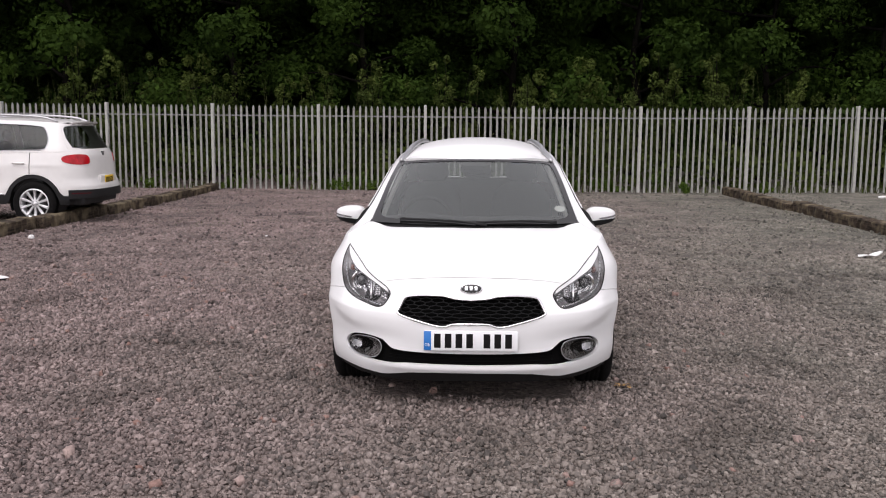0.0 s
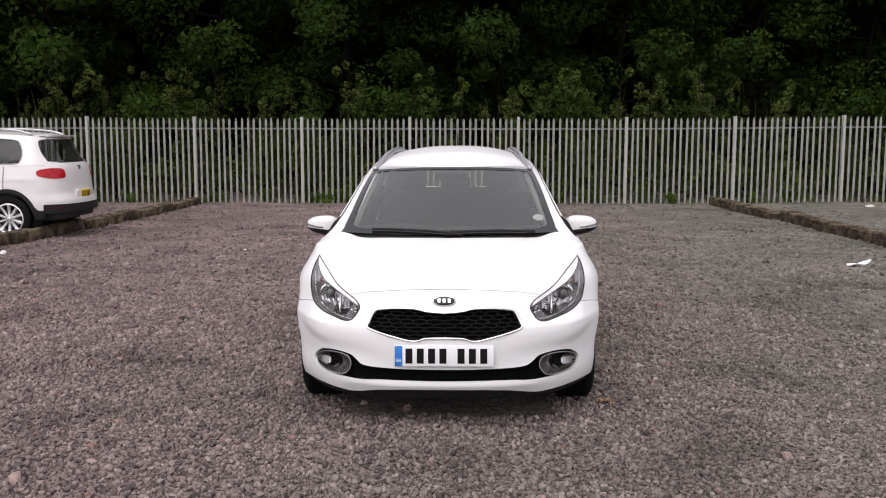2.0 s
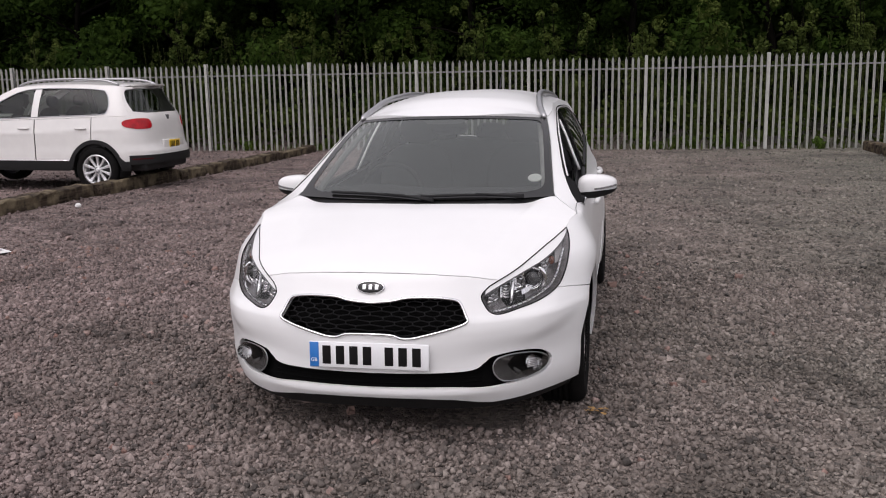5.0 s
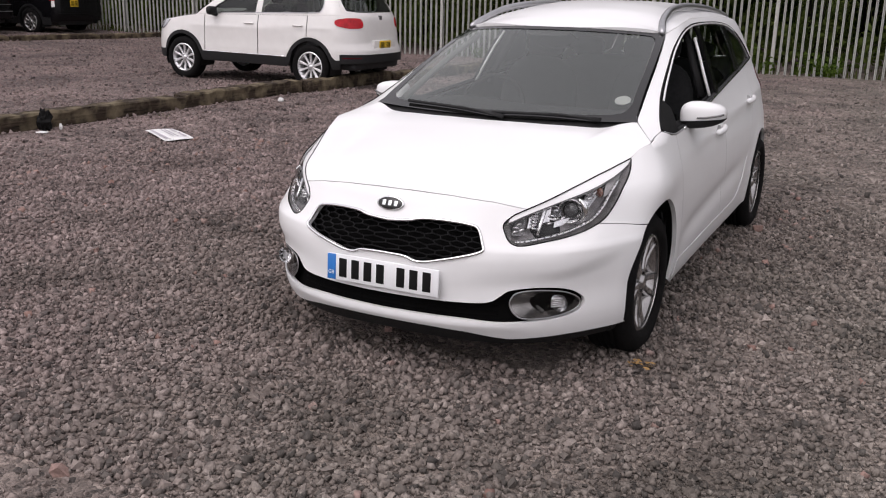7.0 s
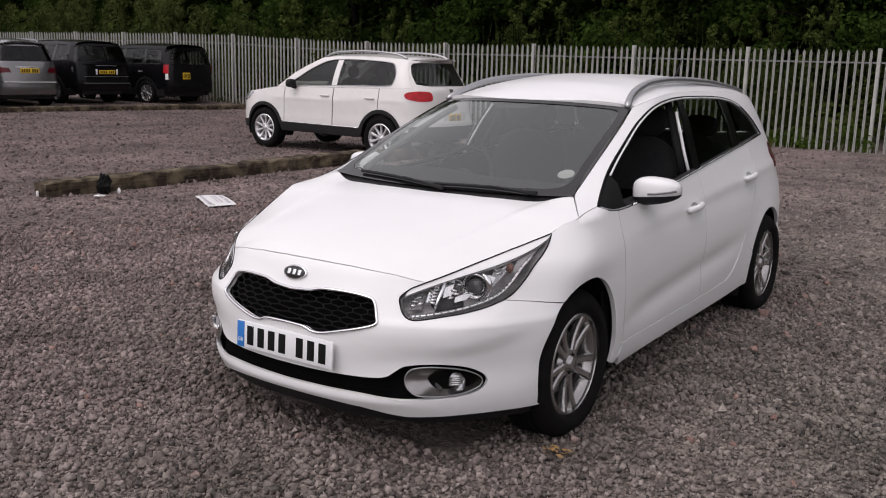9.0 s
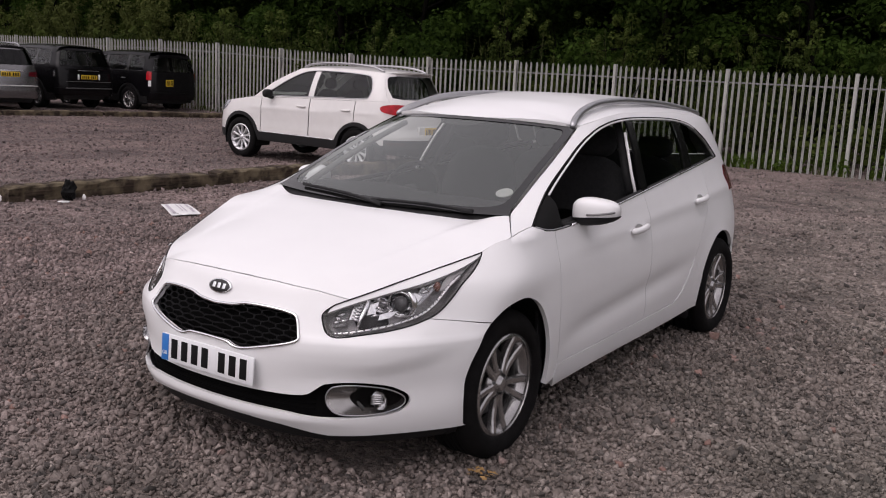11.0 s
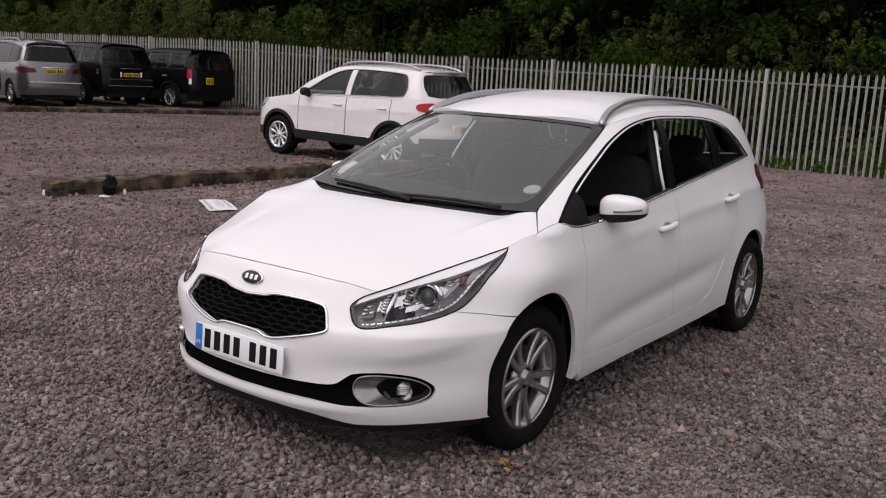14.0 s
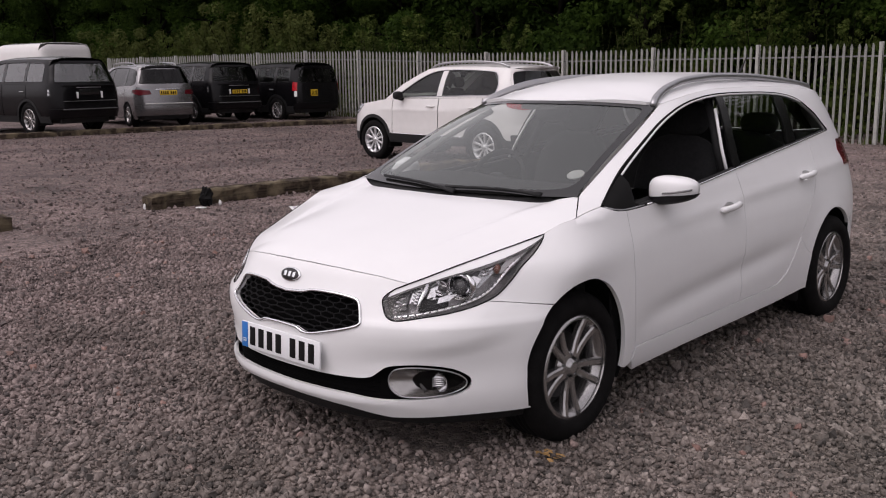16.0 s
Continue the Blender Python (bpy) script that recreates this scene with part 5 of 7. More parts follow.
    for nm, mat, x0, x1, z0, z1 in d.get("back_bits", ()):
        sxy = float(sh.at(3.0, (z0 + z1) / 2)[1])
        part(nm, block(x0, x1, sxy - .03, sxy + .012, z0, z1, .006), mat, car)
    px, pz, pw, ph = d["plate"]
    if pw:
        bars_plate(car, pose(px, float(sh.at(3.0, pz)[1]) + .016, pz, 0, 0, 180), PLATE_YELLOW, (pw, ph), band=False)
    # underside and cabin
    part("floor_pan", block(-.68, .68, .3, d["length"] - .25, zb - .02, zb + .22, .05), CABIN, car)
    part("engine_bay", block(-.62, .62, .3, d["cowl"], zb + .1, d["hood_front"] - .08, .05), CABIN, car)
    part("dashboard", block(-.70, .70, d["cowl"] + .05, d["cowl"] + .55, .7, ez[0] + .0, .06), CABIN, car)
    for sx in (-.36, .36):
        seat = part("front_seat", moved(blob(.25, .26, .12, 3, 14, 8), Matrix.Translation((sx, d["seat"], d["seat_z"]))), CLOTH, car)
        part("seat_back", moved(blob(.24, .09, .34, 3, 14, 8), Matrix.Translation((sx, d["seat"] + .30, d["seat_z"] + .32)) @ Matrix.Rotation(-.25, 4, 'X')), CLOTH, seat)
        part("headrest", moved(blob(.13, .05, .09, 2.6, 12, 8), Matrix.Translation((sx, d["seat"] + .42, d["seat_z"] + .74))), CLOTH, seat)
    bench = part("rear_seat", moved(blob(.6, .25, .12, 4, 18, 8), Matrix.Translation((0, d["seat"] + .9, d["seat_z"]))), CLOTH, car)
    part("seat_back", moved(blob(.6, .09, .32, 4, 18, 8), Matrix.Translation((0, d["seat"] + 1.25, d["seat_z"] + .3)) @ Matrix.Rotation(-.25, 4, 'X')), CLOTH, bench)
    return car


def suv_relief(y, z):
    """A shoulder crease under the windows, a hollow along the doors and flared arches."""
    along = np.clip((y - .9) / .4, 0, 1) * np.clip((4.0 - y) / .3, 0, 1)
    out = along * (.006 * np.exp(-((z - .90 - .02 * (y - 2)) / .035) ** 2) - .007 * np.exp(-((z - .68 - .03 * (y - 2)) / .12) ** 2))
    for cy in (.905, 3.474):
        out = out + .009 * np.exp(-(np.clip(np.hypot(y - cy, z - .355) - .44, 0, 1) / .07) ** 2)
    return out


# compact white off-roader
SUV = dict(relief=suv_relief, length=4.426, yf=.93, yr=3.6, axles=(.905, 3.474), radius=.345, rim=.222, track=.895, arch=.385, clad=.47, bottom=.33, spokes=10, sill_trim=True, round_lamps=True,
    half=[(.24, .86), (.4, .89), (.6, .902), (.8, .898), (.95, .886), (1.05, .868), (1.15, .845), (1.3, .79), (1.45, .72), (1.55, .66), (1.62, .60), (1.68, .5)],
    nose=[(.24, .08), (.45, .02), (.6, .02), (.8, .05), (.92, .12), (1.0, .28), (1.05, .5), (1.1, .7)], nose_n=[(.2, 2.7), (1.1, 2.5)],
    tail=[(.24, 4.26), (.42, 4.35), (.6, 4.34), (.72, 4.28), (.95, 4.25), (1.1, 4.22), (1.2, 4.16), (1.4, 4.04), (1.55, 3.96), (1.68, 3.88)], tail_n=2.9,
    belt=[(1.0, 1.06), (1.3, 1.07), (2.4, 1.10), (3.4, 1.13), (4.2, 1.16)], hood_edge=[(.1, .85), (.35, .925), (.7, .985), (1.0, 1.03), (1.25, 1.06)], hood_front=.90,
    hood_mid=[(.1, .87), (.3, .965), (.6, 1.035), (1.0, 1.09), (1.25, 1.115)], cowl=1.18, yw=.42, yq=4.0, doors=(1.38, 2.47, 3.42), handle_z=.965,
    window=[(1.50, 1.12), (1.85, 1.11), (2.4, 1.13), (3.0, 1.15), (3.55, 1.17), (3.66, 1.21), (3.68, 1.35), (3.60, 1.50), (3.45, 1.54), (3.0, 1.56), (2.5, 1.56), (2.2, 1.525), (1.95, 1.42), (1.7, 1.27)],
    pillars=[2.46], screen=[(1.20, 1.10), (1.55, 1.32), (1.85, 1.48), (2.05, 1.565)], roof_edge=[(2.05, 1.575), (2.4, 1.61), (3.0, 1.62), (3.6, 1.60), (3.95, 1.57)],
    roof_mid=[(1.9, 1.60), (2.3, 1.655), (3.0, 1.67), (3.6, 1.65), (4.0, 1.61)], back_edge=[(3.95, 1.22), (3.86, 1.40), (3.82, 1.53)], seat=2.05, seat_z=.62,
    back_window=[(2.46, 1.215), (2.38, 1.36), (2.36, 1.50), (2.42, 1.54), (2.7, 1.55), (3.3, 1.55), (3.58, 1.54), (3.64, 1.50), (3.62, 1.36), (3.54, 1.215), (3.3, 1.19), (2.7, 1.19)],
    mirror=(1.61, 1.085), bumper=.56, plate=(0, .68, .34, .16), rail=[(.60, 2.1, 1.60), (.60, 2.3, 1.665), (.595, 2.9, 1.70), (.585, 3.5, 1.675), (.575, 3.75, 1.61)],
    # the door mirror is body white; black material stands for the shade on it
    grille=(.62, .86), wheel_mat=BRIGHT_ALLOY, seal=SATIN_METAL, pillar=WHITE_DUSTY, mirror_mat=BLACK_PLASTIC, glass=DIM_GLASS, back_glass=PRIVACY_GLASS,
    lamps=[("tail_lamp", RED_LENS, [("y", 3.90, 1.045), ("y", 3.94, 1.085), ("s", 2.42, 1.106), ("s", 2.55, 1.108), ("s", 2.68, 1.095), ("s", 2.72, 1.03), ("s", 2.70, .965), ("s", 2.55, .950), ("s", 2.42, .958), ("y", 3.94, .99)]),
           ("headlamp", LAMP_GREY, [("s", .45, .80), ("s", .45, .92), ("y", .55, .965), ("y", .62, .95), ("y", .5, .84), ("y", .4, .79)]),
           ("bumper_reflector", DARK_RED, [("y", 4.04, .50), ("y", 4.04, .515), ("s", 2.62, .515), ("s", 2.62, .50)])],
    back_bits=[("badge", GREY_PLASTIC, -.035, .035, 1.075, 1.145), ("plate_recess", WHITE_DUSTY, -.32, .32, .60, .77), ("gate_spoiler", WHITE_DUSTY, -.5, .5, 1.58, 1.605)])
build_car("compact_suv", "white compact off-roader with black lower trim, parked behind the sleepers", pose(-10.41, 9.99, -.010, -.52, 0, -89.3), WHITE_DUSTY, SUV)

# tall black off-roader
BOX = dict(length=4.95, yf=.95, yr=4.2, axles=(.88, 3.76), radius=.37, rim=.24, track=.93, arch=.42, clad=.45, bottom=.30, spokes=10, step=.12,
    half=[(.3, .90), (.6, .955), (.9, .96), (1.1, .945), (1.2, .925), (1.4, .86), (1.6, .79), (1.75, .72), (1.84, .62)],
    nose=[(.3, .08), (.6, .0), (.9, .03), (1.1, .1), (1.2, .2)], nose_n=[(.3, 3.5), (1.2, 3.5)],
    tail=[(.3, 4.88), (.6, 4.95), (.9, 4.93), (1.15, 4.90), (1.4, 4.80), (1.7, 4.68), (1.84, 4.6)], tail_n=5.0,
    belt=[(1.2, 1.18), (4.8, 1.20)], hood_edge=[(.1, 1.05), (.5, 1.12), (1.4, 1.17)], hood_front=1.05, hood_mid=[(.1, 1.07), (.5, 1.15), (1.4, 1.19)], cowl=1.35, yw=.5, yq=4.62,
    doors=(1.5, 2.7, 3.75), handle_z=1.02, window=[(1.75, 1.24), (2.6, 1.24), (3.6, 1.245), (4.42, 1.25), (4.40, 1.6), (4.3, 1.68), (3.4, 1.70), (2.6, 1.69), (2.2, 1.62)], round=False,
    pillars=[2.72, 3.66], screen=[(1.42, 1.2), (2.1, 1.70)], roof_edge=[(2.1, 1.72), (2.6, 1.76), (3.6, 1.77), (4.55, 1.74)], roof_mid=[(2.0, 1.76), (2.6, 1.83), (3.6, 1.84), (4.6, 1.80)],
    back_edge=[(4.58, 1.35), (4.52, 1.6)], back_window=[(2.45, 1.24), (2.47, 1.66), (3.53, 1.66), (3.55, 1.24)], seat=2.3, seat_z=.8, mirror=(1.8, 1.22), bumper=.62, bumper_mat=BLACK_PAINT,
    plate=(0, .93, .52, .111), grille=(.75, 1.0), clad_mat=BLACK_PLASTIC, handle=SATIN_METAL,
    lamps=[("tail_lamp", GLOSS_BLACK, [("y", 4.70, .90), ("y", 4.70, 1.10), ("s", 2.30, 1.10), ("s", 2.30, .90)]), ("lamp_lens", LAMP_GREY, [("s", 2.19, .93), ("s", 2.19, .99), ("s", 2.25, .99), ("s", 2.25, .93)]), ("lamp_circle", LAMP_GREY, [("s", 2.19, 1.01), ("s", 2.19, 1.07), ("s", 2.25, 1.07), ("s", 2.25, 1.01)])],
    back_bits=[("plate_light", WHITE_LENS, -.36, -.31, .86, 1.01), ("plate_light", WHITE_LENS, .31, .36, .86, 1.01), ("gate_lip", BLACK_PAINT, -.7, .7, 1.14, 1.17), ("gate_split", GREY_PLASTIC, -.72, .72, .795, .807), ("bumper_step", GREY_PLASTIC, -.74, .74, .60, .625), ("gate_trim", SATIN_METAL, -.34, .34, 1.105, 1.118)])
FAR = dict(BOX, plate=(0, 1.0, 0, 0), back_bits=BOX["back_bits"] + [("plate_holder", GLOSS_BLACK, -.27, .27, .94, 1.07)], glass=PALE_GLASS, back_glass=PALE_GLASS)
build_car("tall_offroader", "tall black off-roader with chrome door handles, parked beyond the sleepers", pose(-24.95, 8.15, .02, 0, 0, -81) @ Matrix.Diagonal((1.04, 1.03, 1.07, 1)), BLACK_PAINT, FAR)
build_car("tall_offroader", "tall black off-roader with a yellow plate, parked beyond the sleepers", pose(-26.3, 14.47, .045, 0, 0, -91), BLACK_PAINT, BOX)
SQUARE = dict(BOX, length=4.83, tail=[(.3, 4.76), (.6, 4.83), (.9, 4.82), (1.2, 4.80), (1.5, 4.76), (1.84, 4.70)], tail_n=6.0, yr=4.1, yq=4.52, axles=(.85, 3.735), arch=.43,
    belt=[(1.2, 1.17), (3.5, 1.19), (4.8, 1.19)], plate=(.30, .91, .30, .20), back_edge=[(4.50, 1.35), (4.47, 1.6)], roof_edge=[(2.1, 1.72), (2.6, 1.78), (3.6, 1.80), (4.5, 1.78)],
    roof_mid=[(2.0, 1.77), (2.6, 1.85), (3.6, 1.88), (4.55, 1.85)], doors=(1.5, 2.65, 3.7), clad=.50,
    half=[(.3, .90), (.6, .94), (.9, .945), (1.1, .935), (1.2, .92), (1.4, .87), (1.6, .82), (1.75, .77), (1.85, .70)],
    window=[(1.75, 1.24), (2.6, 1.24), (3.6, 1.245), (4.36, 1.25), (4.36, 1.62), (4.3, 1.70), (3.4, 1.72), (2.6, 1.70), (2.2, 1.62)],
    lamps=[("tail_lamp", RED_LENS, [("y", 4.52, .98), ("y", 4.52, 1.24), ("s", 2.38, 1.24), ("s", 2.38, .98)]), ("reverse_lamp", WHITE_LENS, [("y", 4.60, .80), ("y", 4.60, .97), ("s", 2.36, .97), ("s", 2.36, .80)])], back_bits=[])
build_car("square_offroader", "black square-backed off-roader with tall red tail lamps beside the fence", pose(-25.5, 16.65, -.02, 0, 0, -86), BLACK_PAINT, SQUARE)

# silver people carrier
VAN = dict(length=4.75, yf=1.0, yr=4.0, axles=(.92, 3.82), radius=.33, rim=.21, track=.88, arch=.36, clad=.24, bottom=.22, spokes=7, step=.1,
    half=[(.2, .84), (.5, .885), (.8, .89), (1.0, .87), (1.1, .85), (1.3, .79), (1.5, .71), (1.62, .63), (1.72, .52)],
    nose=[(.2, .08), (.5, .0), (.8, .1), (.95, .3), (1.0, .5)], nose_n=[(.2, 2.6), (1.1, 2.4)],
    tail=[(.2, 4.68), (.5, 4.75), (.8, 4.72), (1.1, 4.66), (1.4, 4.5), (1.7, 4.34)], tail_n=3.6,
    belt=[(1.0, .98), (2.5, 1.03), (4.6, 1.10)], hood_edge=[(.1, .84), (.5, .91), (1.15, .97)], hood_front=.86, hood_mid=[(.1, .86), (.5, .96), (1.15, 1.04)], cowl=1.05, yw=.5, yq=4.38,
    doors=(1.4, 2.55, 3.65), handle_z=.90, window=[(1.45, 1.05), (2.4, 1.08), (3.4, 1.11), (4.25, 1.15), (4.28, 1.35), (4.18, 1.52), (3.4, 1.60), (2.6, 1.60), (2.2, 1.54), (1.8, 1.32)],
    pillars=[2.5, 3.6], screen=[(1.1, 1.02), (2.05, 1.60)], roof_edge=[(2.05, 1.61), (2.6, 1.66), (3.6, 1.66), (4.3, 1.60)], roof_mid=[(1.9, 1.64), (2.6, 1.74), (3.6, 1.74), (4.35, 1.66)],
    back_edge=[(4.36, 1.3), (4.30, 1.52)], back_window=[(2.38, 1.17), (2.45, 1.55), (3.55, 1.55), (3.62, 1.17)], seat=2.1, seat_z=.6, mirror=(1.6, 1.04), bumper=.60, bumper_mat=SILVER_PAINT,
    plate=(0, .93, .50, .12), grille=(.5, .62), clad_mat=SILVER_PAINT,
    lamps=[("tail_lamp", DARK_RED, [("y", 4.22, .93), ("y", 4.26, 1.01), ("s", 2.40, 1.015), ("s", 2.74, .99), ("s", 2.78, .89), ("s", 2.40, .865)])], glass=DARK_PANE, back_glass=DARK_PANE,
    # the white bumper_step paints in the light on the silver bumper's top
    back_bits=[("plate_trim", CHROME, -.36, .36, 1.0, 1.03), ("gate_spoiler", BLACK_PAINT, -.5, .5, 1.58, 1.63), ("bumper_step", WHITE_DUSTY, -.7, .7, .63, .655)],
    rail=[(.62, 2.2, 1.67), (.62, 2.5, 1.73), (.61, 3.6, 1.73), (.60, 3.9, 1.67)])
build_car("people_carrier", "silver people carrier with red tail lamps and a yellow plate", pose(-25.8, 12.5, .035, 0, 0, -98) @ Matrix.Diagonal((1, 1, 1.04, 1)), SILVER_PAINT, VAN)

# white high-roofed van, of which the top shows
TALL = dict(BOX, length=5.3, yr=4.6, yq=5.0, axles=(.95, 4.3), step=.2, category="van",
    half=[(.3, .92), (.6, .98), (1.0, .99), (1.4, .98), (1.9, .96), (2.3, .93), (2.48, .87), (2.57, .76)],
    tail=[(.3, 5.25), (.6, 5.3), (1.2, 5.29), (1.8, 5.27), (2.3, 5.24), (2.5, 5.18), (2.57, 5.12)], tail_n=7.0,
    belt=[(1.2, 1.25), (5.2, 1.27)], roof_edge=[(2.3, 2.40), (2.8, 2.50), (5.06, 2.50)], roof_mid=[(2.2, 2.44), (2.8, 2.57), (5.1, 2.56)], screen=[(1.42, 1.25), (2.3, 2.39)],
    window=[(1.75, 1.36), (2.45, 1.36), (2.45, 1.95), (2.2, 1.90)], pillars=[], back_edge=[(5.05, 1.7), (5.05, 2.3)], back_window=[(2.5, 1.36), (2.52, 1.85), (3.48, 1.85), (3.5, 1.36)],
    plate=(0, .9, .52, .111), doors=(1.5, 2.6, 4.0), clad_mat=BLACK_PLASTIC, back_bits=[], lamps=[("tail_lamp", RED_LENS, [("y", 5.1, 1.0), ("y", 5.1, 1.3), ("s", 2.2, 1.3), ("s", 2.2, 1.0)])])
build_car("panel_van", "white high-roofed panel van behind the black off-roader", pose(-32.9, 11.5, .02, 0, 0, -84), WHITE_DUSTY, TALL)

# ---- ground, fence, sleepers and litter ----
def smooth01(t):
    t = np.clip(t, 0, 1)
    return t * t * (3 - 2 * t)


def lie(x, y):
    """The height of the ground: it dips a little to the fence and rises to the far row of cars."""
    left = smooth01((-x - 14) / 9)
    dip = -.12 * smooth01((y - 6) / 12) * (1 - left) * (1 - .5 * smooth01((x - 3) / 8))
    rise = left * (.05 * smooth01((y - 2) / 13) + .06 * smooth01((y - 17) / 1.5))
    ripple = .006 * np.sin(x * 1.7 + .6 * y) * np.sin(y * 1.3 - .4 * x)
    return dip + rise + ripple * smooth01((np.hypot(x, y - 1) - 3) / 3)


def drift(t, source):
    """Broad drift of the yard's colour: rusty brown towards one side, greyer and mossier towards the other, broken up by noise."""
    N = lambda n: t.nodes.new("ShaderNode" + n)
    L = t.links.new
    co, n, sep, ad, mr, ramp, mul = N("TexCoord"), N("TexNoise"), N("SeparateXYZ"), N("Math"), N("MapRange"), N("ValToRGB"), N("Mix")
    n.inputs["Scale"].default_value, n.inputs["Detail"].default_value = .5, 5
    ad.operation = 'MULTIPLY_ADD'
    ad.inputs[1].default_value = 7.0
    L(co.outputs["Object"], n.inputs["Vector"])
    L(co.outputs["Object"], sep.inputs[0])
    L(n.outputs[0], ad.inputs[0])
    L(sep.outputs[0], ad.inputs[2])
    mr.inputs["From Min"].default_value, mr.inputs["From Max"].default_value = -8.0, 9.0
    L(ad.outputs[0], mr.inputs["Value"])
    ramp.color_ramp.elements[0].color, ramp.color_ramp.elements[1].color = (.83, .735, .73, 1), (.87, 1.005, .885, 1)
    ramp.color_ramp.elements.new(.50).color = (1.12, 1.045, 1.035, 1)
    L(mr.outputs[0], ramp.inputs[0])
    mul.data_type, mul.blend_type = 'RGBA', 'MULTIPLY'
    mul.inputs[0].default_value = 1
    L(source, mul.inputs[6])
    L(ramp.outputs[0], mul.inputs[7])
    clump, cr, mul2 = N("TexNoise"), N("ValToRGB"), N("Mix")
    clump.inputs["Scale"].default_value, clump.inputs["Detail"].default_value, clump.inputs["Roughness"].default_value = 4.5, 9, .78
    L(co.outputs["Object"], clump.inputs["Vector"])
    cr.color_ramp.elements[0].position, cr.color_ramp.elements[1].position = .32, .68
    cr.color_ramp.elements[0].color, cr.color_ramp.elements[1].color = (.60, .59, .57, 1), (1.40, 1.38, 1.35, 1)
    L(clump.outputs[0], cr.inputs[0])
    mul2.data_type, mul2.blend_type = 'RGBA', 'MULTIPLY'
    mul2.inputs[0].default_value = 1
    L(mul.outputs[2], mul2.inputs[6])
    L(cr.outputs[0], mul2.inputs[7])
    damp, dr, mul3 = N("TexNoise"), N("ValToRGB"), N("Mix")
    damp.inputs["Scale"].default_value, damp.inputs["Detail"].default_value, damp.inputs["Roughness"].default_value = 1.1, 8, .68
    L(co.outputs["Object"], damp.inputs["Vector"])
    dr.color_ramp.elements[0].position, dr.color_ramp.elements[1].position = .50, .66
    dr.color_ramp.elements[0].color, dr.color_ramp.elements[1].color = (1.12, 1.11, 1.11, 1), (.60, .585, .57, 1)
    L(damp.outputs[0], dr.inputs[0])
    mul3.data_type, mul3.blend_type = 'RGBA', 'MULTIPLY'
    mul3.inputs[0].default_value = 1
    L(mul2.outputs[2], mul3.inputs[6])
    L(dr.outputs[0], mul3.inputs[7])
    return mul3.outputs[2]


def stony(name, colours, scale, relief):
    """Crushed stone: cells of several greys with dark joints, patches of finer dirt between."""
    m = bpy.data.materials.new(name)
    m.use_nodes = True
    t = m.node_tree
    b = t.nodes["Principled BSDF"]
    b.inputs["Roughness"].default_value = .9
    N = lambda n: t.nodes.new("ShaderNode" + n)
    L = t.links.new
    co = N("TexCoord")
    warp = N("TexNoise")
    warp.inputs["Scale"].default_value = scale * .7
    mixv = N("VectorMath")
    mixv.operation = 'MULTIPLY_ADD'
    mixv.inputs[1].default_value = (.018, .018, .0)
    L(co.outputs["Object"], warp.inputs["Vector"])
    L(warp.outputs["Color"], mixv.inputs[0])
    L(co.outputs["Object"], mixv.inputs[2])
    cell, edge, fine = N("TexVoronoi"), N("TexVoronoi"), N("TexVoronoi")
    cell.inputs["Scale"].default_value = edge.inputs["Scale"].default_value = scale
    fine.inputs["Scale"].default_value = scale * 2.3
    edge.feature = 'DISTANCE_TO_EDGE'
    for n in (cell, edge, fine):
        L(mixv.outputs[0], n.inputs["Vector"])
    ramp = N("ValToRGB")
    ramp.color_ramp.interpolation = 'LINEAR'
    sep = N("SeparateColor")
    L(cell.outputs["Color"], sep.inputs[0])
    L(sep.outputs[0], ramp.inputs[0])
    while len(ramp.color_ramp.elements) < len(colours):
        ramp.color_ramp.elements.new(.5)
    for k, c in enumerate(colours):
        ramp.color_ramp.elements[k].position = k / (len(colours) - 1)
        ramp.color_ramp.elements[k].color = (*c, 1)
    patch = N("TexNoise")
    patch.inputs["Scale"].default_value, patch.inputs["Detail"].default_value = .7, 9
    L(co.outputs["Object"], patch.inputs["Vector"])
    pr = N("ValToRGB")
    pr.color_ramp.elements[0].position, pr.color_ramp.elements[1].position = .35, .68
    pr.color_ramp.elements[0].color, pr.color_ramp.elements[1].color = (.66, .645, .62, 1), (1.24, 1.19, 1.15, 1)
    L(patch.outputs[0], pr.inputs[0])
    mul = N("Mix")
    mul.data_type, mul.blend_type = 'RGBA', 'MULTIPLY'
    mul.inputs[0].default_value = 1
    L(ramp.outputs[0], mul.inputs[6])
    L(pr.outputs[0], mul.inputs[7])
    L(drift(t, mul.outputs[2]), b.inputs["Base Color"])
    h = N("Math")
    h.operation = 'MINIMUM'
    h.inputs[1].default_value = .35
    L(edge.outputs["Distance"], h.inputs[0])
    h2 = N("Math")
    h2.operation = 'MULTIPLY_ADD'
    h2.inputs[1].default_value = -.35
    L(fine.outputs["Distance"], h2.inputs[0])
    L(h.outputs[0], h2.inputs[2])
    bp = N("Bump")
    bp.inputs["Strength"].default_value, bp.inputs["Distance"].default_value = 1.0, relief
    L(h2.outputs[0], bp.inputs["Height"])
    L(bp.outputs[0], b.inputs["Normal"])
    return m


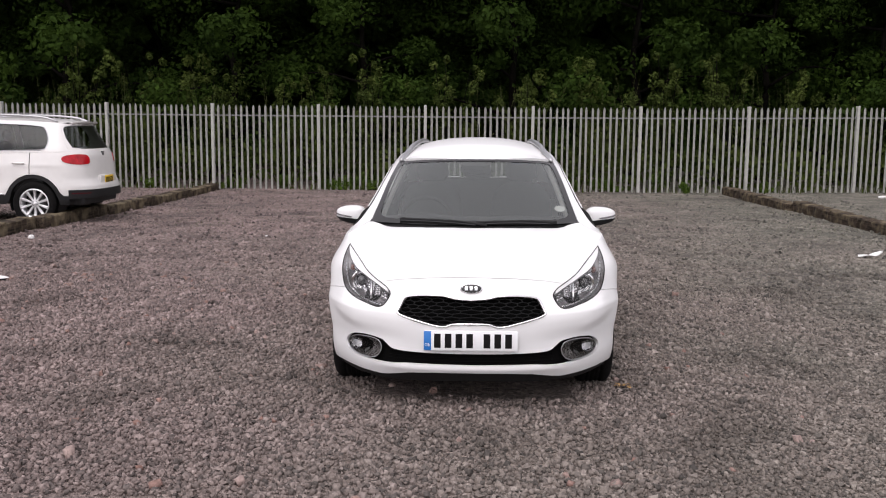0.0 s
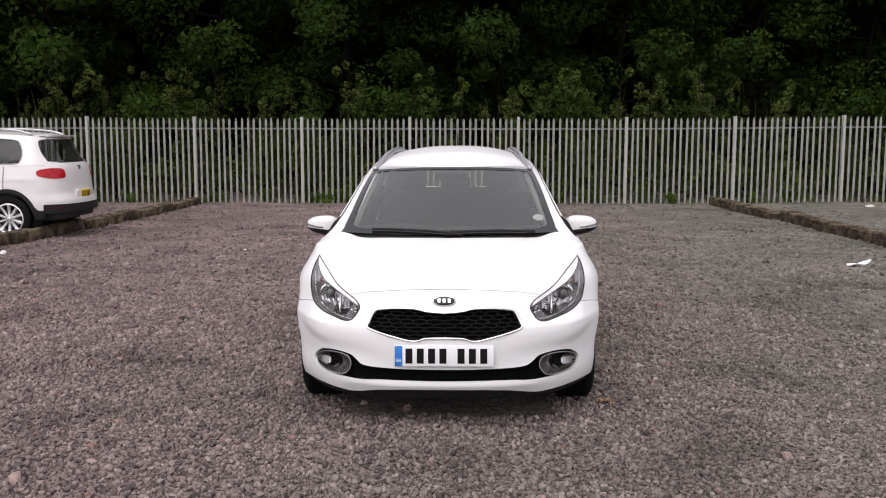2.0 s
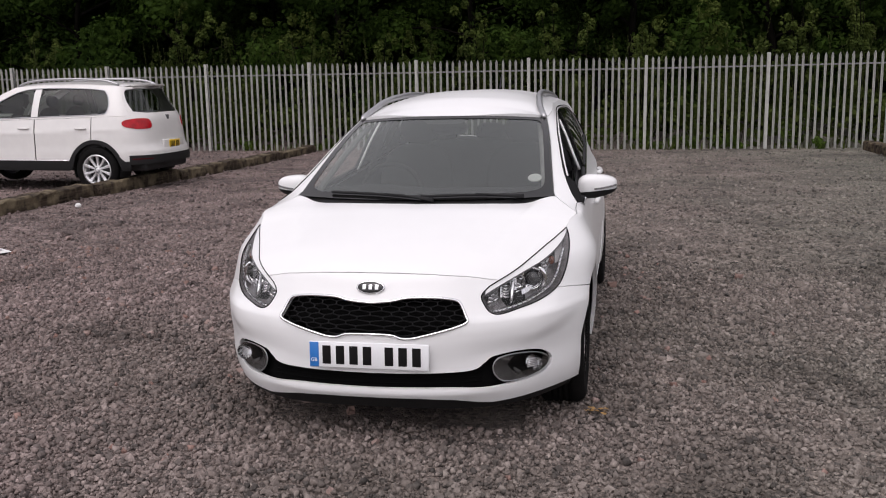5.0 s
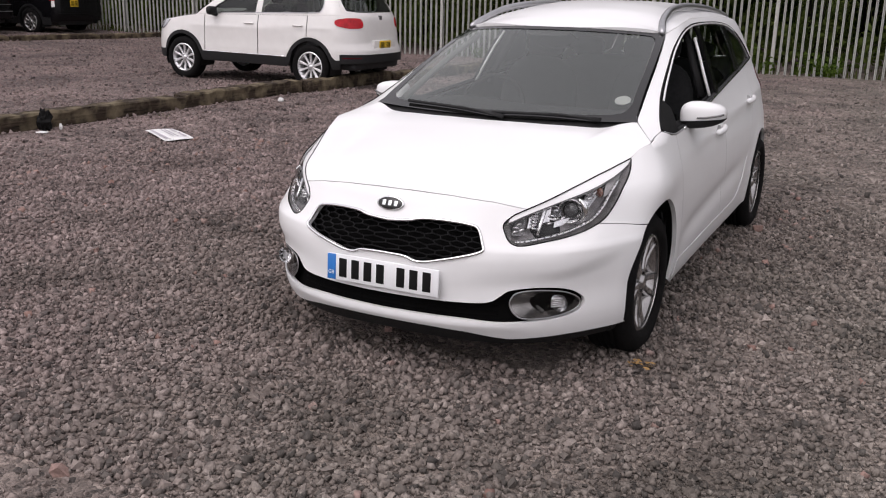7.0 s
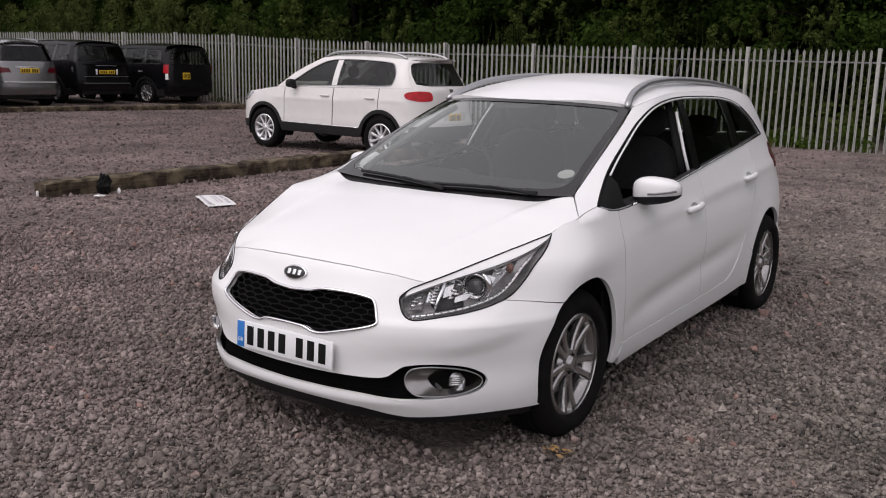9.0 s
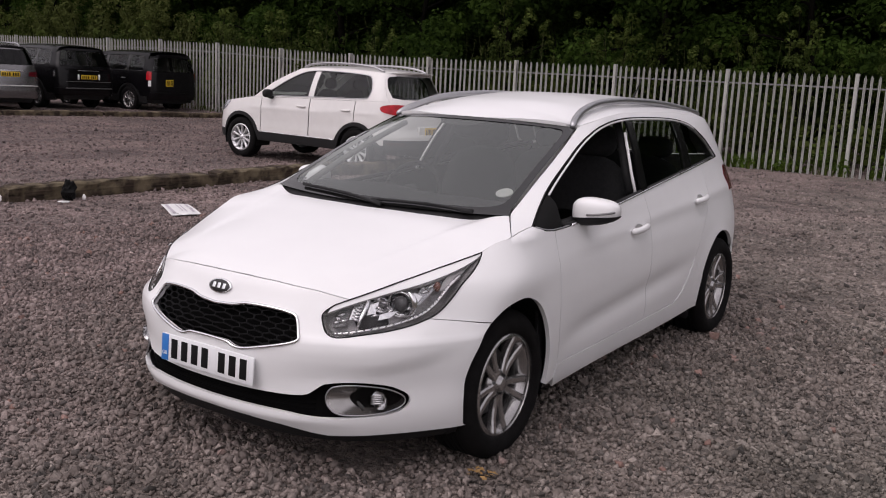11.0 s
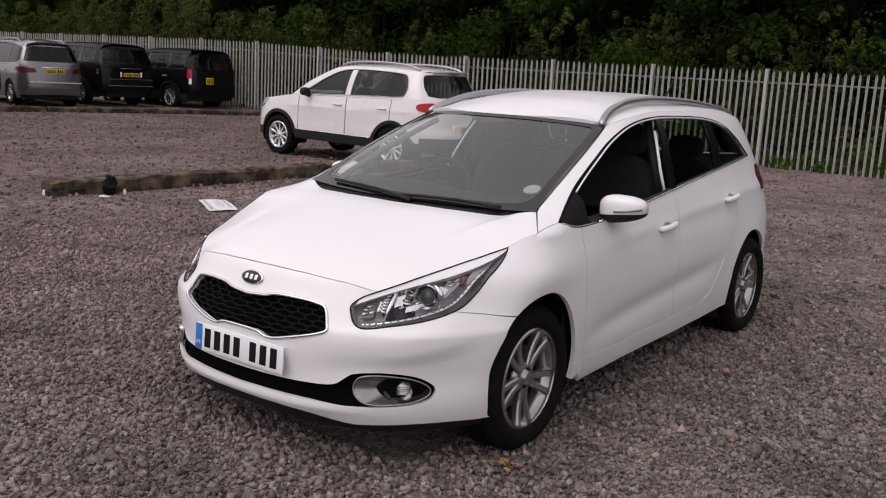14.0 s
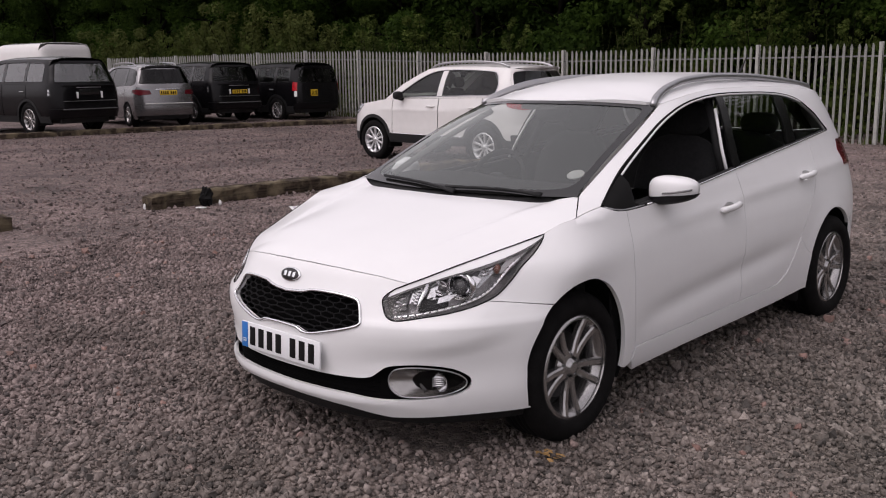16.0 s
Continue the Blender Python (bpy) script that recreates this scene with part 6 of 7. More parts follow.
GREYS = [(.053, .047, .046), (.114, .097, .096), (.150, .128, .125), (.187, .160, .157), (.275, .238, .233)]
GROUND = stony("crushed_stone", GREYS, 44.0, .022)
axis_x = np.unique(np.concatenate([np.linspace(-400, -45, 12), np.arange(-45, 25, .5), np.linspace(25, 400, 12)]))
axis_y = np.unique(np.concatenate([np.linspace(-400, -12, 10), np.arange(-12, 24, .5), np.linspace(24, 400, 12)]))
gx, gy = np.meshgrid(axis_x, axis_y, indexing="ij")
gv = np.stack([gx, gy, lie(gx, gy)], -1).reshape(-1, 3)
ny = len(axis_y)
gf = [(i * ny + j, (i + 1) * ny + j, (i + 1) * ny + j + 1, i * ny + j + 1) for i in range(len(axis_x) - 1) for j in range(ny - 1)]
tagged(link_mesh("ground", gv, gf, GROUND), "dark grey crushed-stone yard with patches of fine dirt", "ground", kind="structure")


def island_ramp(name, colours, rough=.9, by="island", yard=False):
    """One colour for each loose piece, out of a row of colours, with a finer mottle on it."""
    m = bpy.data.materials.new(name)
    m.use_nodes = True
    t = m.node_tree
    b = t.nodes["Principled BSDF"]
    b.inputs["Roughness"].default_value = rough
    if by == "island":
        src = t.nodes.new("ShaderNodeNewGeometry").outputs["Random Per Island"]
    else:
        src = t.nodes.new("ShaderNodeObjectInfo").outputs["Random"]
    ramp = t.nodes.new("ShaderNodeValToRGB")
    while len(ramp.color_ramp.elements) < len(colours):
        ramp.color_ramp.elements.new(.5)
    for k, c in enumerate(colours):
        ramp.color_ramp.elements[k].position = k / (len(colours) - 1)
        ramp.color_ramp.elements[k].color = (*c, 1)
    t.links.new(src, ramp.inputs[0])
    co, n = t.nodes.new("ShaderNodeTexCoord"), t.nodes.new("ShaderNodeTexNoise")
    n.inputs["Scale"].default_value, n.inputs["Detail"].default_value = 90, 4
    t.links.new(co.outputs["Object"], n.inputs["Vector"])
    pr = t.nodes.new("ShaderNodeValToRGB")
    pr.color_ramp.elements[0].position, pr.color_ramp.elements[1].position = .3, .7
    pr.color_ramp.elements[0].color, pr.color_ramp.elements[1].color = (.7, .7, .7, 1), (1.2, 1.2, 1.2, 1)
    t.links.new(n.outputs[0], pr.inputs[0])
    mul = t.nodes.new("ShaderNodeMix")
    mul.data_type, mul.blend_type = 'RGBA', 'MULTIPLY'
    mul.inputs[0].default_value = 1
    t.links.new(ramp.outputs[0], mul.inputs[6])
    t.links.new(pr.outputs[0], mul.inputs[7])
    t.links.new(drift(t, mul.outputs[2]) if yard else mul.outputs[2], b.inputs["Base Color"])
    return m


def scatter_stones(name, xy, size, mat, label, seed, sink=.25, chunky=True):
    """Loose angular stones as one mesh."""
    rng = np.random.default_rng(seed)
    if chunky:
        ico = np.array([(x, y, z) for z in (-.8, .8) for x, y in ((-.8, -.8), (.8, -.8), (.8, .8), (-.8, .8))])
        fc = np.array([(0, 2, 1), (0, 3, 2), (4, 5, 6), (4, 6, 7), (0, 1, 5), (0, 5, 4), (1, 2, 6), (1, 6, 5), (2, 3, 7), (2, 7, 6), (3, 0, 4), (3, 4, 7)])
    else:
        ico = np.array([(1, 0, 0), (0, 1, 0), (-1, 0, 0), (0, -1, 0), (0, 0, 1), (0, 0, -1)], float) * 1.1
        fc = np.array([(0, 1, 4), (1, 2, 4), (2, 3, 4), (3, 0, 4), (1, 0, 5), (2, 1, 5), (3, 2, 5), (0, 3, 5)])
    n, m = len(xy), len(ico)
    shape = ico[None] + rng.uniform(-.30, .30, (n, m, 3)) * (1.35 if chunky else 1)
    shape = shape * (np.stack([rng.uniform(.85, 1.3, n), rng.uniform(.75, 1.1, n), rng.uniform(.75, 1.05, n)], -1))[:, None]
    q = rng.normal(size=(n, 4))
    q /= np.linalg.norm(q, axis=1)[:, None]
    w, x, y, z = q.T
    rot = np.stack([np.stack([1 - 2 * (y * y + z * z), 2 * (x * y - z * w), 2 * (x * z + y * w)], -1),
                    np.stack([2 * (x * y + z * w), 1 - 2 * (x * x + z * z), 2 * (y * z - x * w)], -1),
                    np.stack([2 * (x * z - y * w), 2 * (y * z + x * w), 1 - 2 * (x * x + y * y)], -1)], 1)
    v = np.einsum("nij,nkj->nki", rot, shape) * size[:, None, None]
    base = np.stack([xy[:, 0], xy[:, 1], lie(xy[:, 0], xy[:, 1]) + size * (.45 - sink) + rng.uniform(0, .35, n) * size], -1)
    v = (v + base[:, None]).reshape(-1, 3)
    f = (fc[None] + m * np.arange(n)[:, None, None]).reshape(-1, 3)
    me = bpy.data.meshes.new(name)
    me.vertices.add(len(v))
    me.vertices.foreach_set("co", v.ravel())
    me.loops.add(f.size)
    me.loops.foreach_set("vertex_index", f.ravel())
    me.polygons.add(len(f))
    me.polygons.foreach_set("loop_start", np.arange(0, f.size, 3))
    me.update(calc_edges=True)
    me.polygons.foreach_set("use_smooth", np.repeat(rng.uniform(0, 1, n) < .62, len(fc)))
    me.materials.append(mat)
    return tagged(new(name, me), label, "gravel", kind="stuff")


rng = np.random.default_rng(7)
STONE = island_ramp("loose_stone", [(.050, .044, .043), (.100, .087, .084), (.138, .116, .112), (.153, .128, .123), (.172, .145, .140), (.198, .168, .163), (.245, .212, .206)], yard=True)
PINK = island_ramp("pink_stone", [(.20, .115, .095), (.26, .165, .14), (.22, .15, .13), (.33, .25, .225)])
for n, middle, chunky, seed in ((68000, .0075, True, 11), (68000, .0085, False, 16)):
    px = rng.uniform(-4.6, 2.9, n) + rng.normal(0, .35, n)
    py = -1.8 + 6.2 * rng.uniform(0, 1, n) ** 1.2
    py = py - np.where(py < -1.2, np.abs(rng.normal(0, .5, n)), 0)
    bare = (np.abs(px) < .6) & (py > .35) & (py < 4.1)
    px, py = px[~bare], py[~bare]
    size = np.exp(rng.normal(math.log(middle), .40, len(px))).clip(.004, .0175)
    size = size * (1 - .15 * smooth01((px - .2) / 2.2))
    scatter_stones("gravel", np.stack([px, py], -1), size, STONE, "loose angular grey gravel covering the yard", seed, sink=.1, chunky=chunky)
n = 32000
px, py = rng.normal(-.5, 4.6, n), 1.5 + np.abs(rng.normal(0, 5.0, n))
scatter_stones("gravel", np.stack([px, py], -1), np.exp(rng.normal(math.log(.0135), .38, n)).clip(.007, .032), STONE, "loose angular grey gravel farther off in the yard", 12, sink=.4, chunky=False)
n = 17000
px, py = rng.uniform(-22, 8, n), 4.5 + 13.5 * rng.uniform(0, 1, n)
scatter_stones("gravel", np.stack([px, py], -1), np.exp(rng.normal(math.log(.017), .35, n)).clip(.008, .04), STONE, "scattered larger stones over the far part of the yard", 14, sink=.35, chunky=False)
n = 85
px, py = -4.8 + 6.8 * rng.uniform(0, 1, n) ** 1.6, rng.uniform(-1.7, 5.5, n)
scatter_stones("large_gravel", np.stack([px, py], -1), rng.uniform(.016, .028, n), PINK, "larger pale pinkish stones lying among the gravel", 15, sink=.15)
n = 220
px, py = -4.6 + 6.6 * rng.uniform(0, 1, n) ** 1.6, rng.uniform(-1.7, 4.5, n)
scatter_stones("pink_gravel", np.stack([px, py], -1), rng.uniform(.009, .020, n), PINK, "pinkish broken brick and stone among the gravel", 13, sink=.2)

# fence
GALV = material("galvanised_steel", (.365, .367, .342), .62, metal=.25, noise_scale=6, spread=.18, bump=.0006, bump_scale=140)
# the same steel for the rail, darkened for its shade behind the pales
RAIL_STEEL = material("dull_rail_steel", (.20, .205, .20), .65, metal=.25, noise_scale=6, spread=.25, bump=.0006, bump_scale=140)
FX, FY, FDX, FDY = -4.17, 18.58, 2.69, .06
fence = thing("palisade_fence", pose(0, 0, 0), "grey galvanised steel palisade fence with pointed pales", "fence", kind="structure")
H = 2.12


def pale_mesh():
    prof = [(-.027, .010), (-.020, -.010), (-.010, -.010), (0, .012), (.010, -.010), (.020, -.010), (.027, .010)]
    rows = [(0, 1.0, 0), (H - .13, 1.0, 0), (H - .085, 1.12, 0), (H - .045, .8, -.004), (H, .14, -.006)]
    v, f = [], []
    for z, k, dy in rows:
        v += [(x * k, y + dy, z) for x, y in prof]
    m = len(prof)
    for r in range(len(rows) - 1):
        for c in range(m - 1):
            f.append((r * m + c, r * m + c + 1, (r + 1) * m + c + 1, (r + 1) * m + c))
    nb = len(v)
    v += [(x, y + .004, z) for x, y, z in v]
    f += [tuple(nb + i for i in reversed(q)) for q in f]
    for r in range(len(rows) - 1):
        for c in (0, m - 1):
            a, b = r * m + c, (r + 1) * m + c
            f.append((a, b, nb + b, nb + a) if c else (b, a, nb + a, nb + b))
    me = bpy.data.meshes.new("pale")
    me.from_pydata(v, [], f)
    me.materials.append(GALV)
    return me


pale = pale_mesh()
post_bm = bmesh.new()
for x0, x1, y0, y1 in ((-.034, .034, -.005, .003), (-.034, .034, .095, .103), (-.004, .004, .003, .095)):
    b2 = block(x0, x1, y0, y1, 0, H + .03, .0)
    tmp = bpy.data.meshes.new("tmp")
    b2.to_mesh(tmp)
    post_bm.from_mesh(tmp)
    b2.free()
    bpy.data.meshes.remove(tmp)
post_me = bpy.data.meshes.new("post")
post_bm.to_mesh(post_me)
post_bm.free()
post_me.materials.append(GALV)
rail_bm = block(0, 1, .030, .036, -.017, .017)
rail_me = bpy.data.meshes.new("rail")
rail_bm.to_mesh(rail_me)
rail_bm.free()
rail_me.materials.append(RAIL_STEEL)
frng = random.Random(5)


def hang(name, me, m):
    ob = new(name, me)
    ob.parent = fence
    ob.matrix_basis = m
    return ob


far_pales = []
for i in range(-12, 7):
    x0, y0 = FX + i * FDX, FY + i * FDY
    z0, z1 = float(lie(np.array(x0), np.array(y0))), float(lie(np.array(x0 + FDX), np.array(y0 + FDY)))
    hang("post", post_me, pose(x0, y0, z0, 0, frng.uniform(-.3, .3), 1))
    if i == 6:
        break
    tilt = -math.degrees(math.atan2(z1 - z0, FDX))
    for zr_ in (H - .265,):
        hang("rail", rail_me, pose(x0, y0, z0 + zr_, 0, tilt, 1.3) @ Matrix.Diagonal((FDX, 1, 1, 1)))
    for k in range(1, 18):
        t = k / 18
        m = pose(x0 + FDX * t + frng.uniform(-.005, .005), y0 + FDY * t, z0 + (z1 - z0) * t + frng.uniform(-.008, .008), frng.uniform(-.3, .3), frng.uniform(-.35, .35), 1.3 + frng.uniform(-3, 3))
        if i >= -11:
            hang("pale", pale, m)
        else:
            far_pales.append(m)
bm = bmesh.new()
for m in far_pales:
    c = bmesh.new()
    c.from_mesh(pale)
    c.transform(m)
    tmp = bpy.data.meshes.new("tmp")
    c.to_mesh(tmp)
    bm.from_mesh(tmp)
    bpy.data.meshes.remove(tmp)
    c.free()
part("pale_run", bm, GALV, fence, smooth=False)

# old railway sleepers along the bays
def sleeper_wood():
    """Old creosoted timber: dark grain along the beam, bleached and mossy in patches."""
    m = bpy.data.materials.new("sleeper_wood")
    m.use_nodes = True
    t = m.node_tree
    b = t.nodes["Principled BSDF"]
    b.inputs["Roughness"].default_value, b.inputs["IOR"].default_value = .95, 1.25
    N = lambda n: t.nodes.new("ShaderNode" + n)
    L = t.links.new
    co, mp, grain, patch, r1, r2, mix, bp = N("TexCoord"), N("Mapping"), N("TexNoise"), N("TexNoise"), N("ValToRGB"), N("ValToRGB"), N("Mix"), N("Bump")
    mp.inputs["Scale"].default_value = (40, 2.2, 40)
    grain.inputs["Detail"].default_value, grain.inputs["Scale"].default_value = 8, 1
    patch.inputs["Scale"].default_value, patch.inputs["Detail"].default_value = 4.5, 7
    L(co.outputs["Object"], mp.inputs[0])
    L(mp.outputs[0], grain.inputs["Vector"])
    L(co.outputs["Object"], patch.inputs["Vector"])
    for r, c0, c1, p0, p1 in ((r1, (.012, .0095, .0075), (.072, .053, .038), .31, .73), (r2, (0, 0, 0), (1, 1, 1), .46, .66)):
        r.color_ramp.elements[0].color, r.color_ramp.elements[1].color = (*c0, 1), (*c1, 1)
        r.color_ramp.elements[0].position, r.color_ramp.elements[1].position = p0, p1
    L(grain.outputs[0], r1.inputs[0])
    L(patch.outputs[0], r2.inputs[0])
    mix.data_type = 'RGBA'
    L(r2.outputs[0], mix.inputs[0])
    L(r1.outputs[0], mix.inputs[6])
    mix.inputs[7].default_value = (.150, .122, .080, 1)
    L(mix.outputs[2], b.inputs["Base Color"])
    bp.inputs["Distance"].default_value = .012
    L(grain.outputs[0], bp.inputs["Height"])
    L(bp.outputs[0], b.inputs["Normal"])
    return m


SLEEPER = sleeper_wood()


def sleeper(x, y0, y1, turn=0.0, high=.14, seed=0, drop=0.0, wide=.25):
    """One weathered beam lying from y0 to y1 beside x."""
    r = random.Random(seed)
    n = 22
    bm = bmesh.new()
    rows = []
    L = y1 - y0
    for k in range(n + 1):
        y = -L / 2 + L * k / n
        e = .02 if k in (0, n) else 0
        ring = []
        for a, b in ((0, 0), (.5, 0), (1, 0), (1, .5), (1, .9), (.92, 1), (.5, 1.0), (.08, 1), (0, .9), (0, .5)):
            ring.append(bm.verts.new(((a - .5) * (wide - e) + r.uniform(-.011, .011), y + r.uniform(-.012, .012), b * (high - e) + r.uniform(-.011, .010) * (b > 0) - .02)))
        rows.append(ring)
    for p, q in zip(rows, rows[1:]):
        for k in range(10):
            bm.faces.new((p[k], p[(k + 1) % 10], q[(k + 1) % 10], q[k]))
    bm.faces.new(rows[0])
    bm.faces.new(rows[-1][::-1])
    bmesh.ops.recalc_face_normals(bm, faces=bm.faces)
    ym = (y0 + y1) / 2
    ob = part("railway_sleeper", bm, SLEEPER, None, smooth=False)
    ob.matrix_basis = pose(x, ym, float(lie(np.array(x), np.array(ym))) - drop, 0, 0, turn)
    return tagged(ob, "dark weathered wooden railway sleeper lying on the gravel", "sleeper", "sleepers edging the parking bays")


for k, (y0, y1, x, turn) in enumerate(((-1.15, 1.50, -6.52, 1.5), (3.12, 5.94, -6.66, -1.2), (5.98, 8.48, -6.68, .6), (8.52, 10.98, -6.62, 1.2), (11.0, 13.45, -6.60, -.8), (13.5, 15.85, -6.66, .9), (15.9, 18.1, -6.70, 1.0))):
    sleeper(x, y0, y1, turn, (.17, .19, .20, .21, .20, .19, .18)[k], 20 + k)
for k, (y0, y1, x, turn) in enumerate(((3.9, 6.45, 6.10, .4), (6.5, 9.0, 6.13, -.8), (9.05, 11.5, 6.16, 1.0), (11.3, 13.7, 6.22, -.6), (13.75, 16.1, 6.08, 1.2), (16.15, 18.3, 6.00, .5))):
    sleeper(x, y0, y1, turn, .19 + .02 * (k % 2), 40 + k)
for k in range(6):
    y = 2.9 + 2.62 * k
    sleeper(-20.75 + .15 * (y - 2.9), y, y + 2.58, -8.5 + (k % 3 - 1), .15, 60 + k)


# litter
def sheet(name, corners, mat, lift, nx=10, ny=6, wave=.006):
    a, b, c, d = (np.array(p, float) for p in corners)
    v, f = [], []
    for i in range(nx + 1):
        for j in range(ny + 1):
            u, w = i / nx, j / ny
            p = (a * (1 - u) + b * u) * (1 - w) + (d * (1 - u) + c * u) * w
            z = lift + wave * math.sin(5 * u + 2 * w) * math.sin(3 * w + 1)
            v.append((p[0], p[1], z))
    for i in range(nx):
        for j in range(ny):
            k = i * (ny + 1) + j
            f.append((k, k + ny + 1, k + ny + 2, k + 1))
    nb = len(v)
    v += [(x, y, z - .004) for x, y, z in v]
    f += [tuple(nb + q for q in reversed(g)) for g in f]
    return v, f


card = (-5.46, 4.17), (-4.82, 3.80), (-4.70, 4.08), (-5.34, 4.44)
v, f = sheet("notice_card", card, PAPER, .030)
sign = tagged(link_mesh("notice_card", v, f, PAPER, smooth=False), "white printed card lying flat on the gravel", "card")
PRINT = material("grey_print", (.46, .43, .47), .7, noise_scale=40, spread=.2)
ca, cb, cd = np.array(card[0]), np.array(card[1]), np.array(card[3])
for u0, u1, w0, w1 in ((.12, .40, .80, .88), (.50, .84, .80, .88), (.12, .80, .60, .63), (.12, .72, .48, .51), (.10, .88, .10, .20)):
    q = [ca + (cb - ca) * u + (cd - ca) * w for u, w in ((u0, w0), (u1, w0), (u1, w1), (u0, w1))]
    v, f = sheet("print_bar", q, PRINT, .041, 4, 1, 0)
    link_mesh("print_bar", v, f, PRINT, sign, smooth=False)


def crumple(name, x, y, rx, ry, rz, mat, label, category, seed, rough=.3, turn=0):
    bm = blob(rx, ry, rz, 2.0, 16, 10)
    r = random.Random(seed)
    for vv in bm.verts:
        k = 1 + r.uniform(-rough, rough)
        vv.co = vv.co * k
        vv.co.z = max(vv.co.z, -rz * .8)
    ob = part(name, bm, mat, None, smooth=False)
    ob.matrix_basis = pose(x, y, float(lie(np.array(x), np.array(y))) + rz * .7 + .008, 0, 0, turn)
    return tagged(ob, label, category)


crumple("paper_cup", -6.06, 7.27, .04, .035, .032, PAPER, "crushed white paper cup beside the sleeper", "litter", 3, .12)
crumple("black_bag", -6.44, 3.72, .085, .075, .125, INK, "black plastic bag slumped against the sleeper", "bag", 4, .22)
crumple("paper_scrap", -6.28, 3.55, .06, .03, .010, PAPER, "scrap of white paper on the gravel", "litter", 5, .2, 30)
crumple("paper_scrap", -6.34, 3.84, .02, .015, .035, PAPER, "scrap of white paper leaning on a black bag", "litter", 6, .2)
crumple("paper_scrap", -6.70, 3.08, .022, .01, .035, PAPER, "scrap of white paper stuck to the sleeper's end", "litter", 8, .2)
crumple("paper_scrap", -3.0, 7.9, .018, .014, .008, PAPER, "small scrap of white paper on the gravel", "litter", 7, .2)
crumple("paper_scrap", 9.3, 17.2, .10, .04, .03, PAPER, "scrap of white paper near the fence", "litter", 9, .2)
bm = bmesh.new()
rows = []
for k in range(13):
    t = k / 12
    wide = .015 + .055 * max(0, math.sin(math.pi * min(1, t * .9 + .1))) * t
    rows.append([bm.verts.new((-.15 + .30 * t, c * wide, .02 + .06 * max(0, t - .45) + .012 * math.sin(9 * t + c * 2) + (.022 * (1 - c * c) * t))) for c in (-1, -.5, 0, .5, 1)])
for p, q in zip(rows, rows[1:]):
    for k in range(4):
        bm.faces.new((p[k], q[k], q[k + 1], p[k + 1]))
ob = part("plastic_wrapper", bm, PAPER, None, smooth=True)
ob.modifiers.new("thick", 'SOLIDIFY').thickness = .004
ob.matrix_basis = pose(4.80, 6.62, .01, 0, 0, 6)
tagged(ob, "crumpled white plastic wrapper on the gravel", "litter")
leaf_bm = bmesh.new()
lr = random.Random(2)
for k in range(14):
    cx, cy, a = lr.uniform(-.05, .05), lr.uniform(-.04, .04), lr.uniform(0, 6.28)
    q = [leaf_bm.verts.new((cx + .012 * math.cos(a + b) * s, cy + .012 * math.sin(a + b) * s, .022 + lr.uniform(0, .012))) for b, s in ((0, 1.4), (1.57, .7), (3.14, 1.4), (4.71, .7))]
    leaf_bm.faces.new(q)
tagged(part("fallen_leaf", leaf_bm, material("yellow_leaf", (.26, .15, .05), .7, noise_scale=60, spread=.3), None, smooth=False), "withered yellow leaf lying on the gravel", "leaf").matrix_basis = pose(.918, .60, .0)

# ---- wood and undergrowth behind the fence ----
def leafy(name, dark, light, scale, fine=14, thin_share=.35):
    m = bpy.data.materials.new(name)
    m.use_nodes = True
    t = m.node_tree
    b = t.nodes["Principled BSDF"]
    b.inputs["Roughness"].default_value = .7
    b.inputs["IOR"].default_value = 1.12
    co, a, c = t.nodes.new("ShaderNodeTexCoord"), t.nodes.new("ShaderNodeTexNoise"), t.nodes.new("ShaderNodeTexNoise")
    a.inputs["Scale"].default_value, c.inputs["Scale"].default_value = scale, scale * fine
    add = t.nodes.new("ShaderNodeMath")
    add.operation = 'ADD'
    ramp = t.nodes.new("ShaderNodeValToRGB")
    ramp.color_ramp.elements[0].position, ramp.color_ramp.elements[1].position = .35, .68
    ramp.color_ramp.elements[0].color, ramp.color_ramp.elements[1].color = (*dark, 1), (*light, 1)
    half = t.nodes.new("ShaderNodeMath")
    half.operation = 'MULTIPLY'
    half.inputs[1].default_value = .5
    for n in (a, c):
        t.links.new(co.outputs["Object"], n.inputs["Vector"])
    t.links.new(a.outputs[0], add.inputs[0])
    t.links.new(c.outputs[0], add.inputs[1])
    t.links.new(add.outputs[0], half.inputs[0])
    t.links.new(half.outputs[0], ramp.inputs[0])
    t.links.new(ramp.outputs[0], b.inputs["Base Color"])
    thin, mix = t.nodes.new("ShaderNodeBsdfTranslucent"), t.nodes.new("ShaderNodeMixShader")
    mix.inputs[0].default_value = thin_share
    t.links.new(ramp.outputs[0], thin.inputs[0])
    t.links.new(b.outputs[0], mix.inputs[1])
    t.links.new(thin.outputs[0], mix.inputs[2])
    t.links.new(mix.outputs[0], t.nodes["Material Output"].inputs[0])
    return m


LEAF = leafy("tree_leaf", (.0175, .034, .008), (.050, .090, .014), .45, 5, .48)
SHRUB = leafy("shrub_leaf", (.028, .044, .011), (.097, .128, .029), .7, 8)
WEED = leafy("weed_leaf", (.028, .042, .011), (.096, .118, .028), 3)
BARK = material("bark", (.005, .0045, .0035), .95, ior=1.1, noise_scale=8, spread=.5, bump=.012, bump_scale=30)


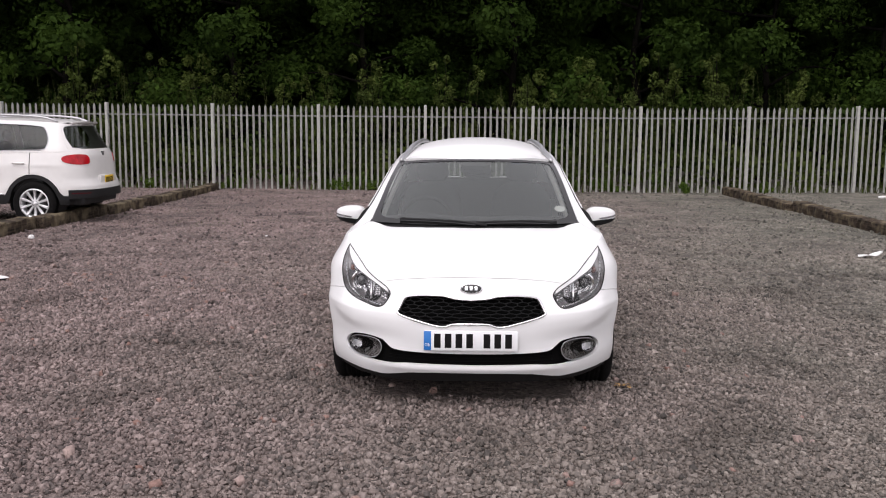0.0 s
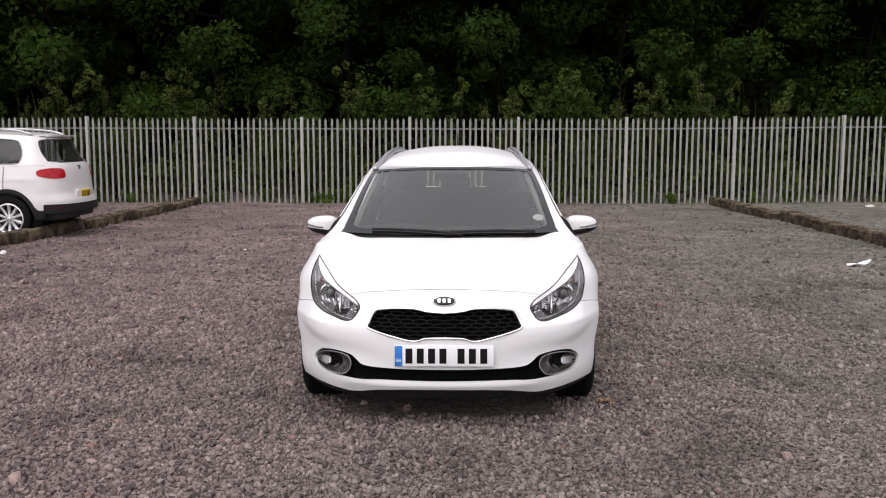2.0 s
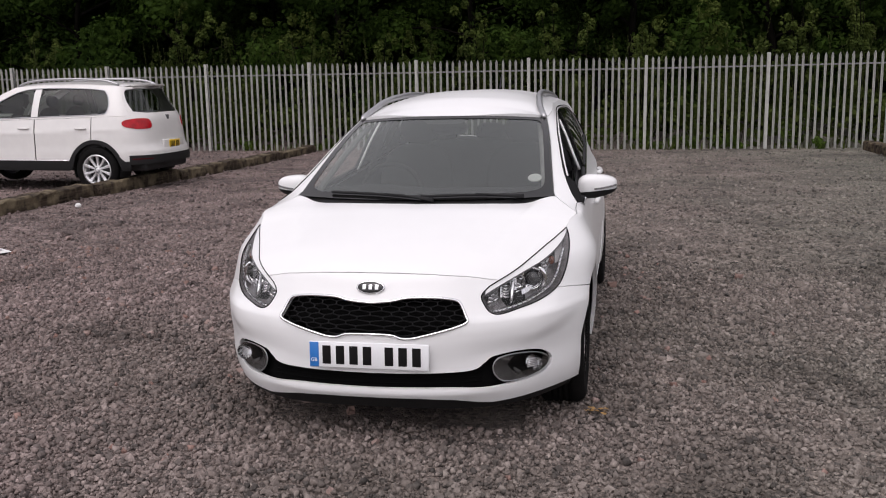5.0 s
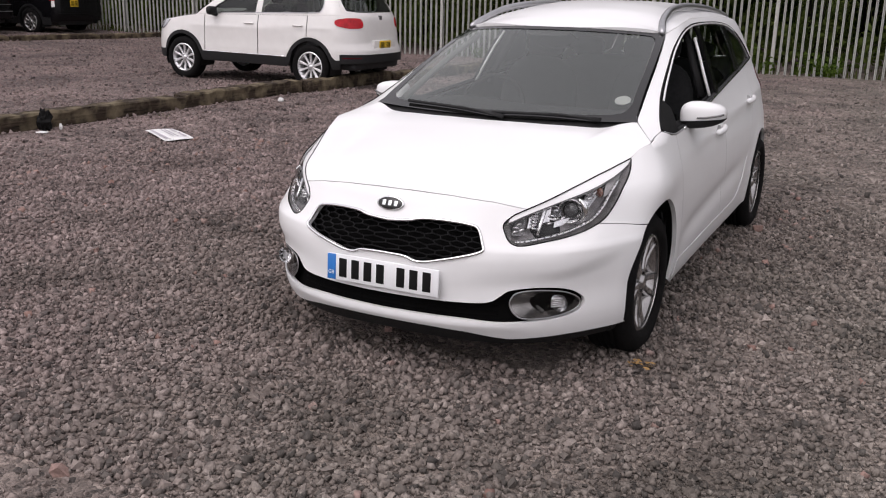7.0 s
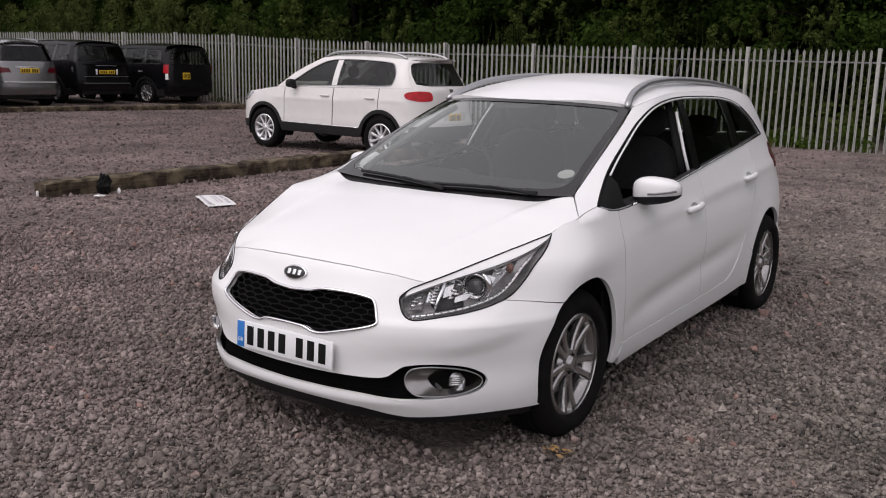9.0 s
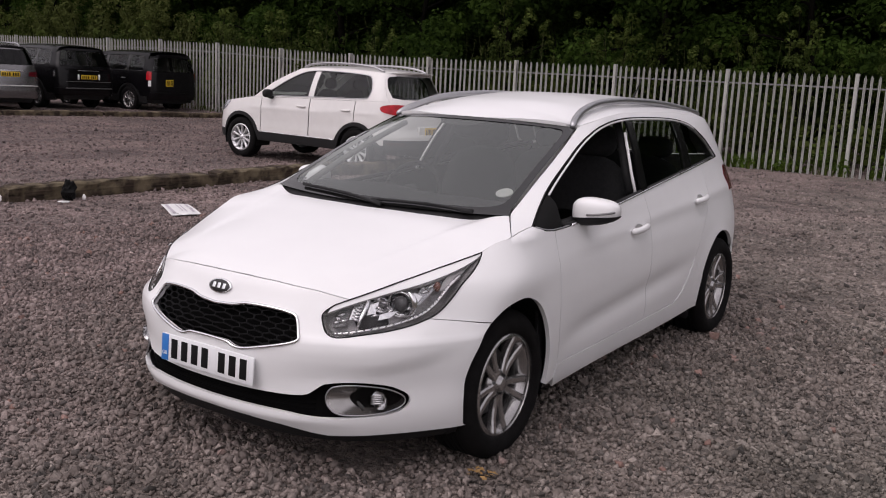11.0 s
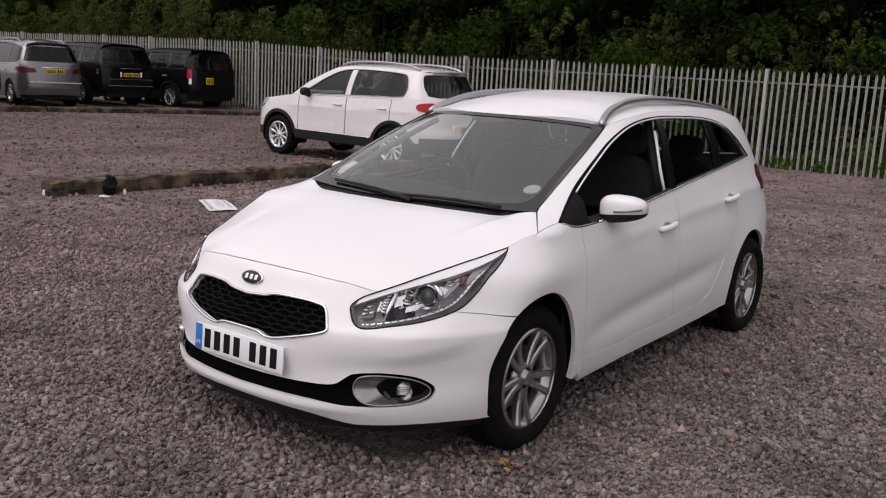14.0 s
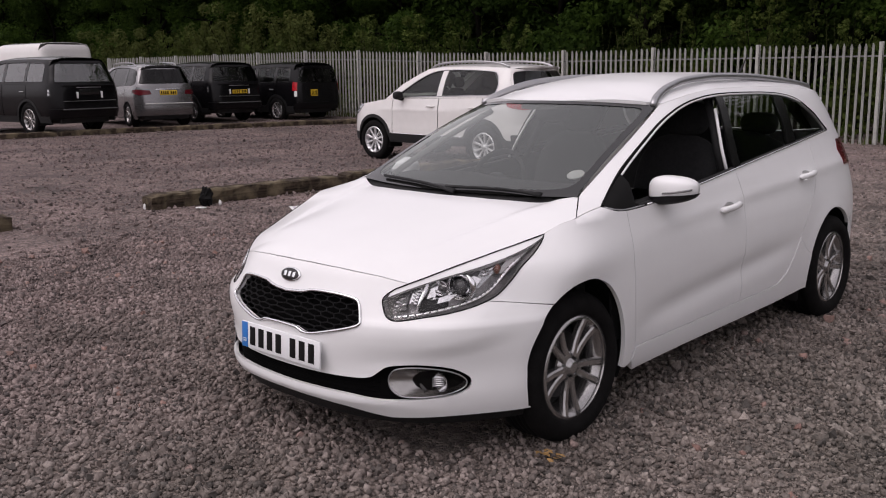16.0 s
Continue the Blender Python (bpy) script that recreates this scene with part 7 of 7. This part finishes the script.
def leaf_cloud(centres, radii, count, leaf, seed, flat=.8):
    """Leaf quads spread over clumps: places, two to a clump's skin rather than its heart."""
    r = np.random.default_rng(seed)
    k = r.integers(0, len(centres), count)
    d = r.normal(size=(count, 3))
    d /= np.linalg.norm(d, axis=1)[:, None]
    rad = radii[k] * r.uniform(.35, 1.0, count) ** .5
    p = centres[k] + d * rad[:, None] * (1, 1, flat)
    n = d + r.normal(size=(count, 3)) * .7 + (0, 0, .5)
    n /= np.linalg.norm(n, axis=1)[:, None]
    u = np.cross(n, r.normal(size=(count, 3)))
    u /= np.linalg.norm(u, axis=1)[:, None]
    v = np.cross(n, u)
    s = leaf * r.uniform(.6, 1.35, count)
    a, b = u * s[:, None], v * (s * .62)[:, None]
    bend = n * (s * .18)[:, None]
    quad = np.stack([p - a, p - b * .9 + bend, p + a, p + b * .9 + bend], 1).reshape(-1, 3)
    return quad


def quads_mesh(name, quad, mat):
    me = bpy.data.meshes.new(name)
    n = len(quad)
    me.vertices.add(n)
    me.vertices.foreach_set("co", quad.ravel())
    me.loops.add(n)
    me.loops.foreach_set("vertex_index", np.arange(n))
    me.polygons.add(n // 4)
    me.polygons.foreach_set("loop_start", np.arange(0, n, 4))
    me.update(calc_edges=True)
    me.materials.append(mat)
    return me


def tree(seed, high, wide, leaves, leaf, low=1.0):
    """A broad-leaved tree: tapered trunk, limbs and a crown of leaf clumps, built at the origin."""
    r = random.Random(seed)
    ob = thing("tree", pose(0, 0, 0), "dense dark green broad-leaved tree behind the fence", "tree", "trees of the wood behind the fence")
    trunk = [(0, 0, -.3)]
    for k in range(1, 8):
        t = k / 7
        trunk.append((r.uniform(-.15, .15) * k / 3, r.uniform(-.15, .15) * k / 3, high * .8 * t))
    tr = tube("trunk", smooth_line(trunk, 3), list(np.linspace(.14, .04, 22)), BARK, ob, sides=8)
    centres, radii, tops, top_r = [], [], [], []
    for k in range(12):
        t = .10 + .86 * k / 11
        z = high * .8 * t
        base = np.array(trunk[min(7, int(t * 7))])
        base[2] = z
        a = k * 2.4 + r.uniform(-.4, .4)
        reach = wide * (1.05 - .45 * t) * r.uniform(.6, 1.1)
        tip = base + np.array((math.cos(a) * reach, math.sin(a) * reach, r.uniform(.0, .9)))
        mid = (base + tip) / 2 + np.array((0, 0, r.uniform(-.1, .4)))
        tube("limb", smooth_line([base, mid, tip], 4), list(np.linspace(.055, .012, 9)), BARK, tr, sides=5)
        for q in (.55, .75, .9, 1.0, 1.1):
            c = base + (tip - base) * q + np.array((r.uniform(-.45, .45), r.uniform(-.45, .45), r.uniform(-.25, .35)))
            (tops if z > 6.2 else centres).append(c)
            (top_r if z > 6.2 else radii).append(r.uniform(.45, 1.0) if z <= 6.2 else r.uniform(.8, 1.3))
    # extra high clumps, above the view, added to shade the lower crown
    for k in range(14):
        a, t = r.uniform(0, 6.28), r.uniform(0, 1)
        tops.append(np.array((math.cos(a) * wide * r.uniform(.2, 1.0), math.sin(a) * wide * r.uniform(.2, 1.0), 6.6 + (high - 6.2) * t)))
        top_r.append(r.uniform(.9, 1.6))
    low_leaves = leaf_cloud(np.array(centres), np.array(radii), leaves, leaf, seed, .7)
    high_leaves = leaf_cloud(np.array(tops), np.array(top_r), 1500, .27, seed + 50)
    cr = new("crown", quads_mesh("crown", np.concatenate([low_leaves, high_leaves]), LEAF))
    cr.parent = ob
    return ob


grng = random.Random(21)
kinds = [tree(101, 9.2, 3.0, 8200, .083), tree(102, 8.4, 3.3, 8200, .085), tree(103, 9.6, 2.9, 8000, .087), tree(104, 8.2, 3.1, 8000, .080)]
spots = []
for row, (y, gap, shift) in enumerate(((23.6, 4.1, 0), (28.0, 12.0, 2.2))):
    x = -86 + shift
    while x < 30:
        spots.append((x + grng.uniform(-.8, .8), y + grng.uniform(-.9, .9) + (.5 if x < -12 else 0), row))
        x += gap
for k, (x, y, row) in enumerate(spots):
    m = pose(x, y, -.1, 0, 0, grng.uniform(0, 360)) @ Matrix.Scale(grng.uniform(.85, 1.15), 4)
    src = kinds[k % 4]
    if k < 4:
        src.matrix_basis = m
    else:
        c = copy_thing(src, m)
        c.matrix_basis = m


def shrub(seed, high, wide, leaves, mat, leaf=.07):
    r = random.Random(seed)
    ob = thing("shrub", pose(0, 0, 0), "leafy green shrub growing behind the fence", "shrub", "undergrowth behind the fence")
    centres, radii = [], []
    st = None
    for k in range(7):
        a, rr = r.uniform(0, 6.28), wide * r.uniform(.2, .9)
        h = high * r.uniform(.6, 1.05)
        tip = (math.cos(a) * rr, math.sin(a) * rr, h)
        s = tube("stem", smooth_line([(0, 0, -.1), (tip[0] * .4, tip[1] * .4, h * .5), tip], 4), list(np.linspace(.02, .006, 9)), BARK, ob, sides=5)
        for q in (.3, .5, .7, .85, 1.0):
            centres.append(np.array(tip) * (q ** .8, q ** .8, q) + np.array((r.uniform(-.15, .15), r.uniform(-.15, .15), 0)))
            radii.append(r.uniform(.14, .42) * (1.15 - .6 * q) * wide)
    me = quads_mesh("foliage", leaf_cloud(np.array(centres), np.array(radii), leaves, leaf, seed, 1.1), mat)
    cr = new("foliage", me)
    cr.parent = ob
    return ob


bushes = [shrub(201, 3.1, 1.1, 2300, SHRUB, .055), shrub(202, 2.5, 1.3, 2300, SHRUB, .055), shrub(203, 3.6, .75, 2100, SHRUB, .048), shrub(204, 2.2, 1.2, 2100, WEED, .048)]
k = 0
x = -48.0
while x < 24:
    for row in range(2):
        m = pose(x + grng.uniform(-.5, .5), 20.0 + 1.6 * row + grng.uniform(-.4, .4) + .02 * (x + 4), -.1, 0, 0, grng.uniform(0, 360)) @ Matrix.Scale(grng.uniform(.75, 1.12), 4)
        if k < 4:
            bushes[k].matrix_basis = m
        else:
            c = copy_thing(bushes[grng.randrange(4)], m)
            c.matrix_basis = m
        k += 1
    x += 1.75

BANK = leafy("bank_leaf", (.052, .067, .019), (.104, .122, .035), .6, 8)
banks = [shrub(211, 3.4, 1.5, 2600, BANK, .07), shrub(212, 4.2, 1.6, 2600, BANK, .07)]
for k in range(16):
    m = pose(-43.5 + 1.2 * k + grng.uniform(-.6, .6), 20.9 + grng.uniform(-.5, .8) - .02 * k, -.1, 0, 0, grng.uniform(0, 360)) @ Matrix.Scale(grng.uniform(.8, 1.15), 4)
    if k < 2:
        banks[k].matrix_basis = m
    else:
        copy_thing(banks[k % 2], m).matrix_basis = m

FRESH = leafy("fresh_weed", (.035, .065, .012), (.13, .20, .035), 4)


# leafy weeds at the fence's foot
def weed_plant(x, y, high, wide, seed):
    r = random.Random(seed)
    ob = thing("weed_plant", pose(x, y, float(lie(np.array(x), np.array(y))) - .01), "bright green leafy weed at the foot of the fence", "weed", "weeds along the fence")
    centres, radii = [], []
    for k in range(5):
        a, rr = r.uniform(0, 6.28), wide * r.uniform(.2, 1)
        tip = np.array((math.cos(a) * rr, math.sin(a) * rr * .5, high * r.uniform(.6, 1)))
        tube("stem", [(0, 0, 0), tip * (.5, .5, .6), tip], [.005, .004, .002], FRESH, ob, sides=4)
        for q in (.4, .7, 1.0):
            centres.append(tip * (q, q, q))
            radii.append(.3 * high + .03)
    fo = new("foliage", quads_mesh("foliage", leaf_cloud(np.array(centres), np.array(radii), 260, .04, seed), FRESH))
    fo.parent = ob


wr2 = random.Random(77)
spots_w = [(4.47, .35, .62, .3), (5.06, -.15, .24, .12), (3.37, .1, .14, .2), (7.06, .1, .12, .2), (-6.7, .1, .15, .25), (-5.14, .3, .3, .2), (-2.5, .15, .25, .3), (-1.5, .1, .30, .3), (-.74, .2, .5, .35),
           (-.2, .2, .42, .3), (-2.84, .25, .42, .35), (-1.9, .3, .55, .3), (-3.7, .1, .2, .3), (1.2, .25, .4, .3), (2.3, .2, .3, .25)]
spots_w += [(wr2.uniform(-4.2, 3.0), wr2.uniform(.05, .35), wr2.uniform(.12, .45), wr2.uniform(.15, .35)) for k in range(14)]
spots_w += [(wr2.uniform(-16, 9), wr2.uniform(.05, .35), wr2.uniform(.10, .30), wr2.uniform(.12, .3)) for k in range(12)]
for k, (x, dy, high, wide) in enumerate(spots_w):
    weed_plant(x, FY + (x - FX) / FDX * FDY + dy, high, wide, 300 + k)

# tall flowering stalks that stand up behind the fence
def stalks(count, seed):
    r = np.random.default_rng(seed)
    x = r.uniform(-46, 14, count)
    clump = np.array([noise.noise(Vector((v * .35, 9.3, 0))) for v in x])
    x, clump = x[clump > -.12], clump[clump > -.12]
    n = len(x)
    base = np.stack([x, 19.35 + r.uniform(0, 1.3, n) + .02 * (x + 4), 0 * x - .1], -1)
    high = (2.35 + .7 * r.uniform(0, 1, n) + .8 * clump.clip(0)).clip(2.0, 3.4)
    lean = np.stack([r.normal(0, .17, n), r.normal(0, .17, n), 0 * x], -1)
    quads = []
    for k in range(16):
        t = .42 + .58 * k / 15
        p = base + lean * (t * high)[:, None] + np.stack([0 * x, 0 * x, t * high], -1)
        a = r.uniform(0, 6.28, n)
        d = np.stack([np.cos(a), np.sin(a), r.uniform(.1, 1.3, n)], -1)
        d *= ((.16 - .11 * t) * r.uniform(.7, 1.3, n) / np.linalg.norm(d, axis=1))[:, None]
        w = np.stack([-np.sin(a), np.cos(a), 0 * a], -1) * .017
        quads.append(np.stack([p, p + d * .5 - w, p + d, p + d * .5 + w], 1))
    side = np.array((.006, 0, 0))
    top = base + lean * high[:, None] + np.stack([0 * x, 0 * x, high], -1)
    quads.append(np.stack([base - side, base + side, top + side * .4, top - side * .4], 1))
    quad = np.concatenate(quads).reshape(-1, 3)
    tagged(new("tall_weeds", quads_mesh("tall_weeds", quad, STALK)), "tall thin olive weed stalks standing behind the fence", "weeds", kind="stuff")


STALK = leafy("weed_stalk", (.034, .045, .015), (.098, .108, .040), 2)
stalks(360, 51)

# the depth of the wood, too far in to tell its trees apart
wr = np.random.default_rng(31)
def wood(count, ys, zs, rad, leaves, leaf, seed, label):
    c = np.stack([wr.uniform(-110, 60, count), wr.uniform(*ys, count), wr.uniform(*zs, count)], -1)
    me = quads_mesh("far_wood", leaf_cloud(c, wr.uniform(*rad, count), leaves, leaf, seed), LEAF)
    tagged(new("far_wood", me), label, "woodland", kind="stuff")


wood(1700, (35, 40), (.2, 11), (1.2, 2.2), 56000, .95, 32, "dark depth of the wood behind the trees")
wood(900, (29.5, 33), (.2, 6.5), (.6, 1.3), 26000, .2, 33, "tangled dark foliage between the trees of the wood")
# added leaf layer, above the view, that keeps sky light off the wood
wood(1300, (23.0, 40), (6.6, 8.4), (.9, 1.6), 32000, .58, 34, "closed leaf canopy over the wood")

# low undergrowth that covers the ground behind the fence
uc = np.stack([wr.uniform(-48, 20, 1500), wr.uniform(19.1, 22.5, 1500), wr.uniform(.0, .9, 1500)], -1)
uc[:, 1] += .02 * (uc[:, 0] + 4)
ug = new("undergrowth", quads_mesh("undergrowth", leaf_cloud(uc, wr.uniform(.25, .5, 1500), 17000, .10, 61), SHRUB))
tagged(ug, "dense green brambles and nettles covering the ground behind the fence", "undergrowth", kind="stuff")

# grass and weeds at the fence's foot and between the stones
def blades(name, xy, high, seed, mat, label):
    r = np.random.default_rng(seed)
    n = len(xy)
    a = r.uniform(0, 6.28, n)
    d = np.stack([np.cos(a), np.sin(a), 0 * a], -1)
    side = np.stack([-np.sin(a), np.cos(a), 0 * a], -1) * (high * .07)[:, None]
    b = np.stack([xy[:, 0], xy[:, 1], lie(xy[:, 0], xy[:, 1]) - .01], -1)
    lean = d * (high * r.uniform(.1, .7, n))[:, None]
    up = np.stack([0 * a, 0 * a, high], -1)
    mid = b + up * .6 + lean * .4
    tip = b + up + lean
    quad = np.stack([b - side, b + side, mid + side * .8, mid - side * .8, mid - side * .8, mid + side * .8, tip + side * .05, tip - side * .05], 1).reshape(-1, 3)
    return tagged(new(name, quads_mesh(name, quad, mat)), label, "grass", kind="stuff")


r = np.random.default_rng(41)
n = 3600
gxy = np.stack([r.uniform(-34, 14, n), np.zeros(n)], -1)
gxy[:, 1] = FY + (gxy[:, 0] - FX) / FDX * FDY + r.normal(.10, .16, n)
keep = np.array([noise.noise(Vector((x * .45, 3.1, 0))) for x in gxy[:, 0]]) + r.uniform(-.35, .35, n) > -.05
blades("grass", gxy[keep], r.uniform(.04, .24, n)[keep], 42, WEED, "rough grass and weeds along the foot of the fence")
cl = []
for cx, cy, s, m in ((-4.3, 9.6, .35, 260), (-5.2, 12.5, .5, 200), (5.4, 13.0, .5, 220), (5.6, 10.2, .35, 160), (-6.35, 11.2, .12, 120), (-6.3, 5.2, .10, 60), (4.6, 15.5, .6, 160), (-3.2, 11.4, .4, 120), (-21.0, 13.0, .5, 160), (-20.3, 15.6, .5, 200)):
    cl.append(np.stack([r.normal(cx, s, m // 2), r.normal(cy, s * .7, m // 2)], -1))
cl = np.concatenate(cl)
blades("weed_tuft", cl, r.uniform(.012, .05, len(cl)), 43, WEED, "low weeds growing through the gravel")
